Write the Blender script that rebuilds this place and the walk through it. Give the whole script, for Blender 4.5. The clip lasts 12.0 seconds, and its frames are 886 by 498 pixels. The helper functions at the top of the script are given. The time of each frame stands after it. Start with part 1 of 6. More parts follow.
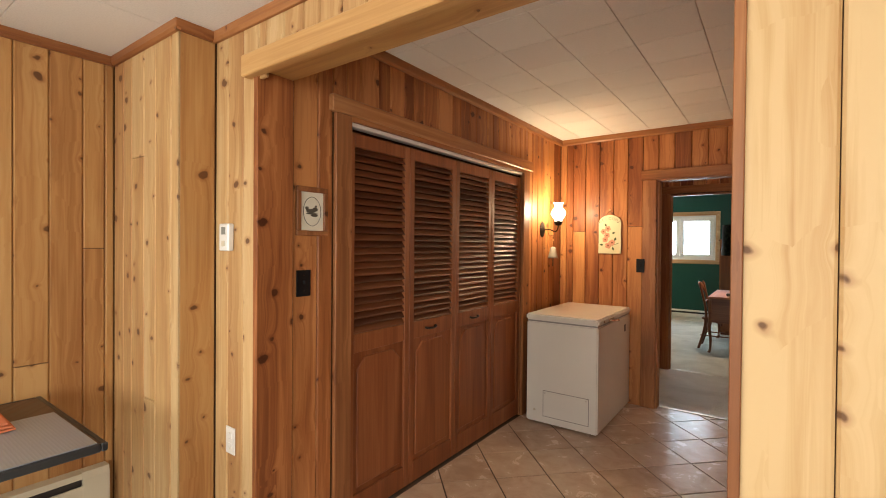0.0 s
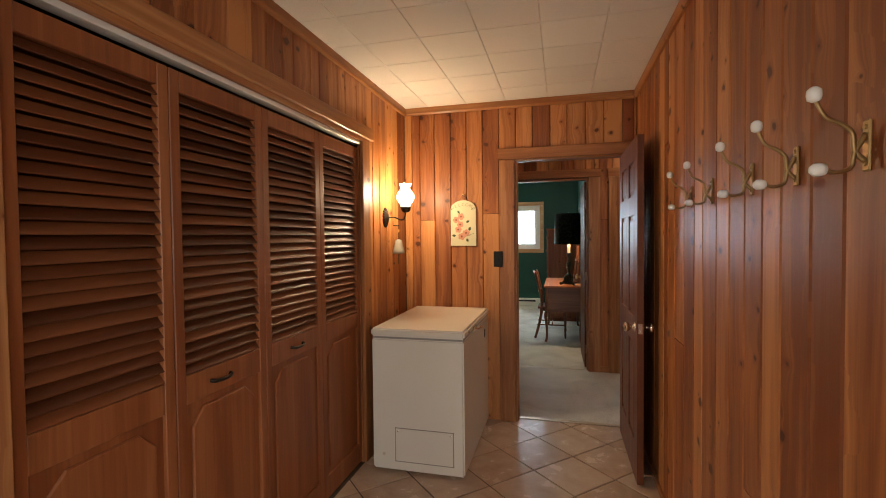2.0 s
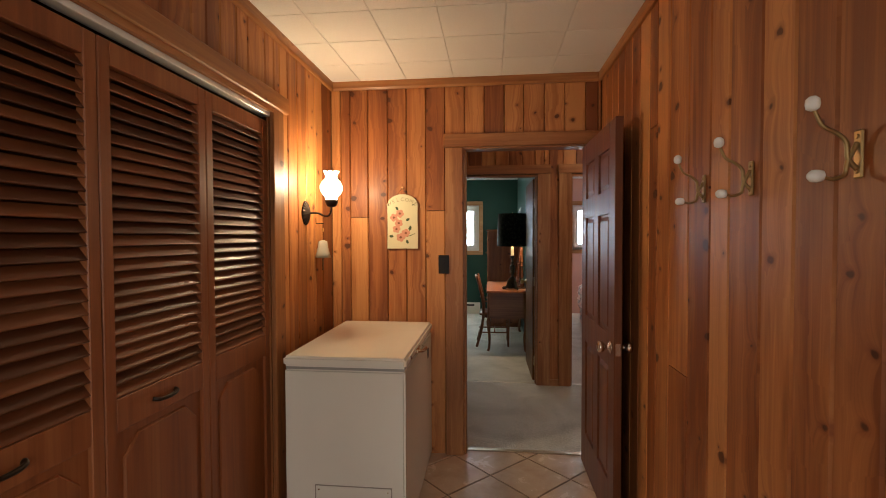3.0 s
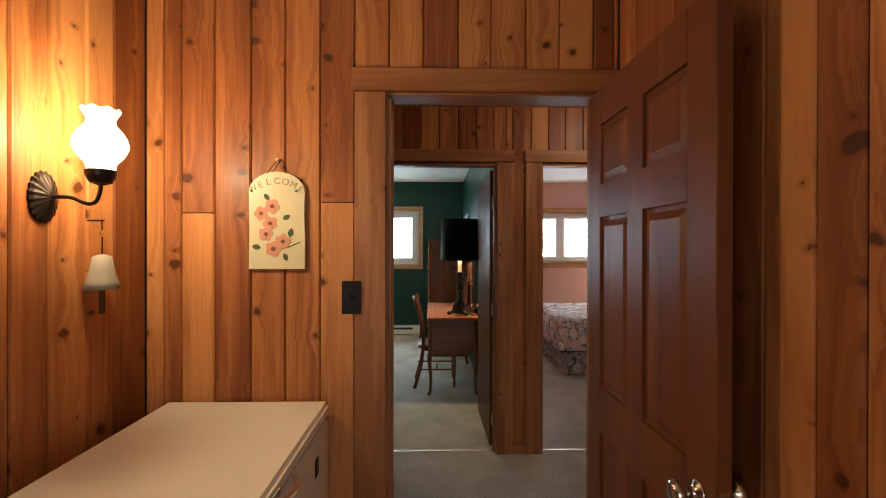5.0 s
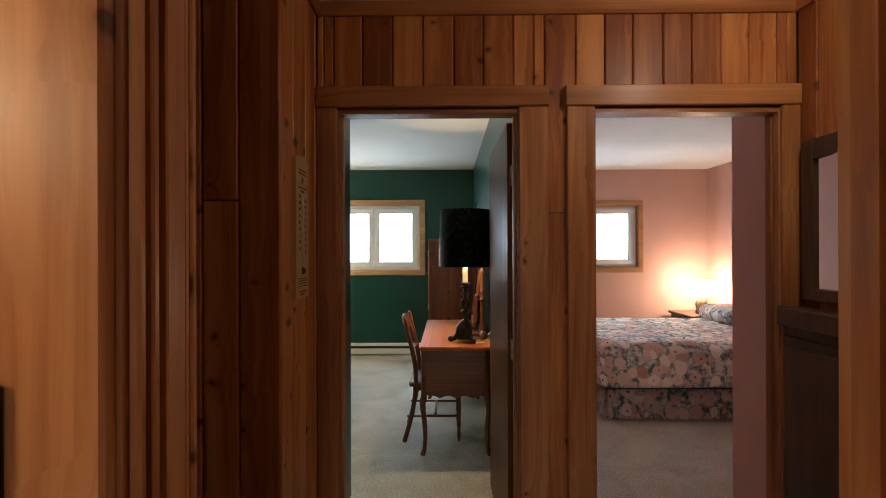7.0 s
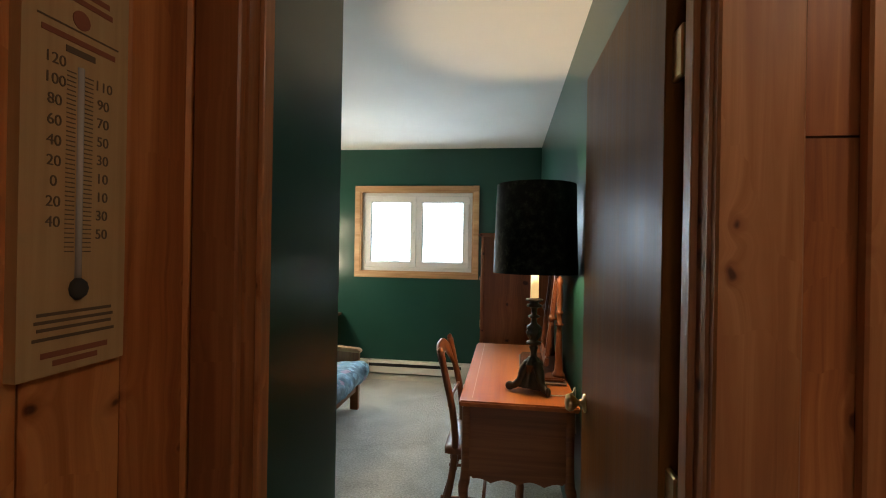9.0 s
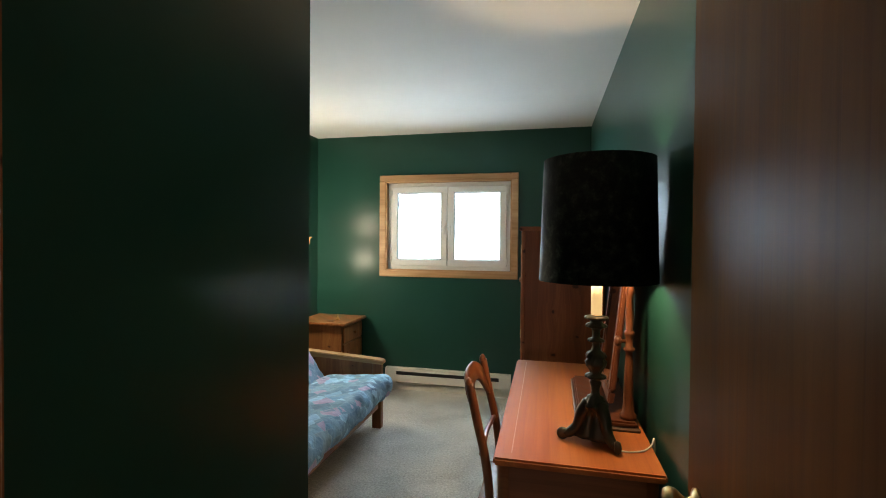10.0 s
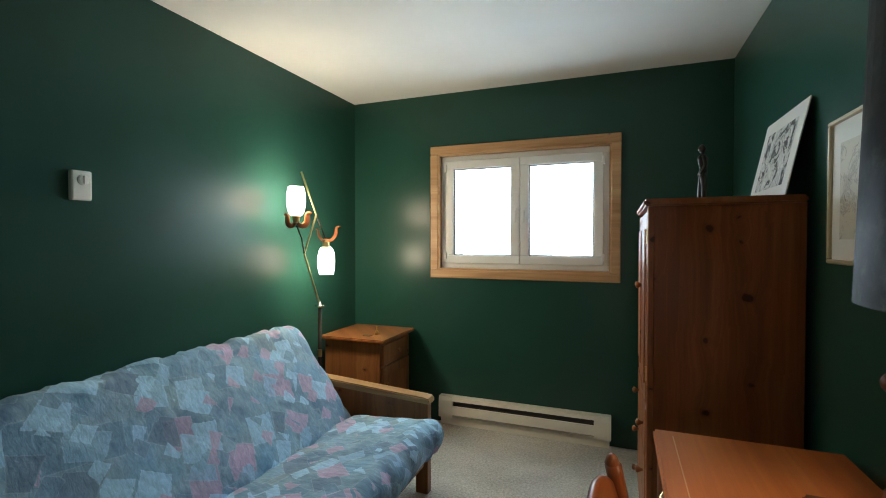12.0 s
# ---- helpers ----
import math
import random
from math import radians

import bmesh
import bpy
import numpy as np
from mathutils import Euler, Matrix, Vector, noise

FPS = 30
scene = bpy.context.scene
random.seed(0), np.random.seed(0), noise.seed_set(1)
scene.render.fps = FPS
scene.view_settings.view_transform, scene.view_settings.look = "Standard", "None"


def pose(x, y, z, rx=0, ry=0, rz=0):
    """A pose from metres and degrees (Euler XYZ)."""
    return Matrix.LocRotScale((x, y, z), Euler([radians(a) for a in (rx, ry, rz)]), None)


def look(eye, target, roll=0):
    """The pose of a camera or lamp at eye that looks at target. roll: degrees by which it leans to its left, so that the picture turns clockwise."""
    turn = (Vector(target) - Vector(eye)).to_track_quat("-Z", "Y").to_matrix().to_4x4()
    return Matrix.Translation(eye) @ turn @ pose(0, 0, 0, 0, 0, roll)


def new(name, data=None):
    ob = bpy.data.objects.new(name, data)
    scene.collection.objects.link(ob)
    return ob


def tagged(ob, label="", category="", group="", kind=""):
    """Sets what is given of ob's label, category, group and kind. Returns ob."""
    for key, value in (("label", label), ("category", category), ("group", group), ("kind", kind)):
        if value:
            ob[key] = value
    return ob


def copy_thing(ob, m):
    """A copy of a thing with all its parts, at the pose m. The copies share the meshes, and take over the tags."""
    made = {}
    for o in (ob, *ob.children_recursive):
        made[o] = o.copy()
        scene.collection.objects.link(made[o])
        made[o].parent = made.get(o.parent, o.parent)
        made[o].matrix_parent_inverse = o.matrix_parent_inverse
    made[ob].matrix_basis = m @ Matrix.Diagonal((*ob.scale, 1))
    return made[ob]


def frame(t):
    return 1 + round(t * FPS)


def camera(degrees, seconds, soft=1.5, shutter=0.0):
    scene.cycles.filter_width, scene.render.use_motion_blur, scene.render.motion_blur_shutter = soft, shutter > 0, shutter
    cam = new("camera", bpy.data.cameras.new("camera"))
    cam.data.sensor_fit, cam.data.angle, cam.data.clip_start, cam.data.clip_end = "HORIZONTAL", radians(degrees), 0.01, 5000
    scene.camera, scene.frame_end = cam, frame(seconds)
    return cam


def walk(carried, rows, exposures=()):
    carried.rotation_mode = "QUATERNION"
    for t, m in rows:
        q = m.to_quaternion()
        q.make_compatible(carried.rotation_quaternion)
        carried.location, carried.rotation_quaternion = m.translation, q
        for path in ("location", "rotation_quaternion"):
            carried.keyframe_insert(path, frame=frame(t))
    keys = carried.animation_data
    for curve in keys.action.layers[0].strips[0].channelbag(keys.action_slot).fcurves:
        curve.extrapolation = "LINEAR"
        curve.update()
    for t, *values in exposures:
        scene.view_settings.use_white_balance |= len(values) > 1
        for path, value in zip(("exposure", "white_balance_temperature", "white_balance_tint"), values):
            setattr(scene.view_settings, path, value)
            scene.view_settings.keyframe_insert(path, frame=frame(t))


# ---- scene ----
cam = camera(88.2, 12.0, soft=1.0)
PATH = [
    (0, (0.225, 0.579, 1.456), (-0.948, 2.199, 1.435), 0.5),
    (0.5, (0.077, 0.751, 1.462), (-0.955, 2.464, 1.433), 0.0),
    (1, (-0.048, 0.944, 1.451), (-0.917, 2.745, 1.422), -0.4),
    (1.5, (-0.179, 1.162, 1.466), (-0.847, 3.046, 1.418), -0.3),
    (2, (-0.279, 1.418, 1.457), (-0.778, 3.354, 1.403), -0.6),
    (2.5, (-0.36, 1.704, 1.461), (-0.726, 3.669, 1.402), -0.4),
    (2.7, (-0.415, 1.808, 1.458), (-0.713, 3.785, 1.4), -0.3),
    (4.5, (-0.467, 2.946, 1.465), (-0.479, 4.946, 1.446), 0.1),
    (5, (-0.451, 3.27, 1.462), (-0.405, 5.269, 1.457), 0.1),
    (5.5, (-0.416, 3.598, 1.46), (-0.348, 5.596, 1.461), 0.0),
    (6, (-0.384, 3.919, 1.459), (-0.318, 5.918, 1.465), 0.3),
    (6.5, (-0.336, 4.228, 1.459), (-0.308, 6.228, 1.468), 0.2),
    (7, (-0.298, 4.551, 1.462), (-0.32, 6.55, 1.464), -0.2),
    (7.2, (-0.292, 4.703, 1.471), (-0.329, 6.703, 1.476), -0.5),
    (8.8, (-0.306, 5.627, 1.453), (-0.553, 7.612, 1.45), 0.9),
    (9, (-0.307, 5.753, 1.442), (-0.582, 7.734, 1.442), 1.0),
    (9.5, (-0.32, 6.031, 1.456), (-0.672, 7.999, 1.438), 0.7),
    (10, (-0.345, 6.306, 1.466), (-0.785, 8.257, 1.436), 0.5),
    (10.5, (-0.402, 6.599, 1.451), (-0.919, 8.531, 1.421), 0.4),
    (11, (-0.449, 6.895, 1.425), (-1.055, 8.801, 1.397), -0.1),
    (11.5, (-0.53, 7.143, 1.409), (-1.193, 9.03, 1.381), 0.1),
    (12, (-0.617, 7.37, 1.406), (-1.334, 9.237, 1.368), 0.0),
]
EXPOSURES = [(0, 0.28), (1.5, 0.12), (2.7, -0.15), (4.5, -0.3), (5.5, -0.22), (7.0, -0.1), (9.0, -0.05), (10.5, -0.2), (12, -0.42)]
walk(cam, [(t, look(eye, target, roll)) for t, eye, target, roll in PATH], EXPOSURES)

# ---- world and large lights ----
world = bpy.data.worlds.new("world")
scene.world = world
world.use_nodes = True
wn = world.node_tree.nodes
sky = wn.new("ShaderNodeTexSky")
sky.sky_type = "NISHITA"
sky.sun_disc = False
sky.sun_elevation, sky.sun_rotation = radians(38), radians(160)
world.node_tree.links.new(sky.outputs[0], wn["Background"].inputs[0])
wn["Background"].inputs[1].default_value = 0.12

sun_data = bpy.data.lights.new("sun", "SUN")
sun_data.energy, sun_data.angle, sun_data.color = 1.0, radians(12), (1.0, 0.95, 0.88)
sun = new("sun", sun_data)
sun.matrix_world = look((3, -8, 8), (0, 0, 0))


def area_light(name, place, target, sx, sy, watts, color):
    data = bpy.data.lights.new(name, "AREA")
    data.shape, data.size, data.size_y, data.energy, data.color = "RECTANGLE", sx, sy, watts, color
    ob = new(name, data)
    ob.matrix_world = look(place, target)
    return ob


def point_light(name, place, watts, color, radius=0.03):
    data = bpy.data.lights.new(name, "POINT")
    data.energy, data.color, data.shadow_soft_size = watts, color, radius
    ob = new(name, data)
    ob.location = place
    return ob


def spot_light(name, place, target, watts, color, degrees):
    data = bpy.data.lights.new(name, "SPOT")
    data.energy, data.color, data.shadow_soft_size = watts, color, 0.03
    data.spot_size, data.spot_blend = radians(degrees), 0.5
    ob = new(name, data)
    ob.matrix_world = look(place, target)
    return ob


DAY = (0.65, 0.85, 1.0)
WARM = (1.0, 0.75, 0.44)
# sky light in the window openings
area_light("window_light_green", (-1.29, 10.86, 1.62), (-1.29, 8.6, 1.1), 1.2, 0.85, 41, DAY)
area_light("window_light_pink", (1.69, 11.03, 1.62), (1.69, 8.6, 1.45), 1.2, 0.85, 36, DAY)
# added daylight fills for near room and passage, placed out of view
area_light("near_fill_west", (-2.62, -1.55, 1.5), (0.6, -0.2, 1.6), 2.2, 1.5, 78, (1.0, 0.96, 0.90))
area_light("near_fill_east", (3.06, -1.75, 1.5), (-0.9, 2.4, 1.7), 2.1, 1.5, 62, (1.0, 0.97, 0.93))
area_light("near_fill_south", (0.5, -3.06, 1.5), (-0.6, 1.6, 1.5), 2.1, 1.5, 60, (1.0, 0.97, 0.93))
# lamps of the place
point_light("sconce_bulb", (-1.36, 4.545, 1.79), 17, WARM, 0.03)
point_light("desk_lamp_bulb", (-0.17, 7.985, 1.495), 25, (1.0, 0.72, 0.42), 0.03)
point_light("tree_lamp_bulb_high", (-2.50, 9.712, 1.66), 19, (1.0, 0.84, 0.58), 0.035)
point_light("tree_lamp_bulb_low", (-2.445, 9.948, 1.26), 16, (1.0, 0.84, 0.58), 0.035)
spot_light("tree_lamp_upward", (-2.50, 9.712, 1.70), (-2.48, 9.70, 2.6), 5, (1.0, 0.84, 0.58), 74)
point_light("bedside_bulb", (2.95, 10.45, 0.97), 27, (1.0, 0.80, 0.56), 0.04)
# added fill with no known source, brightens the corridor from above
point_light("corridor_fill", (0.82, 5.68, 2.43), 9, (1.0, 0.82, 0.60), 0.05)


# ---- materials ----
def mat(name, color, rough=0.5, metal=0.0, spec=0.5):
    m = bpy.data.materials.new(name)
    m.use_nodes = True
    b = m.node_tree.nodes["Principled BSDF"]
    b.inputs["Base Color"].default_value = (*color, 1)
    b.inputs["Roughness"].default_value = rough
    b.inputs["Metallic"].default_value = metal
    b.inputs["Specular IOR Level"].default_value = spec
    return m


def tools(m):
    nt = m.node_tree

    def nd(kind, **kw):
        n = nt.nodes.new("ShaderNode" + kind)
        for k, v in kw.items():
            if k == "op":
                n.operation = v
            elif k == "dims":
                n.noise_dimensions = v
            elif k == "vdims":
                n.voronoi_dimensions = v
            elif k == "feature":
                n.feature = v
            elif k == "blend":
                n.blend_type = v
        return n

    def ln(a, b):
        nt.links.new(a, b)
    return nt, nd, ln, nt.nodes["Principled BSDF"]


def math_node(nd, ln, op, a, b=None, c=None):
    n = nd("Math", op=op)
    for i, v in enumerate((a, b, c)):
        if v is None:
            continue
        if isinstance(v, (int, float)):
            n.inputs[i].default_value = v
        else:
            ln(v, n.inputs[i])
    return n.outputs[0]


def ramp(nd, ln, fac, stops):
    n = nd("ValToRGB")
    el = n.color_ramp.elements
    while len(el) < len(stops):
        el.new(0.5)
    for e, (p, col) in zip(el, stops):
        e.position, e.color = p, (*col, 1)
    ln(fac, n.inputs[0])
    return n.outputs[0]


def mix(nd, ln, fac, a, b, blend="MIX"):
    n = nd("MixRGB", blend=blend)
    for i, v in enumerate((fac, a, b)):
        if isinstance(v, (int, float)):
            n.inputs[i].default_value = v
        elif isinstance(v, tuple):
            n.inputs[i].default_value = (*v, 1)
        else:
            ln(v, n.inputs[i])
    return n.outputs[0]


def bump(nd, ln, b, height, strength, dist=0.002):
    n = nd("Bump")
    n.inputs["Strength"].default_value, n.inputs["Distance"].default_value = strength, dist
    ln(height, n.inputs["Height"])
    ln(n.outputs[0], b.inputs["Normal"])


def noise_tex(nd, ln, vec, scale, detail=4.0, rough=0.55, dist=0.0, dims="3D"):
    n = nd("TexNoise", dims=dims)
    n.inputs["Scale"].default_value, n.inputs["Detail"].default_value = scale, detail
    n.inputs["Roughness"].default_value, n.inputs["Distortion"].default_value = rough, dist
    if vec is not None:
        ln(vec, n.inputs["Vector"])
    return n.outputs["Fac"]


def wood(name, dark, mid, light, rough=0.42, knots=1.0, along="z", vary=0.35, coat=0.0, fine=1.0):
    """Boards with grain along one axis, a few round knots, and a shade of its own for each board."""
    m = mat(name, mid, rough)
    nt, nd, ln, b = tools(m)
    pos = nd("NewGeometry").outputs["Position"]
    rnd = nd("ObjectInfo").outputs["Random"]
    sep = nd("SeparateXYZ")
    ln(pos, sep.inputs[0])
    ax = {"x": (sep.outputs[1], sep.outputs[2], sep.outputs[0]), "y": (sep.outputs[0], sep.outputs[2], sep.outputs[1]),
          "z": (sep.outputs[0], sep.outputs[1], sep.outputs[2])}[along]
    lat = math_node(nd, ln, "ADD", ax[0], ax[1])
    lat = math_node(nd, ln, "MULTIPLY_ADD", rnd, 37.0, lat)
    lon = math_node(nd, ln, "MULTIPLY_ADD", rnd, 19.0, ax[2])
    cv0 = nd("CombineXYZ")
    ln(lat, cv0.inputs[0]), ln(lon, cv0.inputs[1])
    wob = nd("TexNoise", dims="2D")
    wob.inputs["Scale"].default_value = 16.0
    ln(cv0.outputs[0], wob.inputs["Vector"])
    wsep = nd("SeparateColor")
    ln(wob.outputs["Color"], wsep.inputs[0])
    cv = nd("CombineXYZ")
    ln(math_node(nd, ln, "MULTIPLY_ADD", wsep.outputs[0], 0.030, lat), cv.inputs[0])
    ln(math_node(nd, ln, "MULTIPLY_ADD", wsep.outputs[1], 0.030, math_node(nd, ln, "MULTIPLY", lon, 1.15)), cv.inputs[1])
    vor = nd("TexVoronoi", vdims="2D")
    vor.inputs["Scale"].default_value = 6.2
    ln(cv.outputs[0], vor.inputs["Vector"])
    sepc = nd("SeparateColor")
    ln(vor.outputs["Color"], sepc.inputs[0])
    keep = math_node(nd, ln, "GREATER_THAN", sepc.outputs[0], 1.0 - 0.47 * knots)
    size = math_node(nd, ln, "MULTIPLY_ADD", math_node(nd, ln, "POWER", sepc.outputs[1], 2.5), 0.105, 0.045)
    rim = math_node(nd, ln, "SUBTRACT", size, vor.outputs["Distance"])
    knot = math_node(nd, ln, "MULTIPLY", rim, 28.0)
    knot_n = nd("Clamp")
    ln(knot, knot_n.inputs[0])
    knot = math_node(nd, ln, "MULTIPLY", knot_n.outputs[0], keep)
    halo_n = nd("Clamp")
    ln(math_node(nd, ln, "MULTIPLY_ADD", rim, 9.0, 0.75), halo_n.inputs[0])
    halo = math_node(nd, ln, "MULTIPLY", math_node(nd, ln, "MULTIPLY", halo_n.outputs[0], keep), 0.55)
    # grain bends round the knots
    pull = math_node(nd, ln, "DIVIDE", 0.004, math_node(nd, ln, "ADD", vor.outputs["Distance"], 0.05))
    pull = math_node(nd, ln, "MULTIPLY", pull, keep)
    lat2 = math_node(nd, ln, "ADD", lat, pull)
    gv = nd("CombineXYZ")
    ln(math_node(nd, ln, "MULTIPLY", lat2, 42.0 * fine), gv.inputs[0])
    ln(math_node(nd, ln, "MULTIPLY", lon, 1.3), gv.inputs[1])
    grain = noise_tex(nd, ln, gv.outputs[0], 1.0, 5.0, 0.6, 0.6, "2D")
    gv2 = nd("CombineXYZ")
    ln(math_node(nd, ln, "MULTIPLY", lat2, 9.0), gv2.inputs[0])
    ln(math_node(nd, ln, "MULTIPLY", lon, 0.8), gv2.inputs[1])
    broad = noise_tex(nd, ln, gv2.outputs[0], 1.0, 3.0, 0.5, 0.4, "2D")
    tone = math_node(nd, ln, "MULTIPLY_ADD", grain, 0.45, math_node(nd, ln, "MULTIPLY", broad, 0.55))
    shift = math_node(nd, ln, "MULTIPLY_ADD", rnd, vary, -0.5 * vary)
    tone = math_node(nd, ln, "ADD", tone, shift)
    col = ramp(nd, ln, tone, ((0.32, dark), (0.5, mid), (0.68, light)))
    col = mix(nd, ln, halo, col, (dark[0] * 0.75, dark[1] * 0.55, dark[2] * 0.5))
    col = mix(nd, ln, math_node(nd, ln, "MULTIPLY", knot, 0.8), col, (dark[0] * 0.22, dark[1] * 0.17, dark[2] * 0.16))
    ln(col, b.inputs["Base Color"])
    ln(math_node(nd, ln, "MULTIPLY_ADD", grain, 0.25, rough - 0.12), b.inputs["Roughness"])
    b.inputs["Coat Weight"].default_value = coat
    b.inputs["Specular IOR Level"].default_value = 0.32
    b.inputs["Coat Roughness"].default_value = 0.25
    bump(nd, ln, b, grain, 0.25, 0.0012)
    return m


def plaster(name, color, rough=0.6, amount=0.12, scale=220.0, strength=0.12):
    m = mat(name, color, rough)
    nt, nd, ln, b = tools(m)
    pos = nd("NewGeometry").outputs["Position"]
    big = noise_tex(nd, ln, pos, 1.7, 4.0)
    lo = tuple(c * (1 - amount) for c in color)
    hi = tuple(min(1, c * (1 + amount)) for c in color)
    ln(ramp(nd, ln, big, ((0.3, lo), (0.7, hi))), b.inputs["Base Color"])
    b.inputs["Specular IOR Level"].default_value = 0.35
    bump(nd, ln, b, noise_tex(nd, ln, pos, scale, 2.0), strength, 0.001)
    return m


def carpet(name, lo, hi):
    m = mat(name, hi, 0.95, spec=0.1)
    nt, nd, ln, b = tools(m)
    pos = nd("NewGeometry").outputs["Position"]
    tuft = noise_tex(nd, ln, pos, 75.0, 4.0, 0.8)
    wear = noise_tex(nd, ln, pos, 2.2, 3.0, 0.6, 0.8)
    t = math_node(nd, ln, "MULTIPLY_ADD", tuft, 0.75, math_node(nd, ln, "MULTIPLY", wear, 0.35))
    ln(ramp(nd, ln, t, ((0.42, lo), (0.66, hi))), b.inputs["Base Color"])
    bump(nd, ln, b, tuft, 1.0, 0.012)
    return m


PINE = wood("pine_boards", (0.21, 0.062, 0.018), (0.375, 0.133, 0.040), (0.56, 0.240, 0.080), 0.48, 1.0, coat=0.06, vary=0.34)
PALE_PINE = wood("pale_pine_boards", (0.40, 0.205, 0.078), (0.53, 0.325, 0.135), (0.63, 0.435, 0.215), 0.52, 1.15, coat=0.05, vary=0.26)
# pale pine with the shade of the less lit +x faces in its colour
SHADED_PALE_PINE = wood("shaded_pale_pine_boards", (0.34, 0.150, 0.047), (0.46, 0.235, 0.080), (0.55, 0.325, 0.128), 0.48, 1.15, coat=0.08, vary=0.3)
PALE_TRIM = wood("pale_pine_trim", (0.40, 0.195, 0.062), (0.53, 0.295, 0.105), (0.63, 0.39, 0.155), 0.45, 0.25, along="x", vary=0.15, coat=0.12)
PINE_TRIM = wood("pine_trim_upright", (0.21, 0.075, 0.025), (0.33, 0.132, 0.046), (0.46, 0.215, 0.085), 0.46, 0.45, vary=0.2, coat=0.15)
PINE_TRIM_X = wood("pine_trim_across", (0.22, 0.076, 0.023), (0.34, 0.132, 0.042), (0.46, 0.21, 0.078), 0.46, 0.35, along="x", vary=0.2, coat=0.15)
PINE_TRIM_Y = wood("pine_trim_lengthwise", (0.22, 0.076, 0.023), (0.34, 0.132, 0.042), (0.46, 0.21, 0.078), 0.46, 0.35, along="y", vary=0.2, coat=0.15)
DOOR_WOOD = wood("fir_door_wood", (0.11, 0.032, 0.010), (0.155, 0.048, 0.015), (0.21, 0.073, 0.025), 0.45, 0.0, vary=0.1, coat=0.05)
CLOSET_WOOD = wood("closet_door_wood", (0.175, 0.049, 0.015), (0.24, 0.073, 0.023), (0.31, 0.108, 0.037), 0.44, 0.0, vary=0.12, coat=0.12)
# closet wood darkened for the slats, their shade put into the colour
SLAT_SHADED = wood("louvre_slat_wood_shaded", (0.082, 0.022, 0.007), (0.125, 0.035, 0.011), (0.18, 0.056, 0.019), 0.46, 0.0, along="y", vary=0.7, coat=0.05)
SLAB_WOOD = wood("dark_slab_door_wood", (0.105, 0.038, 0.009), (0.145, 0.055, 0.013), (0.19, 0.075, 0.018), 0.34, 0.0, vary=0.05, coat=0.0)
SLAB_WOOD.node_tree.nodes["Principled BSDF"].inputs["Specular IOR Level"].default_value = 0.06
GREEN = plaster("green_wall_paint", (0.0155, 0.063, 0.046), 0.30, 0.08)
GREEN.node_tree.nodes["Principled BSDF"].inputs["Specular IOR Level"].default_value = 0.3
PINK = plaster("pink_wall_paint", (0.62, 0.38, 0.33), 0.55, 0.05)
WHITE_CEIL = plaster("white_ceiling_paint", (0.84, 0.83, 0.80), 0.8, 0.03)
CARPET = carpet("beige_carpet_pile", (0.46, 0.44, 0.39), (0.84, 0.82, 0.76))
OAK_FLOOR = wood("near_room_floor_wood", (0.25, 0.13, 0.06), (0.36, 0.21, 0.10), (0.46, 0.29, 0.16), 0.4, 0.0, along="y")
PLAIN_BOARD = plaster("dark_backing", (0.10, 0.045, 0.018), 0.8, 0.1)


def ceiling_board():
    m = mat("ceiling_tile_white", (0.84, 0.82, 0.78), 0.85)
    nt, nd, ln, b = tools(m)
    pos = nd("NewGeometry").outputs["Position"]
    fis = noise_tex(nd, ln, pos, 130.0, 4.0, 0.7)
    isl = nd("NewGeometry").outputs["Random Per Island"]
    base = ramp(nd, ln, isl, ((0.0, (0.80, 0.78, 0.74)), (1.0, (0.87, 0.86, 0.82))))
    ln(mix(nd, ln, 0.12, base, ramp(nd, ln, fis, ((0.35, (0.3, 0.29, 0.27)), (0.55, (1, 1, 1)))), "MULTIPLY"), b.inputs["Base Color"])
    bump(nd, ln, b, fis, 0.5, 0.002)
    return m


CEIL_TILE = ceiling_board()


def tile_material():
    m = mat("beige_ceramic_tile", (0.50, 0.36, 0.25), 0.22)
    nt, nd, ln, b = tools(m)
    pos = nd("NewGeometry").outputs["Position"]
    rnd = nd("ObjectInfo").outputs["Random"]
    cloud = noise_tex(nd, ln, pos, 7.0, 5.0, 0.65, 0.5)
    t = math_node(nd, ln, "ADD", math_node(nd, ln, "MULTIPLY", cloud, 0.8), math_node(nd, ln, "MULTIPLY", rnd, 0.25))
    ln(ramp(nd, ln, t, ((0.3, (0.46, 0.32, 0.22)), (0.55, (0.58, 0.43, 0.31)), (0.8, (0.66, 0.52, 0.39)))), b.inputs["Base Color"])
    ln(math_node(nd, ln, "MULTIPLY_ADD", cloud, 0.25, 0.12), b.inputs["Roughness"])
    bump(nd, ln, b, noise_tex(nd, ln, pos, 26.0, 3.0), 0.18, 0.003)
    return m


TILE = tile_material()
GROUT = plaster("grey_brown_grout", (0.11, 0.075, 0.05), 0.9, 0.2)
WHITE_PVC = mat("white_window_plastic", (0.80, 0.80, 0.78), 0.35)
WINDOW_WOOD = wood("window_casing_wood", (0.36, 0.19, 0.085), (0.48, 0.28, 0.14), (0.58, 0.37, 0.20), 0.4, 0.1, along="x", vary=0.1)
WINDOW_WOOD_PINK = wood("window_casing_wood_dark", (0.30, 0.14, 0.06), (0.40, 0.20, 0.085), (0.48, 0.26, 0.12), 0.4, 0.1, along="x", vary=0.1)


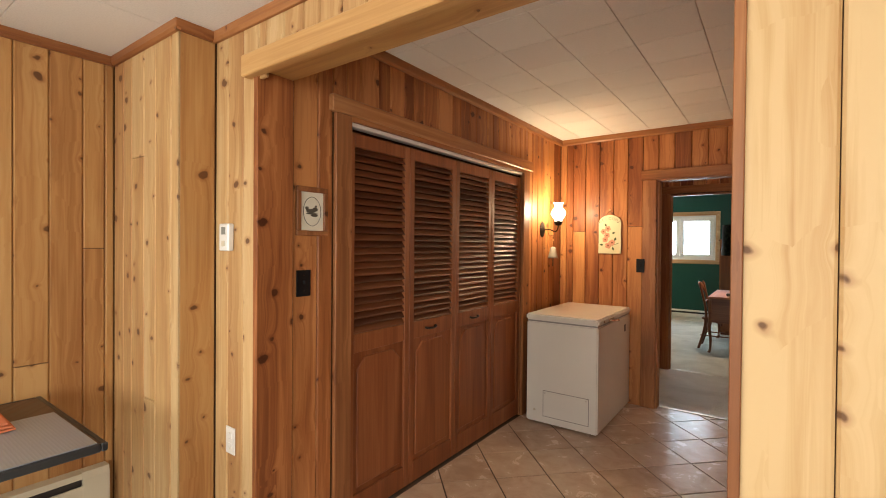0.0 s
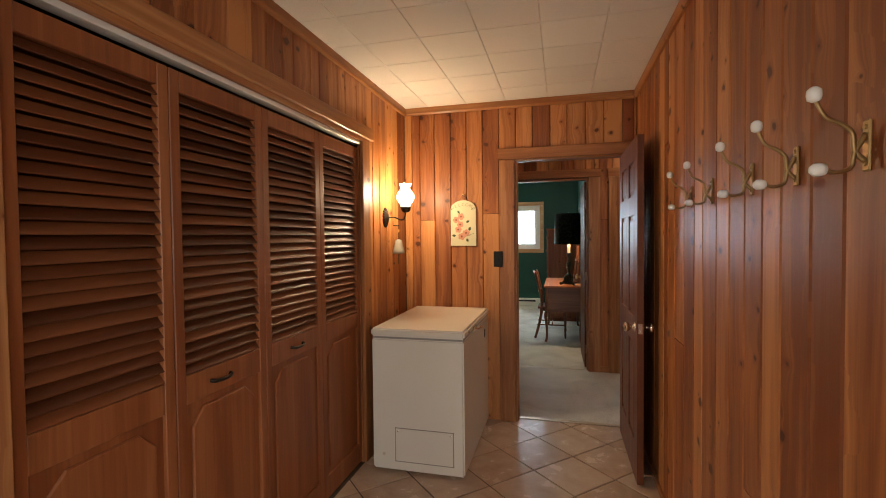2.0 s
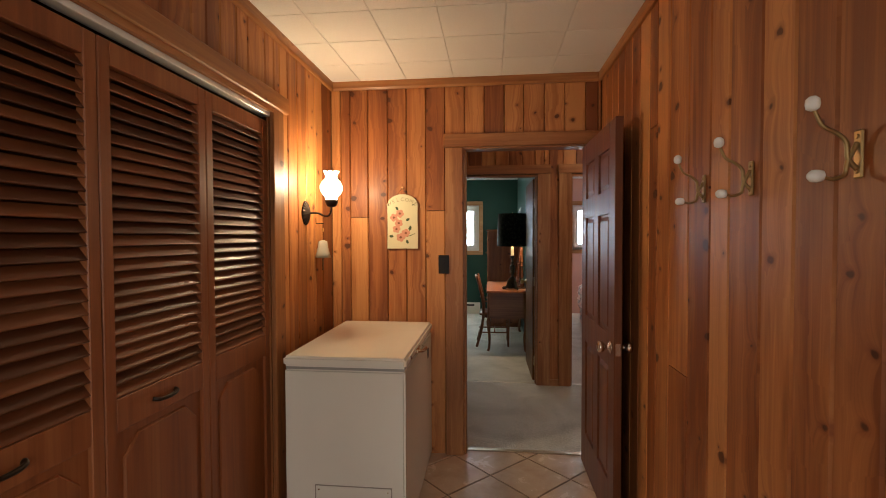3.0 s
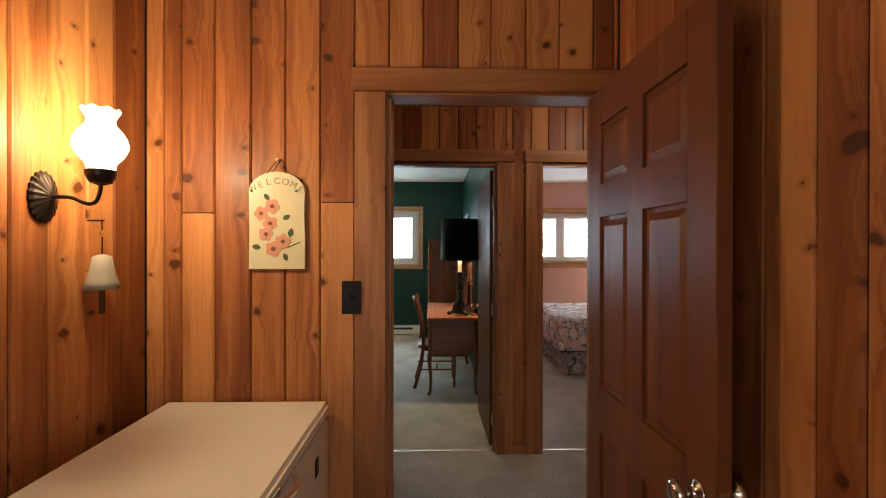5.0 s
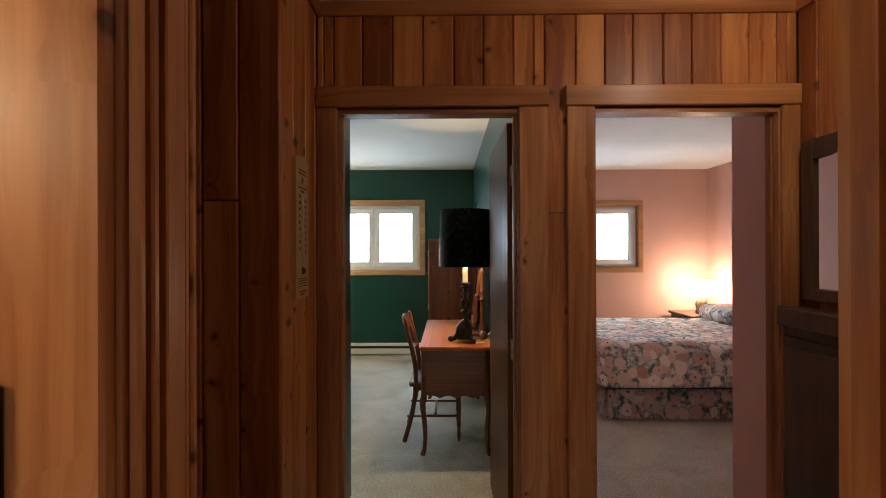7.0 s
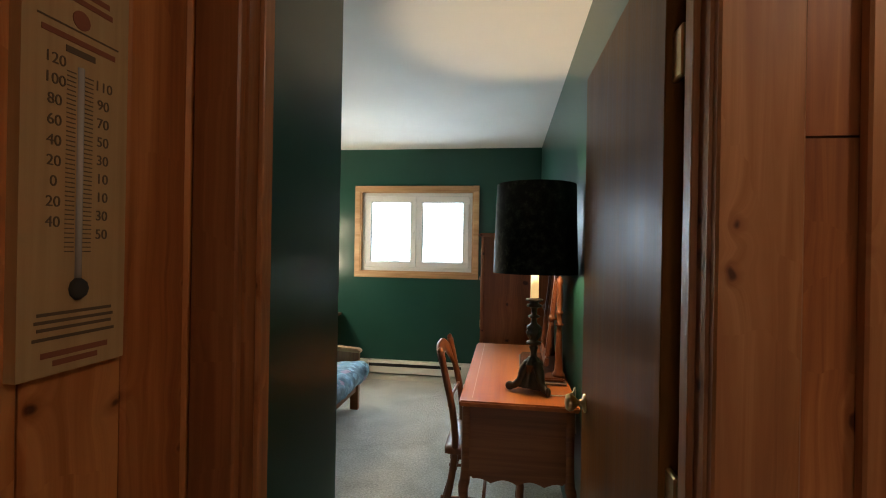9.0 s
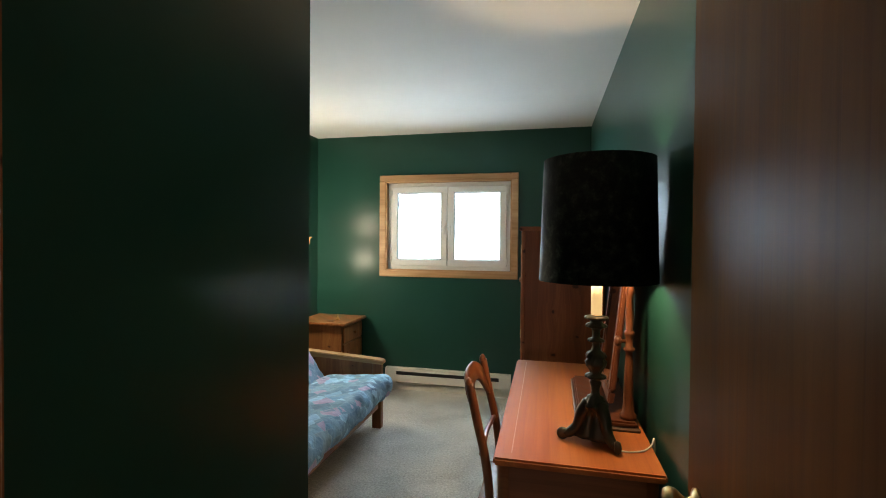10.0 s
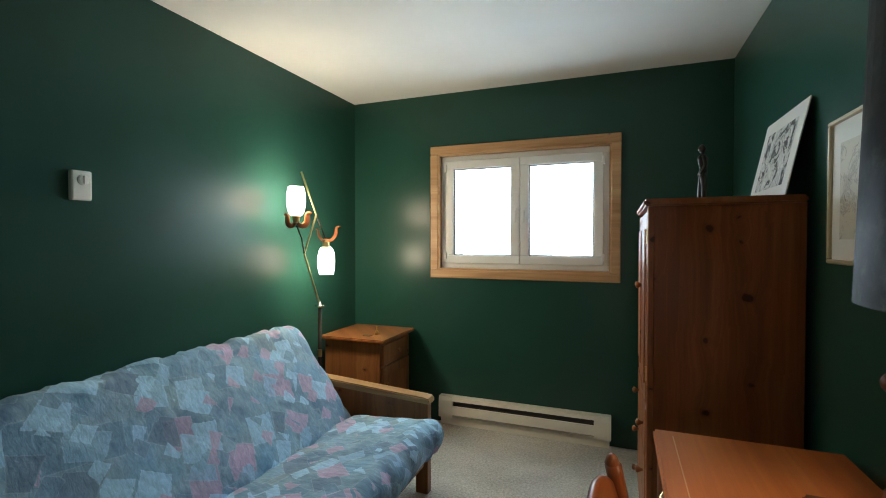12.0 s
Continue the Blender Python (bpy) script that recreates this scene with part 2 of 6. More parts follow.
def glass_material():
    m = mat("window_glass", (1, 1, 1), 0.02)
    b = m.node_tree.nodes["Principled BSDF"]
    b.inputs["Transmission Weight"].default_value = 1.0
    b.inputs["IOR"].default_value = 1.45
    return m


GLASS = glass_material()


# ---- builders ----
def thing(name, place, label, category, group="", kind=""):
    ob = new(name)
    ob.empty_display_size = 0.05
    ob.location = place
    return tagged(ob, label, category, group, kind)


def part(name, bm, material, parent=None, label=""):
    me = bpy.data.meshes.new(name)
    bm.normal_update()
    bm.to_mesh(me)
    bm.free()
    me.materials.append(material)
    ob = new(name, me)
    if parent is not None:
        ob.parent = parent
        w = parent.matrix_basis.translation.copy()
        if parent.parent is not None:
            w += parent.parent.matrix_basis.translation
        ob.location = -w
    if label:
        ob["label"] = label
    return ob


def structure(name, bm, material, label, category):
    ob = part(name, bm, material)
    return tagged(ob, label, category, kind="structure")


def box(bm, x0, x1, y0, y1, z0, z1, bevel=0.0, segs=1):
    x0, x1, y0, y1, z0, z1 = min(x0, x1), max(x0, x1), min(y0, y1), max(y0, y1), min(z0, z1), max(z0, z1)
    v = [bm.verts.new((x, y, z)) for z in (z0, z1) for y in (y0, y1) for x in (x0, x1)]
    fs = [bm.faces.new([v[i] for i in q]) for q in ((0, 2, 3, 1), (4, 5, 7, 6), (0, 1, 5, 4), (2, 6, 7, 3), (0, 4, 6, 2), (1, 3, 7, 5))]
    if bevel:
        es = list({e for f in fs for e in f.edges})
        bmesh.ops.bevel(bm, geom=es, offset=bevel, segments=segs, affect="EDGES", clamp_overlap=True)
    return bm


def boxed(*args, **kw):
    return box(bmesh.new(), *args, **kw)


def smooth(ob):
    for p in ob.data.polygons:
        p.use_smooth = True
    return ob


def lathe(profile, n=24, center=(0, 0, 0), axis="z"):
    bm = bmesh.new()
    rings = []
    for r, h in profile:
        ring = []
        for i in range(n):
            a = 2 * math.pi * i / n
            p = (r * math.cos(a), r * math.sin(a), h)
            if axis == "x":
                p = (p[2], p[0], p[1])
            elif axis == "y":
                p = (p[0], p[2], p[1])
            ring.append(bm.verts.new((center[0] + p[0], center[1] + p[1], center[2] + p[2])))
        rings.append(ring)
    for a, b in zip(rings, rings[1:]):
        for i in range(n):
            bm.faces.new((a[i], a[(i + 1) % n], b[(i + 1) % n], b[i]))
    bm.faces.new(rings[0][::-1])
    bm.faces.new(rings[-1])
    bmesh.ops.recalc_face_normals(bm, faces=bm.faces)
    return bm


def tube(points, radius, n=10, bm=None, flat=1.0):
    """A rod swept along points; radius is one number or one for each point."""
    bm = bm or bmesh.new()
    pts = [Vector(p) for p in points]
    rad = radius if isinstance(radius, (list, tuple)) else [radius] * len(pts)
    rings = []
    side = None
    for i, p in enumerate(pts):
        d = (pts[min(i + 1, len(pts) - 1)] - pts[max(i - 1, 0)]).normalized()
        if side is None:
            side = d.orthogonal().normalized()
        side = (side - d * side.dot(d)).normalized()
        up = d.cross(side)
        rings.append([bm.verts.new(p + rad[i] * (math.cos(2 * math.pi * k / n) * side + flat * math.sin(2 * math.pi * k / n) * up)) for k in range(n)])
    for a, b in zip(rings, rings[1:]):
        for k in range(n):
            bm.faces.new((a[k], a[(k + 1) % n], b[(k + 1) % n], b[k]))
    bm.faces.new(rings[0][::-1])
    bm.faces.new(rings[-1])
    bmesh.ops.recalc_face_normals(bm, faces=bm.faces)
    return bm


def spline(points, steps=8):
    """Points of a smooth curve through the given ones."""
    p = [Vector(q) for q in points]
    p = [2 * p[0] - p[1]] + p + [2 * p[-1] - p[-2]]
    out = []
    for i in range(1, len(p) - 2):
        for s in range(steps):
            t = s / steps
            a, b, c, d = p[i - 1], p[i], p[i + 1], p[i + 2]
            out.append(0.5 * (2 * b + (c - a) * t + (2 * a - 5 * b + 4 * c - d) * t * t + (3 * b - a - 3 * c + d) * t ** 3))
    return out + [p[-2]]


def prism(bm, outline, axis, c0, c1):
    """An outline of (u, v) pairs swept along an axis from c0 to c1."""
    def at(u, v, c):
        return {"x": (c, u, v), "y": (u, c, v), "z": (u, v, c)}[axis]
    a = [bm.verts.new(at(u, v, c0)) for u, v in outline]
    b = [bm.verts.new(at(u, v, c1)) for u, v in outline]
    n = len(outline)
    fs = [bm.faces.new((a[i], a[(i + 1) % n], b[(i + 1) % n], b[i])) for i in range(n)]
    fs += [bm.faces.new(a[::-1]), bm.faces.new(b)]
    bmesh.ops.recalc_face_normals(bm, faces=fs)
    return bm


def wall_mesh(axis, c0, c1, u0, u1, z0, z1, openings=()):
    """A wall between two planes of one axis, with openings (u0, u1, z0, z1) right through it."""
    bm = bmesh.new()
    cuts = sorted({u0, u1, *[o[0] for o in openings], *[o[1] for o in openings]})
    cuts = [u for u in cuts if u0 <= u <= u1]
    for a, b in zip(cuts, cuts[1:]):
        mid = (a + b) / 2
        free = [(z0, z1)]
        for o in openings:
            if o[0] < mid < o[1]:
                free = [q for f0, f1 in free for q in ((f0, min(f1, o[2])), (max(f0, o[3]), f1)) if q[1] - q[0] > 1e-4]
        for f0, f1 in free:
            if axis == "y":
                box(bm, a, b, c0, c1, f0, f1)
            else:
                box(bm, c0, c1, a, b, f0, f1)
    return bm


BOARD_T = 0.014
rng = random.Random(7)


def boards(parent, axis, face, sign, u0, u1, z0, z1, openings=(), widths=(0.09, 0.12, 0.14, 0.155), joints=0.25, material=None, grooves=(), butts=()):
    """Upright tongue-and-groove boards with eased edges on a wall; sign is the way they face along the axis."""
    cuts = sorted({u0, u1, *[o[0] for o in openings if u0 < o[0] < u1], *[o[1] for o in openings if u0 < o[1] < u1]})
    for a, b in zip(cuts, cuts[1:]):
        u = a
        while u < b - 1e-4:
            ahead = [g for g in grooves if g > u + 0.02]
            w = rng.choice(widths)
            if ahead and ahead[0] - u < 0.2:
                w = ahead[0] - u
            if b - (u + w) < (0.015 if ahead else 0.06):
                w = b - u
                if w > 0.19:
                    w /= 2
            spans = [(z0, z1)]
            for o in openings:
                if o[0] - 1e-4 <= u and u + w <= o[1] + 1e-4:
                    spans = [q for f0, f1 in spans for q in ((f0, min(f1, o[2])), (max(f0, o[3]), f1)) if q[1] - q[0] > 1e-3]
            done = []
            for f0, f1 in spans:
                here = [q for p, q in butts if u < p < u + w and f0 < q < f1]
                if here:
                    done += [(f0, here[0] - 0.002), (here[0] + 0.002, f1)]
                elif f1 - f0 > 1.2 and rng.random() < joints:
                    cut = rng.uniform(f0 + 0.3, f1 - 0.3)
                    done += [(f0, cut - 0.0015), (cut + 0.0015, f1)]
                else:
                    done.append((f0, f1))
            for f0, f1 in done:
                e, g = 0.0055, 0.0012
                out = [(u + g, face - sign * BOARD_T), (u + w - g, face - sign * BOARD_T), (u + w - g, face - sign * e), (u + w - e - g, face),
                       (u + e + g, face), (u + g, face - sign * e)]
                if axis == "x":
                    out = [(q, p) for p, q in out]
                part("board", prism(bmesh.new(), out, "z", f0, f1), material or PINE, parent)
            u += w


def crown(bm, axis, face, sign, u0, u1, z0, z1, proud=0.022):
    """A flat ceiling moulding with an eased lower edge."""
    out = [(face, z1), (face, z0), (face + sign * proud * 0.6, z0), (face + sign * proud, z0 + 0.012), (face + sign * proud, z1)]
    prism(bm, out, "y" if axis == "x" else "x", u0, u1)
    return bm

# ---- large structure ----
CEIL_M, CEIL_H, CEIL_G, CEIL_N = 2.50, 2.52, 2.53, 2.40
T = BOARD_T

# entry passage with closet, freezer and coat hooks
closet_open = (2.18, 4.12, 0.0, 2.07)
wall_closet = structure("wall_west", wall_mesh("x", -1.64, -1.52 - T, 1.83, 5.09, 0, 2.56, [closet_open]), PLAIN_BOARD, "knotty pine board wall around the closet", "wall")
wall_hooks = structure("wall_east", wall_mesh("x", 0.26 + T, 0.38, 1.83, 5.02, 0, 2.56), PLAIN_BOARD, "knotty pine board wall with coat hooks", "wall")
d1_open = (-0.62, 0.18, 0.0, 2.04)
wall_end = structure("wall_north", wall_mesh("y", 5.0 + T, 5.11 - T, -3.6, 1.33, 0, 2.56, [d1_open]), PLAIN_BOARD, "knotty pine board wall with a doorway", "wall")
wall_near = structure("wall_opening", wall_mesh("y", 1.66 + T, 1.83, -2.0, 3.0, 0, 2.56, [(-1.50, 0.17, 0.0, 2.19)]), PLAIN_BOARD, "pale pine board wall with a wide cased opening", "wall")
wall_jut = structure("wall_jut", wall_mesh("y", 1.50 + T, 1.66 + T, -2.70, -1.84 - T, 0, 2.56), PLAIN_BOARD, "pale pine board wall beside a shallow step", "wall")
# openings in these near room walls are added, unseen, to admit the fills
wall_near_west = structure("wall_near_west", wall_mesh("x", -2.70, -2.55 - T, -3.1, 1.50 + T, 0, 2.56, [(-2.7, -0.45, 0.7, 2.25)]), PLAIN_BOARD, "knotty pine board side wall of the near room", "wall")
wall_near_east = structure("wall_near_east", wall_mesh("x", 3.0, 3.12, -3.1, 1.66 + T, 0, 2.56, [(-2.85, -0.65, 0.7, 2.25)]), PLAIN_BOARD, "unseen near room wall with an opening added for fill light", "wall")
wall_near_south = structure("wall_near_south", wall_mesh("y", -3.12, -3.0, -2.7, 3.12, 0, 2.56, [(-0.6, 1.6, 0.7, 2.25)]), PLAIN_BOARD, "unseen near room wall with an opening added for fill light", "wall")

# transverse corridor
d2_open, d3_open = (-0.766, 0.0, 0.0, 2.045), (0.33, 1.108, 0.0, 2.045)
wall_rooms = structure("wall_bedrooms", wall_mesh("y", 6.51 + T, 6.57, -0.86, 1.33, 0, 2.56, [d2_open, d3_open]), PLAIN_BOARD, "knotty pine wall with two bedroom doorways", "wall")
wall_corner = structure("wall_corner", wall_mesh("x", -3.6, -0.86 - T, 6.08 + T, 6.57, 0, 2.56), PLAIN_BOARD, "knotty pine wall with an outer corner", "wall")
wall_mirror = structure("wall_mirror", wall_mesh("x", 1.19 + T, 1.33, 5.11 - T, 6.51 + T, 0, 2.56), PLAIN_BOARD, "dark pine board wall at the corridor's end", "wall")
wall_corridor_end = structure("wall_corridor_end", wall_mesh("x", -3.72, -3.6, 5.0, 6.65, 0, 2.56), PLAIN_BOARD, "plain closing wall of the corridor", "wall")

# green room and pink bedroom
gw_open, pw_open = (-1.92, -0.665, 1.18, 2.065), (1.07, 2.31, 1.20, 2.065)
wall_green_jut = structure("wall_green_closet", wall_mesh("x", -2.79, -0.88, 6.57, 7.27, 0, 2.6), GREEN, "dark green painted closet wall", "wall")
wall_green_west = structure("wall_green_west", wall_mesh("x", -2.79, -2.67, 7.27, 10.67, 0, 2.6), GREEN, "dark green painted side wall", "wall")
wall_green_north = structure("wall_green_window", wall_mesh("y", 10.67, 10.83, -2.79, 0.105, 0, 2.6, [gw_open]), GREEN, "dark green painted wall with a window", "wall")
wall_green_east = structure("wall_green_east", wall_mesh("x", 0.045, 0.105, 6.57, 10.67, 0, 2.6), GREEN, "dark green painted partition wall", "wall")
g_lining = structure("wall_green_lining", wall_mesh("y", 6.57, 6.582, -0.88, 0.045, 0, 2.6, [d2_open]), GREEN, "green painted wall over the doorway", "wall")
wall_pink_west = structure("wall_pink_west", wall_mesh("x", 0.105, 0.165, 6.57, 10.85, 0, 2.6), PINK, "dusty pink painted partition wall", "wall")
wall_pink_north = structure("wall_pink_window", wall_mesh("y", 10.85, 11.0, 0.105, 3.37, 0, 2.6, [pw_open]), PINK, "dusty pink painted wall with a window", "wall")
wall_pink_east = structure("wall_pink_east", wall_mesh("x", 3.25, 3.37, 7.27, 10.85, 0, 2.6), PINK, "dusty pink painted side wall", "wall")
wall_pink_jut = structure("wall_pink_closet", wall_mesh("x", 1.38, 3.37, 6.57, 7.27, 0, 2.6), PINK, "dusty pink painted closet wall", "wall")
p_lining = structure("wall_pink_lining", wall_mesh("y", 6.57, 6.582, 0.165, 1.38, 0, 2.6, [d3_open]), PINK, "pink painted wall over the doorway", "wall")

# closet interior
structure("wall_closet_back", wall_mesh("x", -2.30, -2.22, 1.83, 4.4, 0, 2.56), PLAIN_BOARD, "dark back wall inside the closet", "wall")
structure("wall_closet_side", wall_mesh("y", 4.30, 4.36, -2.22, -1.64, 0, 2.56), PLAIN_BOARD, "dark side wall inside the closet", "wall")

# floors
floor = structure("floor", boxed(-1.64, 0.38, 1.70, 5.08, -0.1, -0.006), GROUT, "beige ceramic tiles laid diagonally", "floor")
structure("floor_carpet", boxed(-3.72, 3.37, 5.08, 11.0, -0.1, 0.0), CARPET, "cream cut-pile carpet, lightly worn", "carpet")
# near room floor is out of view; pale pile added as a reflector
structure("floor_near", boxed(-2.7, 3.12, -3.12, 1.70, -0.1, 0.0), CARPET, "unseen near room floor, made pale to bounce light upwards", "floor")
structure("floor_closet", boxed(-2.3, -1.64, 1.70, 4.4, -0.1, -0.006), OAK_FLOOR, "wooden floor inside the closet", "floor")
structure("threshold_strip", boxed(-0.62, 0.18, 5.06, 5.10, 0.0, 0.006, bevel=0.002), mat("threshold_metal", (0.55, 0.45, 0.32), 0.35, 1.0), "thin metal threshold strip between tiles and carpet", "threshold")
for xx in (d2_open, d3_open):
    structure("threshold_seam", boxed(xx[0], xx[1], 6.545, 6.565, 0.0, 0.005, bevel=0.002), mat("seam_metal", (0.6, 0.55, 0.46), 0.4, 1.0), "thin carpet seam strip in a doorway", "threshold")

# ceilings
def tiled_ceiling(name, x0, x1, y0, y1, z, px, py, ox, oy, label):
    bm = boxed(x0 - 0.1, x1 + 0.1, y0 - 0.1, y1 + 0.1, z + 0.006, z + 0.06)
    i0, i1 = math.floor((x0 - ox) / px), math.ceil((x1 - ox) / px)
    j0, j1 = math.floor((y0 - oy) / py), math.ceil((y1 - oy) / py)
    for i in range(i0, i1):
        for j in range(j0, j1):
            a, b, c, d = max(x0, ox + i * px), min(x1, ox + (i + 1) * px), max(y0, oy + j * py), min(y1, oy + (j + 1) * py)
            if b - a > 0.01 and d - c > 0.01:
                g, e = 0.0009, 0.0032
                lo = [bm.verts.new((p, q, z)) for p, q in ((a + e, c + e), (b - e, c + e), (b - e, d - e), (a + e, d - e))]
                hi = [bm.verts.new((p, q, z + 0.005)) for p, q in ((a + g, c + g), (b - g, c + g), (b - g, d - g), (a + g, d - g))]
                bm.faces.new(lo[::-1])
                for k in range(4):
                    bm.faces.new((lo[k], lo[(k + 1) % 4], hi[(k + 1) % 4], hi[k]))
    return structure(name, bm, CEIL_TILE, label, "ceiling")


tiled_ceiling("ceiling_entry", -1.52, 0.26, 1.83, 5.0, CEIL_M, 0.312, 0.318, -0.06, 3.10, "white pressed-fibre ceiling tiles with fine joints")
tiled_ceiling("ceiling_corridor", -3.6, 1.19, 5.11, 6.51, CEIL_H, 0.305, 1.22, 0.02, 5.3, "textured white ceiling tiles")
structure("ceiling_green", boxed(-2.7, 0.105, 6.57, 10.7, CEIL_G, CEIL_G + 0.06), WHITE_CEIL, "white painted ceiling of the green room", "ceiling")
structure("ceiling_pink", boxed(0.105, 3.3, 6.57, 10.9, CEIL_G + 0.02, CEIL_G + 0.08), WHITE_CEIL, "white painted ceiling of the bedroom", "ceiling")
tiled_ceiling("ceiling_near", -2.55, 3.0, -3.0, 1.66, CEIL_N, 0.61, 0.61, -2.55, 1.66, "white ceiling tiles of the near room")

# boards on the walls
boards(wall_closet, "x", -1.52, 1, 1.84, 5.0, 0.0, CEIL_M, [(2.07, 4.24, 0.0, 2.10)])
boards(wall_hooks, "x", 0.26, -1, 1.84, 5.0, 0.0, CEIL_M, joints=0.0,
       grooves=(1.95, 2.07, 2.2, 2.335, 2.484, 2.608, 2.751, 2.862, 2.987, 3.117, 3.248, 3.410, 3.528, 3.691, 3.864, 4.005, 4.105, 4.235, 4.36, 4.49, 4.61, 4.74, 4.87), butts=((2.93, 0.68), (3.72, 0.95), (4.05, 1.93)))
boards(wall_end, "y", 5.0, -1, -1.52, 0.26, 0.0, CEIL_M, [(-0.744, 0.24, 0.0, 2.06)], joints=0.0,
       grooves=(-1.456, -1.39, -1.267, -1.132, -1.003, -0.873, -0.744, -0.614, -0.485, -0.354, -0.23, -0.096, 0.031, 0.162), butts=((-1.33, 1.591), (-0.807, 1.633)))
boards(wall_near, "y", 1.66, -1, -1.84, -1.45, 0.0, CEIL_N, [(-1.50, -1.45, 0.0, 2.13)], joints=0.0, grooves=(-1.735, -1.617), material=PALE_PINE)
boards(wall_near, "y", 1.66, -1, -1.45, 0.17, 2.19, CEIL_N, material=PALE_PINE)
boards(wall_near, "y", 1.66, -1, 0.17, 3.0, 0.0, CEIL_N, widths=(0.13, 0.15, 0.19), joints=0.0, material=PALE_PINE)
boards(wall_jut, "y", 1.50, -1, -2.55, -1.84, 0.0, CEIL_N, joints=0.0, grooves=(-2.43, -2.33, -2.19, -2.066, -1.912), butts=((-2.26, 1.86), (-2.13, 0.72)), material=PALE_PINE)
# return and side wall take the darker, shaded copy of the pale pine
boards(wall_jut, "x", -1.84, 1, 1.50, 1.66, 0.0, CEIL_N, widths=(0.16,), joints=0.0, material=SHADED_PALE_PINE)
boards(wall_near_west, "x", -2.55, 1, -3.0, 1.50, 0.0, CEIL_N, [(-2.7, -0.45, 0.7, 2.25)], grooves=(0.98, 1.111, 1.238, 1.369, 1.46), butts=((1.42, 1.42), (1.17, 0.88)), joints=0.0, material=SHADED_PALE_PINE)
boards(wall_rooms, "y", 6.51, -1, -0.86, 1.19, 0.0, CEIL_H, [(-0.83, 0.07, 0.0, 2.10), (0.25, 1.15, 0.0, 2.10)], joints=0.0,
       grooves=(-0.788, -0.664, -0.535, -0.404, -0.271, -0.145, -0.017, 0.116, 0.249, 0.374, 0.494, 0.623, 0.745, 0.87, 0.989, 1.106), butts=((0.18, 1.62),))
boards(wall_corner, "y", 6.08, -1, -2.4, -0.86, 0.0, CEIL_H, joints=0.0, grooves=(-1.39, -1.26, -1.126, -1.002), butts=((-1.06, 1.63),))
boards(wall_corner, "x", -0.86, 1, 6.08, 6.51, 0.0, CEIL_H, joints=0.0, grooves=(6.21, 6.352, 6.48))
boards(wall_mirror, "x", 1.19, -1, 5.11, 6.51, 0.0, CEIL_H)
boards(wall_end, "y", 5.11, 1, -1.5, 1.19, 0.0, CEIL_H, [(-0.72, 0.24, 0.0, 2.08)])

# ceiling mouldings
bm = bmesh.new()
crown(bm, "x", -1.52, 1, 1.84, 5.0, 2.445, CEIL_M)
structure("trim_crown_west", bm, PINE_TRIM_Y, "pine ceiling moulding", "moulding")
structure("trim_crown_east", crown(bmesh.new(), "x", 0.26, -1, 1.84, 5.0, 2.45, CEIL_M), PINE_TRIM_Y, "pine ceiling moulding", "moulding")
structure("trim_crown_north", crown(bmesh.new(), "y", 5.0, -1, -1.498, 0.238, 2.445, CEIL_M), PINE_TRIM_X, "pine ceiling moulding", "moulding")
structure("trim_crown_rooms", crown(bmesh.new(), "y", 6.51, -1, -0.838, 1.168, 2.463, CEIL_H), PINE_TRIM_X, "pine ceiling moulding", "moulding")
structure("trim_crown_side", crown(bmesh.new(), "x", -0.86, 1, 6.058, 6.51, 2.463, CEIL_H), PINE_TRIM_Y, "pine ceiling moulding", "moulding")
structure("trim_crown_corner", crown(bmesh.new(), "y", 6.08, -1, -2.4, -0.86, 2.463, CEIL_H), PINE_TRIM_X, "pine ceiling moulding", "moulding")
structure("trim_crown_mirror", crown(bmesh.new(), "x", 1.19, -1, 5.12, 6.51, 2.463, CEIL_H), PINE_TRIM_Y, "pine ceiling moulding", "moulding")
structure("trim_crown_near", crown(bmesh.new(), "y", 1.66, -1, -1.838, 3.0, 2.355, CEIL_N), PINE_TRIM_X, "pine ceiling moulding", "moulding")
structure("trim_crown_jut", crown(bmesh.new(), "y", 1.50, -1, -2.528, -1.82, 2.355, CEIL_N), PINE_TRIM_X, "pine ceiling moulding", "moulding")
structure("trim_crown_return", crown(bmesh.new(), "x", -1.84, 1, 1.48, 1.638, 2.355, CEIL_N), PINE_TRIM_Y, "pine ceiling moulding", "moulding")
structure("trim_crown_near_west", crown(bmesh.new(), "x", -2.55, 1, -3.0, 1.50, 2.355, CEIL_N), PINE_TRIM_Y, "pine ceiling moulding", "moulding")


structure("baseboard_east", crown(bmesh.new(), "x", 0.26, -1, 1.86, 4.98, 0.0, 0.045, 0.014), PINE_TRIM_Y, "low pine baseboard", "baseboard")

# cased opening to the passage
opening = structure("trim_opening", boxed(-1.56, 3.0, 1.615, 1.66, 2.137, 2.225, bevel=0.004), PALE_TRIM, "heavy pine header over the wide opening", "opening casing")
part("header_soffit", boxed(-1.50, 0.17, 1.661, 1.826, 2.168, 2.19, bevel=0.003), PALE_TRIM, opening)
part("jamb", boxed(-1.525, -1.495, 1.652, 1.826, 0.0, 2.168, bevel=0.002), PINE, opening)
part("jamb", boxed(0.155, 0.176, 1.652, 1.826, 0.0, 2.168, bevel=0.002), PINE_TRIM, opening)
structure("trim_return_east", boxed(0.176, 0.262, 1.83, 1.845, 0.0, 2.5), PINE_TRIM, "pine return board beside the opening", "trim")


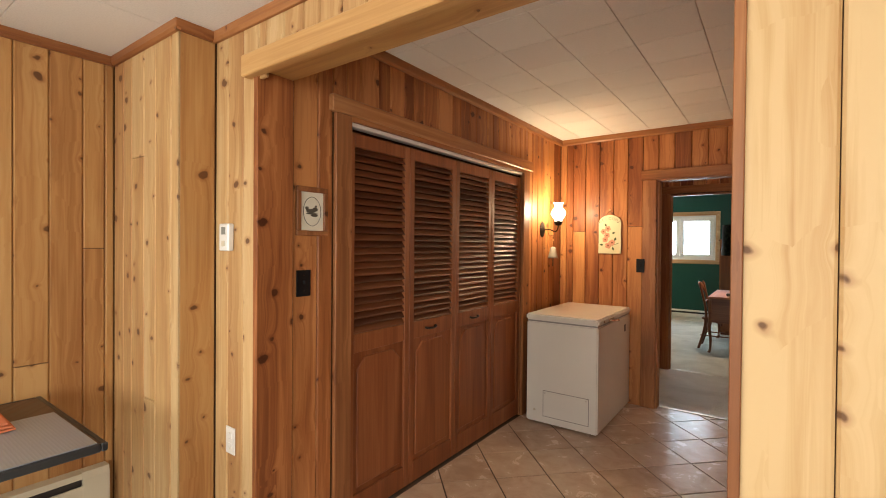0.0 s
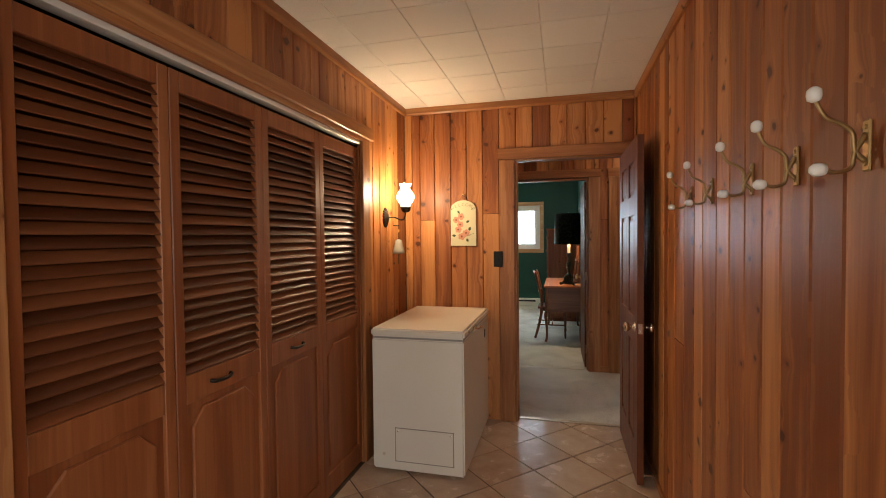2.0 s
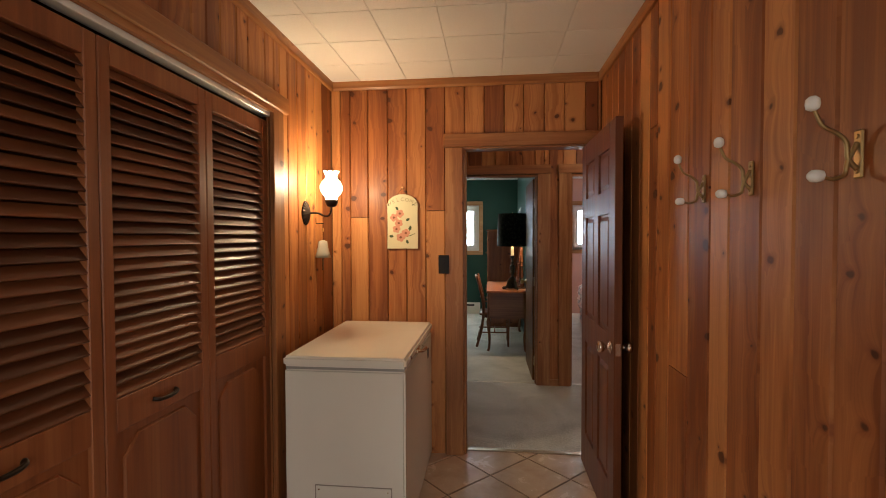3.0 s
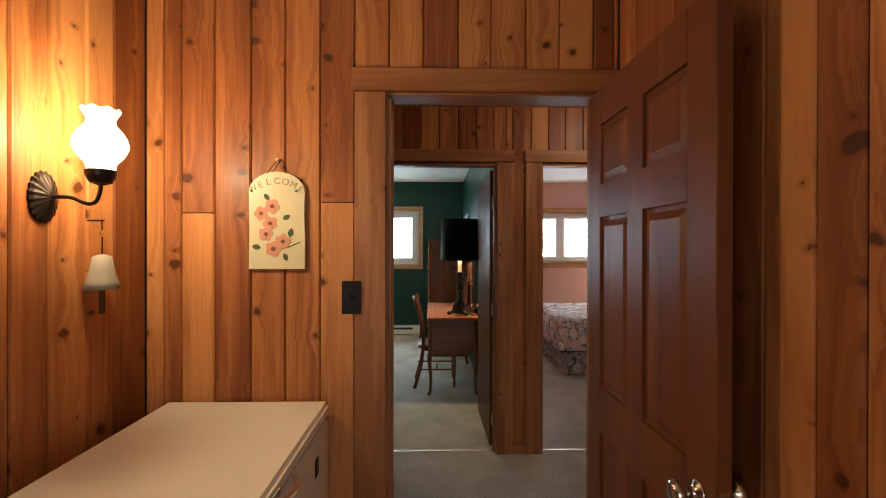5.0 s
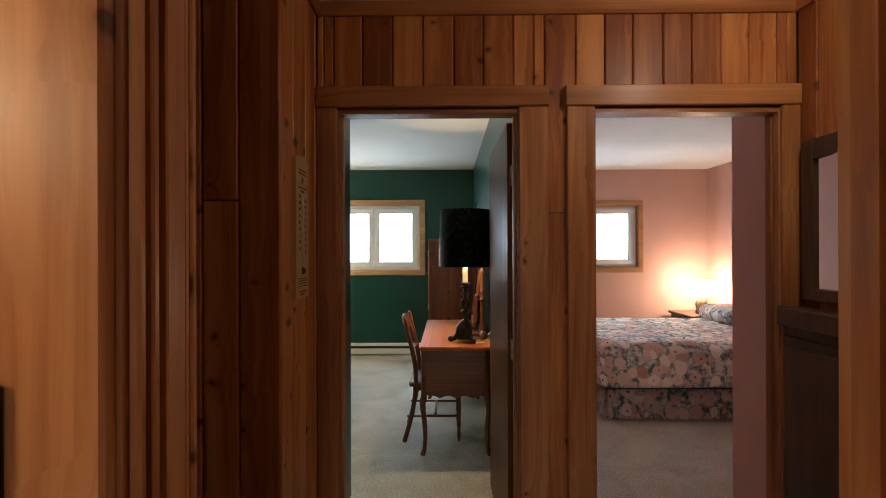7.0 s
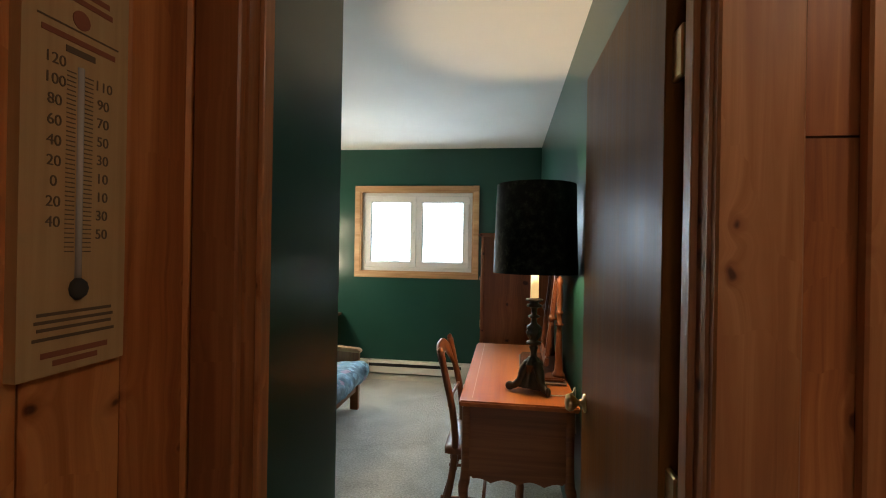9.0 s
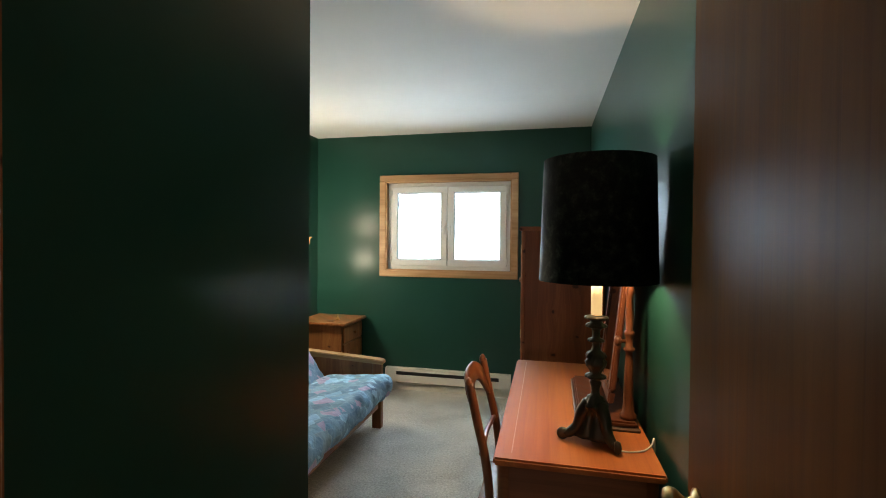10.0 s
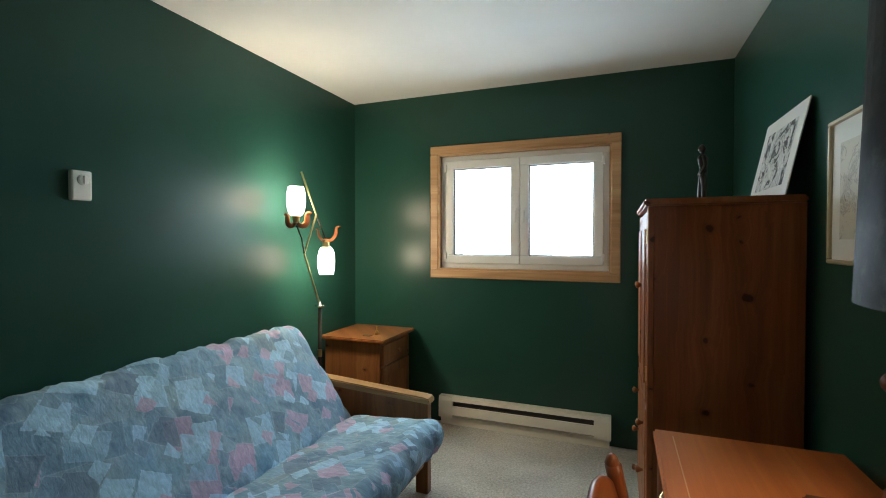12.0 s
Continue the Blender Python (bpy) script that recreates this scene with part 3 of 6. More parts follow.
def doorway(name, label, x0, x1, zt, y_face, y_back, cl, cr, head, sign=-1, mat_y=PINE_TRIM):
    """Jambs, stops, casings and a wide head board round a doorway that faces the camera's side."""
    ob = structure(name, boxed(x0 - 0.018, x0 + 0.002, y_face - 0.004, y_back + 0.004, 0, zt + 0.016), mat_y, label, "door frame")
    part("jamb", boxed(x1 - 0.002, x1 + 0.018, y_face - 0.004, y_back + 0.004, 0, zt + 0.016), mat_y, ob)
    part("head_jamb", boxed(x0 + 0.002, x1 - 0.002, y_face - 0.004, y_back + 0.004, zt - 0.002, zt + 0.016), PINE_TRIM_X, ob)
    yc = (y_face + y_back) / 2 - 0.005
    part("door_stop", boxed(x0 + 0.002, x0 + 0.014, yc, yc + 0.035, 0, zt - 0.002, bevel=0.002), mat_y, ob)
    part("door_stop", boxed(x1 - 0.014, x1 - 0.002, yc, yc + 0.035, 0, zt - 0.002, bevel=0.002), mat_y, ob)
    part("casing", boxed(cl, x0 - 0.004, y_face - 0.022, y_face + 0.001, 0, head[2], bevel=0.004), mat_y, ob)
    part("casing", boxed(x1 + 0.004, cr, y_face - 0.022, y_face + 0.001, 0, head[2], bevel=0.004), mat_y, ob)
    part("head_casing", boxed(head[0], head[1], y_face - 0.030, y_face + 0.001, head[2], head[3], bevel=0.004), PINE_TRIM_X, ob)
    return ob


frame_1 = doorway("door_frame_1", "pine casing round the passage doorway", -0.62, 0.18, 2.04, 5.0, 5.11, -0.742, 0.258, (-0.752, 0.2585, 2.046, 2.132))
part("casing_back", boxed(-0.74, -0.624, 5.109, 5.124, 0, 2.06, bevel=0.004), PINE_TRIM, frame_1)
part("casing_back", boxed(0.184, 0.30, 5.109, 5.124, 0, 2.06, bevel=0.004), PINE_TRIM, frame_1)
for k, yy in enumerate((5.004, 5.026, 5.082, 5.098)):
    part("jamb_bead", boxed(-0.619, -0.606, yy, yy + 0.012, 0, 2.03, bevel=0.003), PINE_TRIM, frame_1)
frame_2 = doorway("door_frame_2", "pine casing round the green room doorway", -0.766, 0.0, 2.045, 6.51, 6.578, -0.858, 0.126, (-0.8585, 0.132, 2.068, 2.155))
frame_3 = doorway("door_frame_3", "pine casing round the pink bedroom doorway", 0.33, 1.108, 2.045, 6.51, 6.578, 0.208, 1.188, (0.200, 1.1885, 2.068, 2.155))
part("plinth_board", boxed(0.126, 0.208, 6.492, 6.51, 0, 0.06, bevel=0.003), PINE_TRIM_X, frame_3)

# closet casing
closet_trim = structure("trim_closet", boxed(-1.52, -1.485, 2.04, 4.28, 2.095, 2.175, bevel=0.005), PINE_TRIM_Y, "pine casing and header round the closet", "closet casing")
part("casing", boxed(-1.521, -1.497, 2.07, 2.176, 0, 2.095, bevel=0.004), PINE_TRIM, closet_trim)
part("casing", boxed(-1.521, -1.497, 4.124, 4.235, 0, 2.095, bevel=0.004), PINE_TRIM, closet_trim)
part("head_jamb", boxed(-1.63, -1.497, 2.176, 4.124, 2.07, 2.095), PINE_TRIM_Y, closet_trim)
part("jamb", boxed(-1.63, -1.522, 2.162, 2.18, 0, 2.07), PINE_TRIM, closet_trim)
part("jamb", boxed(-1.63, -1.522, 4.12, 4.138, 0, 2.07), PINE_TRIM, closet_trim)
part("track", boxed(-1.56, -1.512, 2.182, 4.118, 2.048, 2.069, bevel=0.002), mat("white_track_metal", (0.75, 0.74, 0.70), 0.35, 0.3), closet_trim, "white metal sliding track")


# windows
def window(name, label, x0, x1, z0, z1, y_face, wood_m, yw):
    """Wooden casing and lining, a white plastic frame with two sashes, handles and glass."""
    c = 0.062
    ob = structure(name, boxed(x0 - c, x1 + c, y_face - 0.02, y_face + 0.001, z1, z1 + c, bevel=0.004), wood_m, label, "window")
    part("casing", boxed(x0 - c, x1 + c, y_face - 0.02, y_face + 0.001, z0 - c, z0, bevel=0.004), wood_m, ob)
    part("casing", boxed(x0 - c, x0, y_face - 0.02, y_face + 0.001, z0 + 0.0005, z1 - 0.0005, bevel=0.004), wood_m, ob)
    part("casing", boxed(x1, x1 + c, y_face - 0.02, y_face + 0.001, z0 + 0.0005, z1 - 0.0005, bevel=0.004), wood_m, ob)
    part("window_sill", boxed(x0, x1, y_face - 0.012, yw, z0, z0 + 0.012), wood_m, ob)
    part("lining", boxed(x0, x1, y_face - 0.012, yw, z1 - 0.012, z1), wood_m, ob)
    part("lining", boxed(x0, x0 + 0.012, y_face - 0.012, yw, z0 + 0.012, z1 - 0.012), wood_m, ob)
    part("lining", boxed(x1 - 0.012, x1, y_face - 0.012, yw, z0 + 0.012, z1 - 0.012), wood_m, ob)
    a, b, lo, hi = x0 + 0.012, x1 - 0.012, z0 + 0.012, z1 - 0.012
    bm = bmesh.new()
    f = 0.042
    box(bm, a, b, yw - 0.03, yw + 0.03, lo, lo + f, bevel=0.003)
    box(bm, a, b, yw - 0.03, yw + 0.03, hi - f, hi, bevel=0.003)
    box(bm, a, a + f, yw - 0.03, yw + 0.03, lo + f, hi - f, bevel=0.003)
    box(bm, b - f, b, yw - 0.03, yw + 0.03, lo + f, hi - f, bevel=0.003)
    part("window_frame", bm, WHITE_PVC, ob)
    mid = (a + b) / 2
    for s0, s1, hx in ((a + f - 0.006, mid - 0.001, mid - 0.03), (mid + 0.001, b - f + 0.006, mid + 0.03)):
        bm = bmesh.new()
        r = 0.066
        l2, h2 = lo + f - 0.006, hi - f + 0.006
        box(bm, s0, s1, yw - 0.05, yw - 0.005, l2, l2 + r, bevel=0.006)
        box(bm, s0, s1, yw - 0.05, yw - 0.005, h2 - r, h2, bevel=0.006)
        box(bm, s0, s0 + r, yw - 0.05, yw - 0.005, l2 + r - 0.005, h2 - r + 0.005, bevel=0.006)
        box(bm, s1 - r, s1, yw - 0.05, yw - 0.005, l2 + r - 0.005, h2 - r + 0.005, bevel=0.006)
        sash = part("sash", bm, WHITE_PVC, ob)
        gasket = bmesh.new()
        for q in ((s0 + r - 0.002, s1 - r + 0.002, l2 + r - 0.002, l2 + r + 0.006), (s0 + r - 0.002, s1 - r + 0.002, h2 - r - 0.006, h2 - r + 0.002),
                  (s0 + r - 0.002, s0 + r + 0.006, l2 + r, h2 - r), (s1 - r - 0.006, s1 - r + 0.002, l2 + r, h2 - r)):
            box(gasket, q[0], q[1], yw - 0.034, yw - 0.018, q[2], q[3])
        part("gasket", gasket, mat("black_rubber_gasket", (0.02, 0.02, 0.022), 0.6), sash, "black rubber glazing gasket")
        pane = part("pane", boxed(s0 + r, s1 - r, yw - 0.030, yw - 0.024, l2 + r, h2 - r), GLASS, sash, "clear glass pane")
        pane.visible_shadow = False
        edge = s0 if hx < mid else s1
        for zz in (l2 + 0.03, h2 - 0.09):
            part("sash_hinge", boxed(edge - 0.012, edge + 0.012, yw - 0.062, yw - 0.048, zz, zz + 0.06, bevel=0.003), WHITE_PVC, sash)
        zc = (lo + hi) / 2 - 0.03
        bm = boxed(hx - 0.011, hx + 0.011, yw - 0.058, yw - 0.05, zc - 0.02, zc + 0.05, bevel=0.003)
        box(bm, hx - 0.008, hx + 0.008, yw - 0.082, yw - 0.07, zc - 0.06, zc + 0.03, bevel=0.003)
        box(bm, hx - 0.006, hx + 0.006, yw - 0.072, yw - 0.056, zc + 0.008, zc + 0.024)
        part("window_handle", bm, WHITE_PVC, sash, "white lever handle")
    return ob


window("window_1", "white double casement window in a light oak casing", -1.92, -0.665, 1.18, 2.065, 10.67, WINDOW_WOOD, 10.74)
window("window_2", "white double casement window in a pine casing", 1.07, 2.31, 1.20, 2.065, 10.85, WINDOW_WOOD_PINK, 10.935)


def sky_backdrop():
    m = mat("overcast_backdrop", (0.9, 0.95, 1.0), 1.0)
    nt, nd, ln, b = tools(m)
    pos = nd("NewGeometry").outputs["Position"]
    n = noise_tex(nd, ln, pos, 0.8, 6.0, 0.7, 0.6)
    ln(ramp(nd, ln, n, ((0.35, (0.80, 0.88, 0.94)), (0.6, (0.97, 0.99, 1.0)))), b.inputs["Emission Color"])
    b.inputs["Emission Strength"].default_value = 1.05
    return m


backdrop = structure("backdrop", boxed(-60, 60, 60.0, 60.2, -10, 40), sky_backdrop(), "pale overexposed sky and distance outside", "backdrop")
structure("ground", boxed(-300, 300, -300, 300, -0.7, -0.6), plaster("outside_ground", (0.12, 0.13, 0.08), 0.95, 0.3, 8.0), "plain ground outside the house", "ground")
structure("roof", boxed(-4.2, 3.9, -3.6, 11.5, 2.62, 2.75), plaster("roof_board", (0.15, 0.14, 0.13), 0.9), "plain flat roof over the house", "roof")

# ---- materials of the things ----
ENAMEL = plaster("white_enamel", (0.80, 0.76, 0.66), 0.25, 0.03, 60.0, 0.03)
BLACK = mat("black_plastic", (0.008, 0.007, 0.007), 0.5, spec=0.25)
BRONZE = mat("dark_bronze", (0.045, 0.032, 0.024), 0.38, 0.8)
BRASS = mat("aged_brass", (0.62, 0.45, 0.22), 0.28, 1.0)
CHROME = mat("worn_chrome", (0.75, 0.70, 0.62), 0.2, 1.0)
PORCELAIN = mat("white_porcelain", (0.82, 0.80, 0.74), 0.15)
CREAM = plaster("cream_plastic", (0.62, 0.55, 0.40), 0.4, 0.05)
PAPER = plaster("cream_paper", (0.75, 0.70, 0.55), 0.7, 0.05)
WHITE_PAPER = plaster("white_paper", (0.74, 0.73, 0.69), 0.7, 0.04)
INK = mat("dark_ink", (0.04, 0.04, 0.035), 0.8)
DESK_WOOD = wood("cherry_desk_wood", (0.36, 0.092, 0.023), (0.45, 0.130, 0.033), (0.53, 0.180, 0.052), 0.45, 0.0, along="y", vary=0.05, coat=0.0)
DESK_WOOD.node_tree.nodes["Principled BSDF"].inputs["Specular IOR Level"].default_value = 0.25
# desk cherry again, with the shade below the top put into its colour
DESK_SHADED = wood("cherry_desk_side_shaded", (0.16, 0.05, 0.018), (0.24, 0.08, 0.03), (0.32, 0.12, 0.045), 0.35, 0.0, along="x", vary=0.05, coat=0.3)
CHAIR_WOOD = wood("cherry_chair_wood", (0.13, 0.036, 0.012), (0.20, 0.06, 0.02), (0.28, 0.095, 0.034), 0.35, 0.0, vary=0.1, coat=0.3)
ARMOIRE_WOOD = wood("stained_pine_armoire", (0.20, 0.056, 0.016), (0.29, 0.088, 0.027), (0.38, 0.13, 0.044), 0.42, 0.9, vary=0.1, coat=0.1)
STAND_WOOD = wood("honey_pine", (0.15, 0.052, 0.016), (0.24, 0.088, 0.027), (0.33, 0.135, 0.046), 0.36, 0.5, vary=0.1, coat=0.25)
FUTON_WOOD = wood("oak_arm_wood", (0.30, 0.155, 0.06), (0.42, 0.235, 0.10), (0.52, 0.32, 0.15), 0.4, 0.0, along="x", vary=0.05)
DARK_WOOD = wood("dark_stained_wood", (0.05, 0.026, 0.014), (0.08, 0.042, 0.022), (0.12, 0.065, 0.035), 0.35, 0.0, vary=0.05)
MIRROR = mat("mirror_silver", (0.9, 0.9, 0.9), 0.02, 1.0)


def glow(name, color, strength, base=(0.9, 0.88, 0.82)):
    m = mat(name, base, 0.35)
    b = m.node_tree.nodes["Principled BSDF"]
    b.inputs["Emission Color"].default_value = (*color, 1)
    b.inputs["Emission Strength"].default_value = strength
    return m


OPAL_WARM = glow("lit_opal_glass", (1.0, 0.84, 0.58), 7.0)
OPAL = glow("lit_white_glass", (1.0, 0.93, 0.80), 12.0)
CANDLE = glow("lit_candle_sleeve", (1.0, 0.62, 0.25), 0.9, (0.8, 0.68, 0.42))
LIT_FABRIC = glow("lit_cream_shade", (1.0, 0.78, 0.48), 3.0)


def patchwork():
    """Blue, slate and rose brushed patches of a futon cover."""
    m = mat("patchwork_cotton", (0.3, 0.4, 0.5), 0.85, spec=0.2)
    nt, nd, ln, b = tools(m)
    tc = nd("TexCoord").outputs["Object"]
    warp = nd("TexNoise")
    warp.inputs["Scale"].default_value = 3.0
    ln(tc, warp.inputs["Vector"])
    sc = nd("VectorMath", op="SCALE")
    sc.inputs["Scale"].default_value = 0.06
    ln(warp.outputs["Color"], sc.inputs[0])
    mp = nd("Mapping")
    mp.inputs["Scale"].default_value = (16, 70, 34)
    mp.inputs["Rotation"].default_value = (0.5, 0.4, 0.7)
    ln(tc, mp.inputs[0])
    brush = noise_tex(nd, ln, mp.outputs[0], 1.0, 5.0, 0.7, 0.6)
    col = ramp(nd, ln, noise_tex(nd, ln, tc, 5.0, 3.0), ((0.35, (0.16, 0.23, 0.30)), (0.5, (0.28, 0.37, 0.42)), (0.65, (0.21, 0.33, 0.43))))
    for n, (scale, turn, limit, stops) in enumerate(((5.4, 0.2, 0.33, ((0.0, (0.19, 0.28, 0.36)), (0.4, (0.38, 0.53, 0.60)), (0.62, (0.26, 0.31, 0.33)), (0.8, (0.46, 0.31, 0.40)))),
                                                     (6.6, 0.7, 0.34, ((0.0, (0.40, 0.56, 0.64)), (0.35, (0.18, 0.23, 0.29)), (0.55, (0.31, 0.45, 0.54)), (0.74, (0.52, 0.35, 0.44)))),
                                                     (9.6, 1.2, 0.27, ((0.0, (0.50, 0.34, 0.43)), (0.3, (0.43, 0.60, 0.66)), (0.65, (0.20, 0.28, 0.36)))))):
        rot = nd("Mapping")
        rot.inputs["Rotation"].default_value = (turn, 0.6 * turn + 0.3, turn * 1.7)
        rot.inputs["Location"].default_value = (n * 1.7, n * 3.1, n)
        ln(tc, rot.inputs[0])
        add = nd("VectorMath", op="ADD")
        ln(rot.outputs[0], add.inputs[0]), ln(sc.outputs[0], add.inputs[1])
        v = nd("TexVoronoi")
        v.distance = "CHEBYCHEV"
        v.inputs["Scale"].default_value = scale
        v.inputs["Randomness"].default_value = 0.85
        ln(add.outputs[0], v.inputs["Vector"])
        s = nd("SeparateColor")
        ln(v.outputs["Color"], s.inputs[0])
        r = nd("ValToRGB")
        r.color_ramp.interpolation = "CONSTANT"
        el = r.color_ramp.elements
        while len(el) < len(stops):
            el.new(0.5)
        for e, (p, c) in zip(el, stops):
            e.position, e.color = p, (*c, 1)
        ln(s.outputs[0], r.inputs[0])
        edge = math_node(nd, ln, "MULTIPLY_ADD", brush, 0.08, limit - 0.04)
        inside = math_node(nd, ln, "LESS_THAN", v.outputs["Distance"], edge)
        near = math_node(nd, ln, "LESS_THAN", math_node(nd, ln, "ABSOLUTE", math_node(nd, ln, "SUBTRACT", v.outputs["Distance"], edge)), 0.012)
        col = mix(nd, ln, math_node(nd, ln, "MULTIPLY", inside, 0.80), col, r.outputs[0])
        col = mix(nd, ln, math_node(nd, ln, "MULTIPLY", near, 0.16), col, (0.60, 0.66, 0.66))
    col = mix(nd, ln, 0.8, col, ramp(nd, ln, brush, ((0.3, (0.42, 0.48, 0.56)), (0.68, (1, 1, 1)))), "MULTIPLY")
    ln(mix(nd, ln, 1.0, col, (1.25, 1.42, 1.54), "MULTIPLY"), b.inputs["Base Color"])
    bump(nd, ln, b, math_node(nd, ln, "MULTIPLY_ADD", noise_tex(nd, ln, tc, 420.0, 2.0), 0.1, brush), 0.35, 0.006)
    return m


def floral():
    """Rose and cream blossoms with dark leaves on a quilted cover."""
    m = mat("floral_quilt", (0.4, 0.3, 0.25), 0.85, spec=0.2)
    nt, nd, ln, b = tools(m)
    tc = nd("TexCoord").outputs["Object"]
    warp = nd("TexNoise")
    warp.inputs["Scale"].default_value = 14.0
    ln(tc, warp.inputs["Vector"])
    sc = nd("VectorMath", op="SCALE")
    sc.inputs["Scale"].default_value = 0.07
    ln(warp.outputs["Color"], sc.inputs[0])
    add = nd("VectorMath", op="ADD")
    ln(tc, add.inputs[0]), ln(sc.outputs[0], add.inputs[1])
    v = nd("TexVoronoi")
    v.inputs["Scale"].default_value = 9.5
    ln(add.outputs[0], v.inputs["Vector"])
    s = nd("SeparateColor")
    ln(v.outputs["Color"], s.inputs[0])
    bloom = ramp(nd, ln, s.outputs[0], ((0.0, (0.46, 0.24, 0.19)), (0.3, (0.62, 0.50, 0.42)), (0.6, (0.52, 0.33, 0.27)), (0.8, (0.66, 0.60, 0.52)), (1.0, (0.66, 0.58, 0.50))))
    leaf = ramp(nd, ln, noise_tex(nd, ln, tc, 26.0, 3.0), ((0.35, (0.10, 0.11, 0.095)), (0.48, (0.30, 0.29, 0.27)), (0.62, (0.58, 0.54, 0.49))))
    inside = math_node(nd, ln, "LESS_THAN", v.outputs["Distance"], 0.50)
    heart = math_node(nd, ln, "LESS_THAN", v.outputs["Distance"], 0.12)
    col = mix(nd, ln, inside, leaf, bloom)
    col = mix(nd, ln, heart, col, (0.22, 0.08, 0.06))
    ln(mix(nd, ln, 1.0, col, (1.4, 1.4, 1.45), "MULTIPLY"), b.inputs["Base Color"])
    bump(nd, ln, b, noise_tex(nd, ln, tc, 40.0, 2.0), 0.5, 0.004)
    return m


FUTON_FABRIC, FLORAL = patchwork(), floral()


def sketch(name, paper, dark, scale, cover=0.5):
    """Pen strokes on paper that cannot be made out."""
    m = mat(name, paper, 0.7)
    nt, nd, ln, b = tools(m)
    tc = nd("TexCoord").outputs["Object"]
    a = noise_tex(nd, ln, tc, scale, 6.0, 0.75, 1.2)
    line = ramp(nd, ln, a, ((cover - 0.05, dark), (cover, paper), (cover + 0.04, tuple(c * 0.6 for c in paper)), (cover + 0.08, paper)))
    ln(line, b.inputs["Base Color"])
    return m


SKETCH = sketch("pen_sketch", (0.70, 0.70, 0.66), (0.06, 0.06, 0.06), 14.0)


def part_at(name, bm, material, parent, label=""):
    """A part whose mesh is in its parent's own axes."""
    me = bpy.data.meshes.new(name)
    bm.normal_update()
    bm.to_mesh(me)
    bm.free()
    me.materials.append(material)
    ob = new(name, me)
    ob.parent = parent
    if label:
        ob["label"] = label
    return ob


def cushion(x0, x1, y0, y1, z0, z1, r, n=(24, 24, 8), rough=0.004, freq=7.0, turn=None, folds=0.0):
    """A stuffed slab: a rounded box with slight dents and folds."""
    bm = bmesh.new()
    bmesh.ops.create_cube(bm, size=2.0)
    bmesh.ops.subdivide_edges(bm, edges=bm.edges[:], cuts=max(n), use_grid_fill=True)
    c = Vector(((x0 + x1) / 2, (y0 + y1) / 2, (z0 + z1) / 2))
    h = Vector(((x1 - x0) / 2, (y1 - y0) / 2, (z1 - z0) / 2))
    for v in bm.verts:
        p = Vector((v.co.x * h.x, v.co.y * h.y, v.co.z * h.z))
        q = Vector((max(-h.x + r, min(h.x - r, p.x)), max(-h.y + r, min(h.y - r, p.y)), max(-h.z + r, min(h.z - r, p.z))))
        d = p - q
        if d.length > 1e-6:
            p = q + d.normalized() * min(r, d.length)
        nrm = d.normalized() if d.length > 1e-6 else Vector((0, 0, 1))
        k = rough * noise.noise((p + c) * freq) + 0.4 * rough * noise.noise((p + c) * freq * 3)
        if folds:
            long = max(h.x, h.z)
            far = abs(p.z) if h.z > h.x else abs(p.x)
            rim = max(0.0, min(1.0, max((far - long + 0.15) / 0.15, (abs(p.y) - h.y + 0.10) / 0.10)))
            k += folds * rim * noise.noise(Vector((p.x * 5, (p + c).y * 24 + 2.0 * noise.noise(p * 6), p.z * 5)))
        v.co = c + p + nrm * k
        if turn:
            v.co = turn @ v.co
    bmesh.ops.recalc_face_normals(bm, faces=bm.faces)
    return bm


def letters(text, size, depth=0.0006):
    cu = bpy.data.curves.new("letters", "FONT")
    cu.body, cu.size, cu.extrude, cu.align_x, cu.align_y = text, size, depth, "CENTER", "CENTER"
    ob = bpy.data.objects.new("letters", cu)
    scene.collection.objects.link(ob)
    me = bpy.data.meshes.new_from_object(ob.evaluated_get(bpy.context.evaluated_depsgraph_get()))
    bm = bmesh.new()
    bm.from_mesh(me)
    bpy.data.objects.remove(ob)
    bpy.data.curves.remove(cu)
    bpy.data.meshes.remove(me)
    return bm


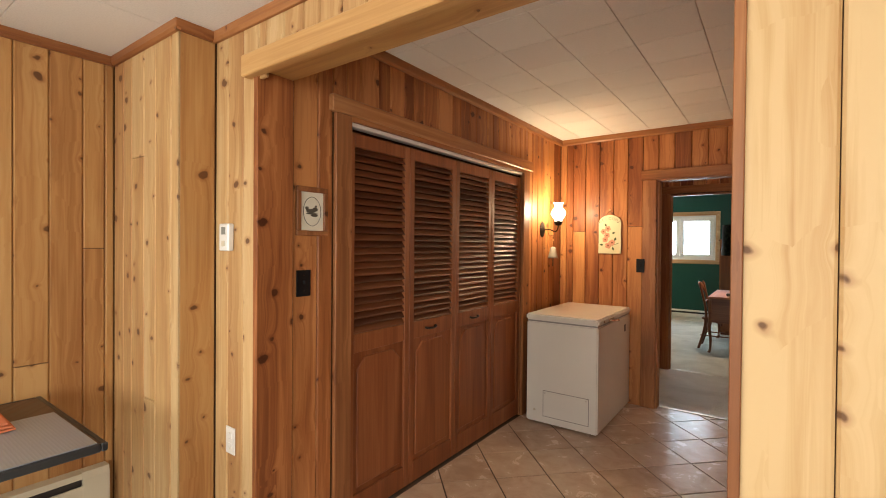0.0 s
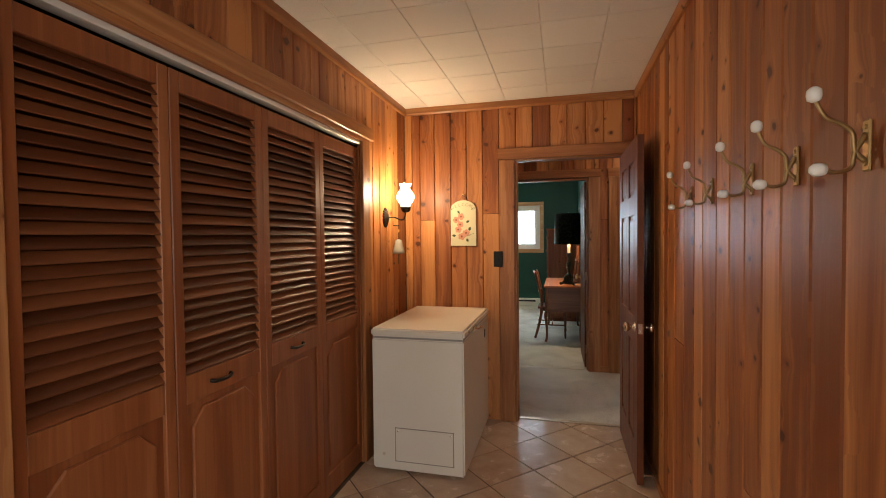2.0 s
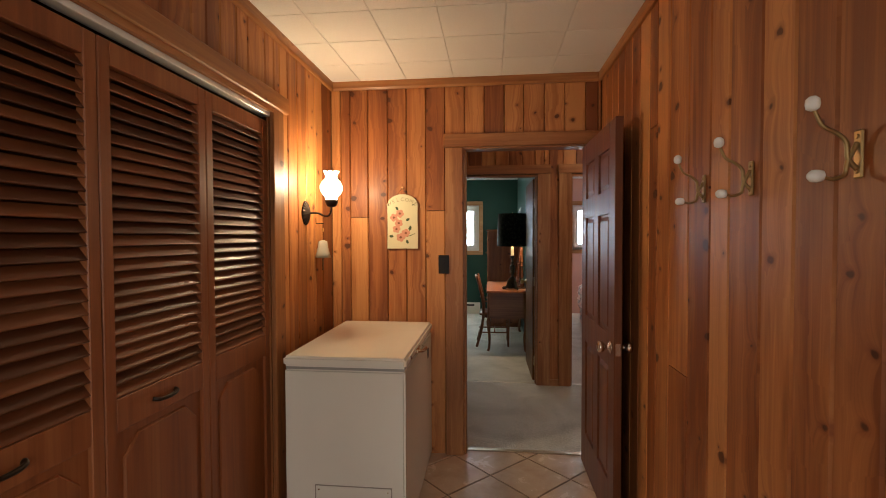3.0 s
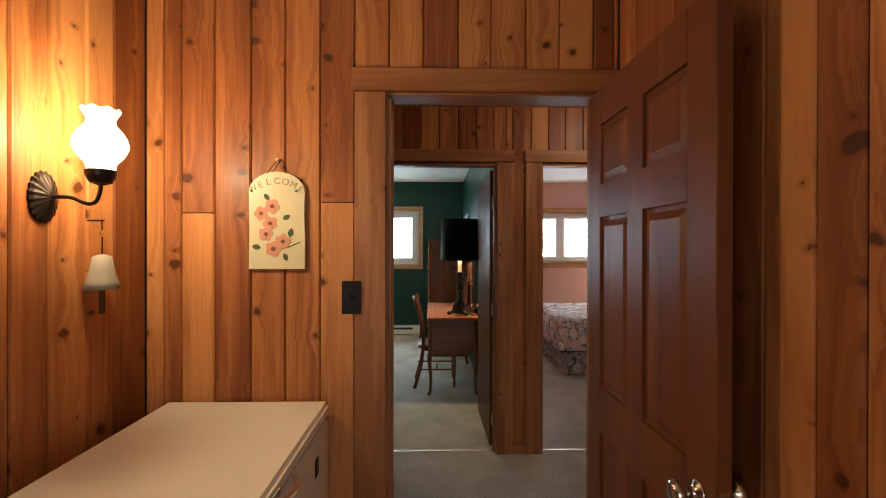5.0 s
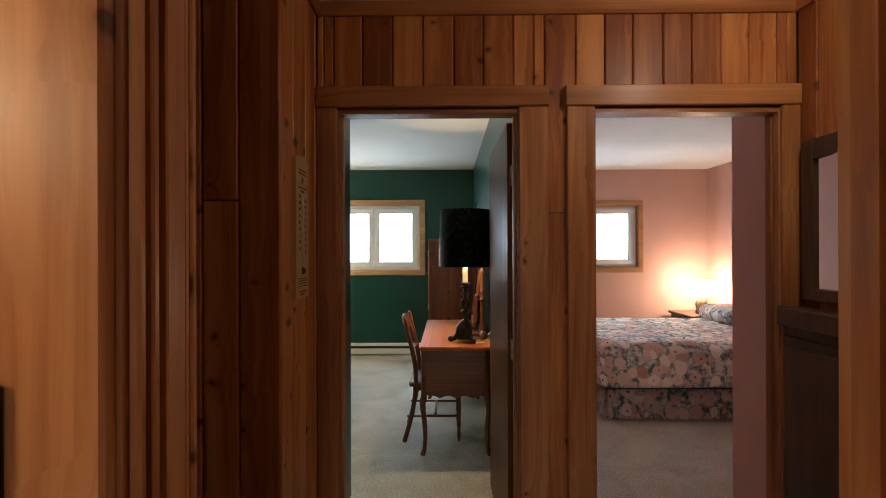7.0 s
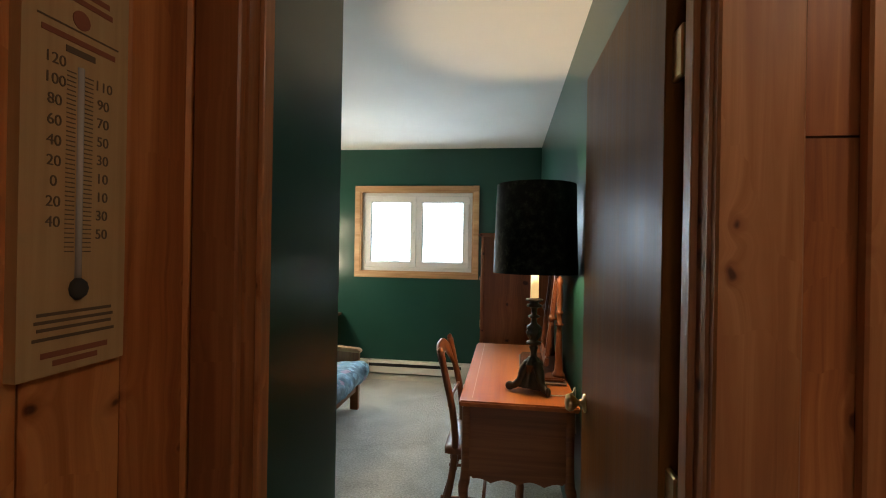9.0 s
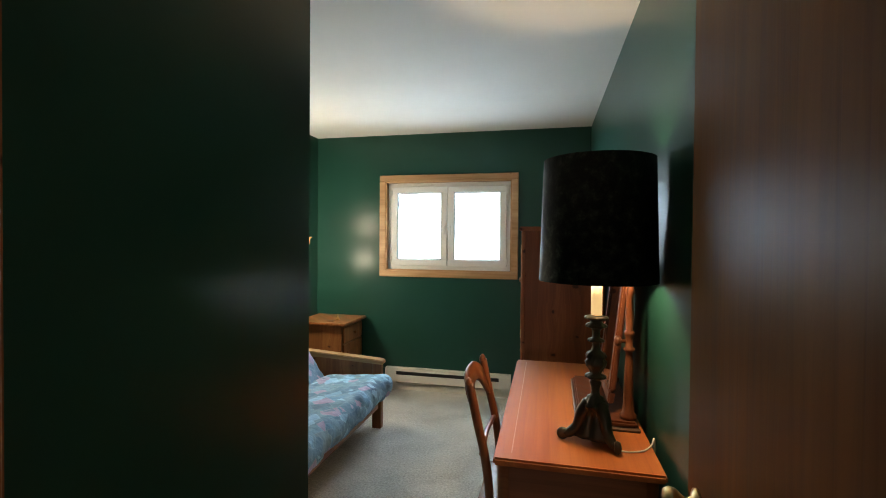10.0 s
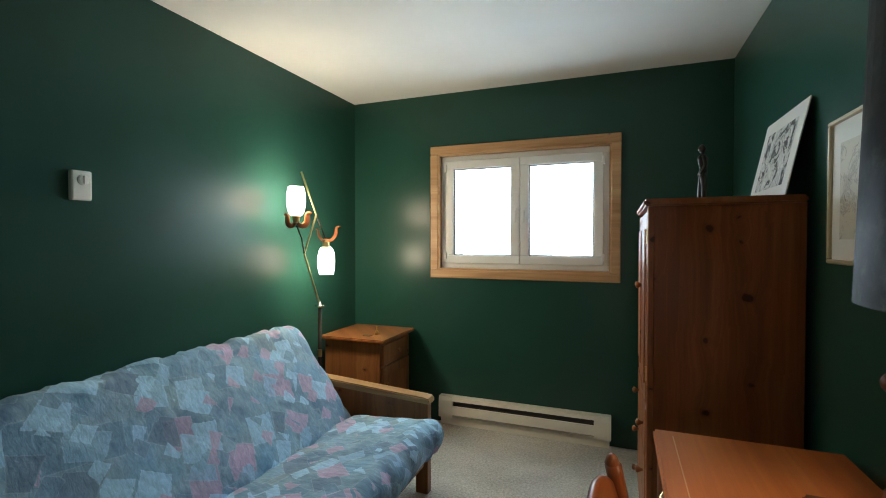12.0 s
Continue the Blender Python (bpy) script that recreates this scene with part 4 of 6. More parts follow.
# ---- entry passage ----
def closet_door(y0, group="closet doors"):
    w, x1, x0 = 0.481, -1.528, -1.556
    ob = thing("closet_door", (-1.54, y0, 0.015), "reddish wooden folding closet door with louvres above a panel", "closet door", group)
    y1 = y0 + w
    st = 0.042
    for a, b in ((y0, y0 + st), (y1 - st, y1)):
        part("stile", boxed(x0, x1, a, b, 0.015, 2.026, bevel=0.003), CLOSET_WOOD, ob)
    for lo, hi in ((0.015, 0.14), (0.885, 0.985), (1.955, 2.026)):
        part("rail", boxed(x0, x1 - 0.001, y0 + st, y1 - st, lo, hi, bevel=0.002), CLOSET_WOOD, ob)
    # lower panel: a thin sheet and a raised field with clipped upper corners
    a, b, lo, hi, c = y0 + st, y1 - st, 0.14, 0.885, 0.06
    part("lower_panel", boxed(x0 + 0.006, x0 + 0.014, a, b, lo, hi), CLOSET_WOOD, ob)
    m = 0.03
    out = [(a + m, lo + m), (b - m, lo + m), (b - m, hi - m - c), (b - m - 0.012, hi - m - c + 0.012), (b - m - c + 0.012, hi - m - 0.012), (b - m - c, hi - m),
           (a + m + c, hi - m), (a + m + c - 0.012, hi - m - 0.012), (a + m + 0.012, hi - m - c + 0.012), (a + m, hi - m - c)]
    bm = prism(bmesh.new(), out, "x", x0 + 0.014, x1 - 0.006)
    top = [f for f in bm.faces if f.normal.x > 0.9]
    bmesh.ops.bevel(bm, geom=[e for f in top for e in f.edges], offset=0.005, segments=1, affect="EDGES")
    part("raised_field", bm, CLOSET_WOOD, ob)
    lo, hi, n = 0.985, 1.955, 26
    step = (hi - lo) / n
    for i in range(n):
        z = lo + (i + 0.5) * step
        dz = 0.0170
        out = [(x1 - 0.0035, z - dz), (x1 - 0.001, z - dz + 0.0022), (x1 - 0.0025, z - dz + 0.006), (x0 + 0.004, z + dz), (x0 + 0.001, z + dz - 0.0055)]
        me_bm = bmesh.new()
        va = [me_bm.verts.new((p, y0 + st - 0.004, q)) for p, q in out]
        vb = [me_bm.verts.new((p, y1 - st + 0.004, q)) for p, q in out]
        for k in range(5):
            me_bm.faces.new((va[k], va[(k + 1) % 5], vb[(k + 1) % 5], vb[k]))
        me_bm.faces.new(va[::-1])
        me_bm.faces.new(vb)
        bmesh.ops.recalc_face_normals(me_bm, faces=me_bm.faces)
        part("slat", me_bm, SLAT_SHADED, ob)
    return ob


doors = [closet_door(2.182 + i * 0.4845) for i in range(4)]
for d, yc in ((doors[1], 2.87), (doors[2], 3.385)):
    pts = spline([(-1.528, yc - 0.052, 0.937), (-1.512, yc - 0.04, 0.933), (-1.506, yc, 0.931), (-1.512, yc + 0.04, 0.933), (-1.528, yc + 0.052, 0.937)], 5)
    smooth(part("door_handle", tube(pts, 0.0065, 8, flat=1.3), BRONZE, d, "dark bronze pull handle"))


def freezer():
    x0, x1, y0, y1 = -1.425, -0.830, 4.035, 4.975
    ob = thing("chest_freezer", (-1.13, 4.5, 0), "small white enamel chest freezer with a closed lid", "freezer")
    part("body", boxed(x0 + 0.006, x1 - 0.006, y0 + 0.006, y1, 0.018, 0.835, bevel=0.010, segs=3), ENAMEL, ob)
    part("gasket", boxed(x0 + 0.012, x1 - 0.012, y0 + 0.012, y1 - 0.01, 0.833, 0.845), mat("grey_gasket", (0.30, 0.28, 0.25), 0.6), ob)
    part("lid", boxed(x0, x1, y0, y1, 0.845, 0.895, bevel=0.012, segs=3), ENAMEL, ob, "white lid with rounded edges")
    a, b, lo, hi = -1.272, -0.90, 0.075, 0.285
    bm = bmesh.new()
    for q in ((a, b, lo, lo + 0.004), (a, b, hi - 0.004, hi), (a, a + 0.004, lo, hi), (b - 0.004, b, lo, hi)):
        box(bm, q[0], q[1], y0 + 0.0035, y0 + 0.0075, q[2], q[3])
    part("panel_joint", bm, mat("panel_shadow_line", (0.30, 0.26, 0.21), 0.7), ob, "thin joint of the lower service panel")
    part("service_panel", boxed(a + 0.004, b - 0.004, y0 + 0.0025, y0 + 0.008, lo + 0.004, hi - 0.004, bevel=0.002), ENAMEL, ob)
    for px, pz in ((b - 0.02, hi - 0.02), (a + 0.02, hi - 0.02)):
        part("screw", lathe([(0.0015, 0.0), (0.004, 0.001), (0.003, 0.004)], 10, (px, y0 - 0.001, pz), "y"), CHROME, ob)
    part("drain_plug", lathe([(0.010, 0.0), (0.010, 0.004), (0.007, 0.006)], 14, (-1.345, y0 + 0.001, 0.115), "y"), CREAM, ob)
    # latch and emblem on the long side
    bm = boxed(x1 - 0.008, x1 + 0.004, 4.30, 4.42, 0.848, 0.872, bevel=0.003)
    part("latch_plate", bm, CHROME, ob)
    smooth(part("latch_handle", tube(spline([(x1, 4.33, 0.858), (x1 + 0.03, 4.36, 0.856), (x1 + 0.034, 4.45, 0.850), (x1 + 0.012, 4.50, 0.846)], 5), 0.010, 10, flat=0.6), CHROME, ob, "chrome lever handle"))
    part("lock", lathe([(0.011, 0.0), (0.011, 0.006), (0.006, 0.008)], 14, (x1 - 0.002, 4.16, 0.868), "x"), CHROME, ob)
    part("indicator", boxed(x1 - 0.009, x1 - 0.003, 4.78, 4.82, 0.70, 0.76, bevel=0.002), BLACK, ob)
    for hx in (-1.29, -0.97):
        part("hinge", boxed(hx - 0.03, hx + 0.03, y1 - 0.005, y1 + 0.02, 0.78, 0.885, bevel=0.003), ENAMEL, ob)
    for fx in (x0 + 0.06, x1 - 0.06):
        for fy in (y0 + 0.07, y1 - 0.07):
            part("foot", lathe([(0.02, 0.0), (0.022, 0.02)], 12, (fx, fy, 0.0)), BLACK, ob)
    return ob


freezer()


def sconce():
    y, z = 4.545, 1.60
    ob = thing("wall_sconce", (-1.52, y, z), "dark bronze wall sconce with a lit milk-glass shade", "wall lamp")
    bm = bmesh.new()
    n = 40
    prof = [(0.058, 0.0), (0.060, 0.006), (0.052, 0.014), (0.034, 0.022), (0.016, 0.030), (0.004, 0.033)]
    rings = []
    for r, h in prof:
        rings.append([bm.verts.new((-1.52 + h, y + 0.78 * r * (1 + (0.05 if i % 2 else -0.05) * (r > 0.02)) * math.cos(2 * math.pi * i / n),
                                    z + 1.15 * r * (1 + (0.05 if i % 2 else -0.05) * (r > 0.02)) * math.sin(2 * math.pi * i / n))) for i in range(n)])
    for a, b in zip(rings, rings[1:]):
        for i in range(n):
            bm.faces.new((a[i], a[(i + 1) % n], b[(i + 1) % n], b[i]))
    bm.faces.new(rings[-1])
    part("backplate", bm, BRONZE, ob, "fluted oval backplate")
    smooth(part("arm", tube(spline([(-1.49, y, z), (-1.44, y, z - 0.002), (-1.40, y, z - 0.018), (-1.375, y, z - 0.014), (-1.362, y, z + 0.015), (-1.36, y, z + 0.04)], 6), 0.0055, 10), BRONZE, ob))
    part("socket_cup", lathe([(0.010, 0.0), (0.026, 0.006), (0.036, 0.024), (0.038, 0.040), (0.034, 0.042)], 24, (-1.36, y, z + 0.032)), BRONZE, ob)
    prof = [(0.030, 0.0), (0.034, 0.006), (0.036, 0.02), (0.052, 0.038), (0.064, 0.062), (0.064, 0.082), (0.052, 0.106), (0.036, 0.124), (0.033, 0.140), (0.040, 0.158), (0.046, 0.166)]
    bm = lathe(prof + [(0.044, 0.166)] + [(r - 0.003, h) for r, h in prof[::-1]], 30, (-1.36, y, z + 0.072))
    for v in bm.verts:
        if v.co.z > z + 0.072 + 0.155:
            v.co.z += 0.004 * math.sin(8 * math.atan2(v.co.y - y, v.co.x + 1.36))
    shade = smooth(part("glass_shade", bm, OPAL_WARM, ob, "glowing milk-glass hurricane shade"))
    shade.visible_shadow = False
    return ob


sconce()


def hanging_bell():
    x, y = -1.478, 4.715
    ob = thing("hanging_bell", (x, y, 1.33), "small grey ceramic bell hanging on a cord", "wind bell")
    part("nail", lathe([(0.003, 0.0), (0.003, 0.05)], 8, (-1.522, y, 1.545), "x"), BRONZE, ob)
    smooth(part("cord", tube([(x, y, 1.545), (x + 0.001, y, 1.50), (x, y, 1.43)], 0.0018, 6), BRONZE, ob))
    part("ring", lathe([(0.004, 0.0), (0.011, 0.0), (0.011, 0.004), (0.004, 0.004)], 14, (x, y, 1.505), "x"), BRASS, ob)
    smooth(part("bell", lathe([(0.010, 0.108), (0.026, 0.10), (0.033, 0.06), (0.042, 0.025), (0.050, 0.0), (0.044, 0.0), (0.024, 0.07)][::-1], 20, (x, y, 1.332)), plaster("grey_stoneware", (0.42, 0.37, 0.29), 0.7, 0.3, 90), ob))
    part("clapper_tag", boxed(x - 0.001, x + 0.001, y - 0.014, y + 0.014, 1.255, 1.335), DARK_WOOD, ob)
    return ob


hanging_bell()


def welcome_plaque():
    x0, x1, z0, z1, y = -1.133, -0.927, 1.382, 1.744, 4.998
    xc = (x0 + x1) / 2
    ob = thing("welcome_plaque", (xc, y, z0), "cream painted slate welcome plaque with pink flowers", "wall plaque")
    out = [(x0, z0), (x1, z0), (x1 + 0.001, z0 + 0.11), (x1 - 0.002, z0 + 0.2), (x1, z1 - 0.075)]
    out += [(xc + (x1 - xc) * math.cos(a), z1 - 0.075 + 0.075 * math.sin(a)) for a in [math.pi * k / 14 for k in range(1, 14)]]
    out += [(x0, z1 - 0.075), (x0 + 0.002, z0 + 0.15)]
    bm = prism(bmesh.new(), out, "y", y - 0.014, y - 0.003)
    part("slate", bm, plaster("cream_slate_paint", (0.66, 0.60, 0.38), 0.35, 0.1, 45.0, 0.7), ob)
    yf = y - 0.0148
    # a nail, a cord, the lettering on a bow
    part("nail", lathe([(0.006, 0.0), (0.006, 0.012), (0.002, 0.014)], 10, (xc, y - 0.014, z1 + 0.045), "y"), BRASS, ob)
    for s in (-1, 1):
        smooth(part("cord", tube([(xc, y - 0.012, z1 + 0.045), (xc + s * 0.036, y - 0.010, z1 - 0.005)], 0.0018, 6), mat("brown_cord", (0.16, 0.07, 0.03), 0.8), ob))
    word = "WELCOME"
    ink = mat("olive_lettering", (0.30, 0.25, 0.14), 0.7)
    for i, ch in enumerate(word):
        a = math.radians(90 + (3 - i) * 13.5)
        cx, cz = xc + 0.135 * math.cos(a), z1 - 0.165 + 0.13 * math.sin(a)
        g = letters(ch, 0.034)
        m = Matrix.Translation((cx, yf, cz)) @ Matrix.Rotation(a - math.pi / 2, 4, "Y").inverted() @ Matrix.Rotation(math.pi / 2, 4, "X")
        bmesh.ops.transform(g, matrix=m, verts=g.verts)
        part("letter", g, ink, ob, "dark letter " + ch)
    petal = plaster("salmon_petal_paint", (0.62, 0.28, 0.18), 0.6, 0.25, 60)
    heart = mat("flower_heart_paint", (0.20, 0.07, 0.03), 0.7)
    leaf = mat("green_leaf_paint", (0.05, 0.075, 0.03), 0.7)
    for fx, fz, r in ((-0.005, 0.248, 0.026), (-0.045, 0.222, 0.025), (-0.012, 0.185, 0.025), (-0.028, 0.145, 0.025), (0.035, 0.118, 0.027), (0.0, 0.09, 0.028)):
        cx, cz = xc - 0.012 + fx, z0 - 0.015 + fz
        bm = bmesh.new()
        for k in range(5):
            a = 2 * math.pi * k / 5 + fx * 40
            pc = Vector((cx + 0.6 * r * math.cos(a), cz + 0.6 * r * math.sin(a)))
            o = [(pc.x + 0.5 * r * math.cos(q), pc.y + 0.5 * r * math.sin(q)) for q in [2 * math.pi * j / 10 for j in range(10)]]
            prism(bm, o, "y", yf - 0.0003 * (k + 1), yf + 0.001)
        part("flower", bm, petal, ob, "salmon pink painted flower")
        part("flower_heart", prism(bmesh.new(), [(cx + 0.3 * r * math.cos(q), cz + 0.3 * r * math.sin(q)) for q in [2 * math.pi * j / 10 for j in range(10)]], "y", yf - 0.0026, yf), heart, ob)
    for lx, lz, a, s in ((-0.02, 0.268, 2.2, 0.03), (0.03, 0.197, 0.5, 0.032), (-0.05, 0.092, 3.0, 0.034), (0.035, 0.072, -1.2, 0.032), (0.055, 0.13, 1.3, 0.036), (0.075, 0.298, 0.8, 0.014), (-0.08, 0.298, 2.3, 0.014)):
        cx, cz = xc - 0.008 + lx, z0 - 0.012 + lz
        ca, sa = math.cos(a), math.sin(a)
        o = [(cx + s * (t * ca - w * sa), cz + s * (t * sa + w * ca)) for t, w in ((0, 0), (0.35, 0.28), (0.7, 0.25), (1.0, 0), (0.7, -0.25), (0.35, -0.28))]
        part("leaf", prism(bmesh.new(), o, "y", yf - 0.0012, yf), leaf, ob, "dark green painted leaf")
    smooth(part("stem", tube(spline([(xc + 0.02, yf, z0 + 0.075), (xc + 0.05, yf, z0 + 0.085), (xc + 0.085, yf, z0 + 0.10)], 4), 0.0015, 6), leaf, ob))
    return ob


welcome_plaque()


def wall_plate(place, axis, sign, w, h, material, label, category, kind_of):
    """A switch or socket plate with its toggles and screws on a wall."""
    x, y, z = place
    ob = thing(kind_of, place, label, category)

    def slab(u0, u1, d0, d1, z0, z1, bv):
        if axis == "y":
            return boxed(x + u0, x + u1, y + sign * d0, y + sign * d1, z + z0, z + z1, bevel=bv)
        return boxed(x + sign * d0, x + sign * d1, y + u0, y + u1, z + z0, z + z1, bevel=bv)
    part("plate", slab(-w / 2, w / 2, 0.0, 0.006, -h / 2, h / 2, 0.002), material, ob)
    if "switch" in kind_of:
        part("toggle", slab(-0.005, 0.005, 0.005, 0.016, -0.004, 0.013, 0.002), material, ob)
    for sz in (-0.3, 0.3):
        part("screw", slab(-0.0025, 0.0025, 0.005, 0.0075, sz * h - 0.0025, sz * h + 0.0025, 0.0), BRONZE if material is BLACK else CREAM, ob)
    if "outlet" in kind_of:
        for sz in (-0.02, 0.02):
            part("socket", slab(-0.014, 0.014, 0.005, 0.0085, sz - 0.012, sz + 0.012, 0.003), material, ob)
    return ob


wall_plate((-0.752, 4.976, 1.277), "y", -1, 0.070, 0.122, BLACK, "black light switch plate beside the doorway", "light switch", "light_switch")
wall_plate((-1.520, 1.898, 1.272), "x", 1, 0.078, 0.120, BLACK, "black light switch plate on the pine wall", "light switch", "light_switch")
wall_plate((-1.70, 1.66, 0.585), "y", -1, 0.070, 0.118, PORCELAIN, "white outlet plate on the pale pine wall", "outlet", "wall_outlet")


def framed_picture(name, place, axis, sign, w, h, rim, depth, frame_m, mat_m, art_m, label, inset=0.28):
    x, y, z = place
    ob = thing(name, place, label, "picture")

    def slab(u0, u1, d0, d1, z0, z1, bv=0.0):
        if axis == "y":
            return boxed(x + u0, x + u1, y + sign * d0, y + sign * d1, z + z0, z + z1, bevel=bv)
        return boxed(x + sign * d0, x + sign * d1, y + u0, y + u1, z + z0, z + z1, bevel=bv)
    a, b = w / 2, h / 2
    for q in ((-a, a, b - rim, b), (-a, a, -b, -b + rim), (-a, -a + rim, -b + rim, b - rim), (a - rim, a, -b + rim, b - rim)):
        part("frame_side", slab(q[0], q[1], 0.0, depth, q[2], q[3], 0.003), frame_m, ob)
    part("mount", slab(-a + rim, a - rim, 0.001, depth * 0.5, -b + rim, b - rim), mat_m, ob)
    if art_m:
        k = 1 - inset
        part("art", slab(-(a - rim) * k, (a - rim) * k, depth * 0.5, depth * 0.5 + 0.0012, -(b - rim) * k, (b - rim) * k), art_m, ob, "small faded drawing")
    return ob


duck = framed_picture("duck_picture", (-1.52, 1.940, 1.602), "x", 1, 0.175, 0.225, 0.024, 0.018, PINE_TRIM, PAPER, None, "small framed duck print in a pine frame")
bm = bmesh.new()
for k in range(36):
    a0, a1 = 2 * math.pi * k / 36, 2 * math.pi * (k + 1) / 36
    o = [(1.940 + r * 0.050 * math.cos(a), 1.602 + r * 0.068 * math.sin(a)) for r, a in ((1, a0), (1, a1), (0.965, a1), (0.965, a0))]
    prism(bm, o, "x", -1.511, -1.5095)
part("oval_line", bm, INK, duck, "thin dark oval line")
bm = bmesh.new()
for cy, cz, ry, rz in ((-0.008, 0.002, 0.026, 0.010), (-0.030, 0.014, 0.009, 0.008), (0.016, 0.010, 0.016, 0.009), (0.012, -0.018, 0.020, 0.006), (0.02, 0.024, 0.006, 0.005), (-0.002, -0.010, 0.034, 0.004)):
    prism(bm, [(1.940 + cy + ry * math.cos(2 * math.pi * j / 14), 1.602 + cz + rz * math.sin(2 * math.pi * j / 14)) for j in range(14)], "x", -1.511, -1.5092 + 0.0002 * ry)
part("duck_drawing", bm, mat("brown_print_ink", (0.10, 0.085, 0.06), 0.8), duck, "brown printed duck shapes")


HOOK_BRASS = mat("dull_brass", (0.40, 0.27, 0.12), 0.45, 0.9)


def coat_hook(y, group="row of coat hooks"):
    x, z = 0.26, 1.615
    ob = thing("coat_hook", (x, y, z), "brass double coat hook with white porcelain knobs", "coat hook", group)
    part("plate", boxed(x - 0.006, x, y - 0.011, y + 0.011, z - 0.048, z + 0.045, bevel=0.003), HOOK_BRASS, ob)
    for dz in (-0.034, 0.032):
        part("screw", lathe([(0.005, 0.0), (0.004, -0.003)], 10, (x - 0.006, y, z + dz), "x"), HOOK_BRASS, ob)
    up = spline([(x - 0.006, y, z - 0.030), (x - 0.022, y, z - 0.010), (x - 0.026, y, z + 0.022), (x - 0.044, y, z + 0.040), (x - 0.068, y, z + 0.054), (x - 0.084, y, z + 0.086)], 6)
    arm = smooth(part("upper_arm", tube(up, [0.0050 - 0.0015 * i / len(up) for i in range(len(up))], 9), HOOK_BRASS, ob))
    smooth(part("knob", lathe([(0.004, -0.004), (0.011, 0.0), (0.0128, 0.009), (0.012, 0.018), (0.006, 0.024), (0.001, 0.025)], 16, (x - 0.086, y, z + 0.086)), PORCELAIN, arm, "white porcelain knob"))
    lo = spline([(x - 0.006, y, z + 0.02), (x - 0.022, y, z - 0.014), (x - 0.028, y, z - 0.040), (x - 0.050, y, z - 0.048), (x - 0.068, y, z - 0.042)], 6)
    arm = smooth(part("lower_arm", tube(lo, [0.0050 - 0.0015 * i / len(lo) for i in range(len(lo))], 9), HOOK_BRASS, ob))
    smooth(part("knob", lathe([(0.004, 0.004), (0.011, 0.0), (0.0125, -0.009), (0.0118, -0.018), (0.006, -0.024), (0.001, -0.025)], 16, (x - 0.068, y, z - 0.042), "x"), PORCELAIN, arm, "white porcelain knob"))
    return ob


hook = coat_hook(2.15)
for hy in (2.412, 2.668, 2.926, 3.29, 3.565):
    copy_thing(hook, Matrix.Translation((0.26, hy, 1.615)))


def knob_profile(c):
    return [(0.030, 0.0), (0.030, 0.005), (0.014, 0.010), (0.010, 0.022), (0.016, 0.030), (0.026, 0.040), (0.029, 0.052), (0.024, 0.062), (0.008, 0.066)]


def panel_door():
    """A six-panel door, built from its hinge: it reaches along -y and its visible face looks to -x."""
    ob = thing("door_1", (0.176, 4.985, 0.012), "six-panel stained wooden door, standing open", "door")
    ob["kind"] = "structure"
    ob.rotation_euler = (0, 0, radians(0.2))
    w, h, t = 0.772, 2.012, 0.036
    st, mid = 0.112, 0.10
    rails = ((0.0, 0.22), (0.80, 0.96), (1.56, 1.675), (1.885, h))
    part_at("stile", boxed(-t, 0, -st, 0, 0, h, bevel=0.002), DOOR_WOOD, ob)
    part_at("stile", boxed(-t, 0, -w, -w + st, 0, h, bevel=0.002), DOOR_WOOD, ob)
    for lo, hi in rails:
        part_at("rail", boxed(-t, 0, -w + st, -st, lo, hi), DOOR_WOOD, ob)
    c = -w / 2
    for (a0, a1), (b0, b1) in zip(rails, rails[1:]):
        part_at("mullion", boxed(-t, 0, c - mid / 2, c + mid / 2, a1, b0), DOOR_WOOD, ob)
        for p0, p1 in ((-w + st, c - mid / 2), (c + mid / 2, -st)):
            bm = boxed(-t + 0.012, -0.012, p0, p1, a1, b0)
            for sx, base in ((-1, -t + 0.012), (1, -0.012)):
                m = 0.035
                lo = [bm.verts.new((base, p, q)) for p, q in ((p0 + 0.014, a1 + 0.014), (p1 - 0.014, a1 + 0.014), (p1 - 0.014, b0 - 0.014), (p0 + 0.014, b0 - 0.014))]
                hi = [bm.verts.new((base + sx * 0.009, p, q)) for p, q in ((p0 + m, a1 + m), (p1 - m, a1 + m), (p1 - m, b0 - m), (p0 + m, b0 - m))]
                fs = [bm.faces.new((lo[k], lo[(k + 1) % 4], hi[(k + 1) % 4], hi[k])) for k in range(4)] + [bm.faces.new(hi)]
                bmesh.ops.recalc_face_normals(bm, faces=fs)
            part_at("panel", bm, DOOR_WOOD, ob)
    for sx, x0 in ((-1, -t), (1, 0.0)):
        bm = lathe([(r, sx * hh) for r, hh in knob_profile(0)], 20, (x0, -w + 0.062, 0.905), "x")
        bmesh.ops.recalc_face_normals(bm, faces=bm.faces)
        smooth(part_at("door_knob", bm, CHROME, ob, "worn brass-chrome door knob"))
    part_at("latch_plate", boxed(-t + 0.006, -0.006, -w - 0.002, -w + 0.001, 0.875, 0.935, bevel=0.001), CHROME, ob, "bright latch plate")
    for hz in (0.22, 1.0, 1.80):
        part_at("hinge", lathe([(0.006, -0.045), (0.006, 0.045)], 10, (0.004, 0.004, hz)), BRASS, ob)
    return ob


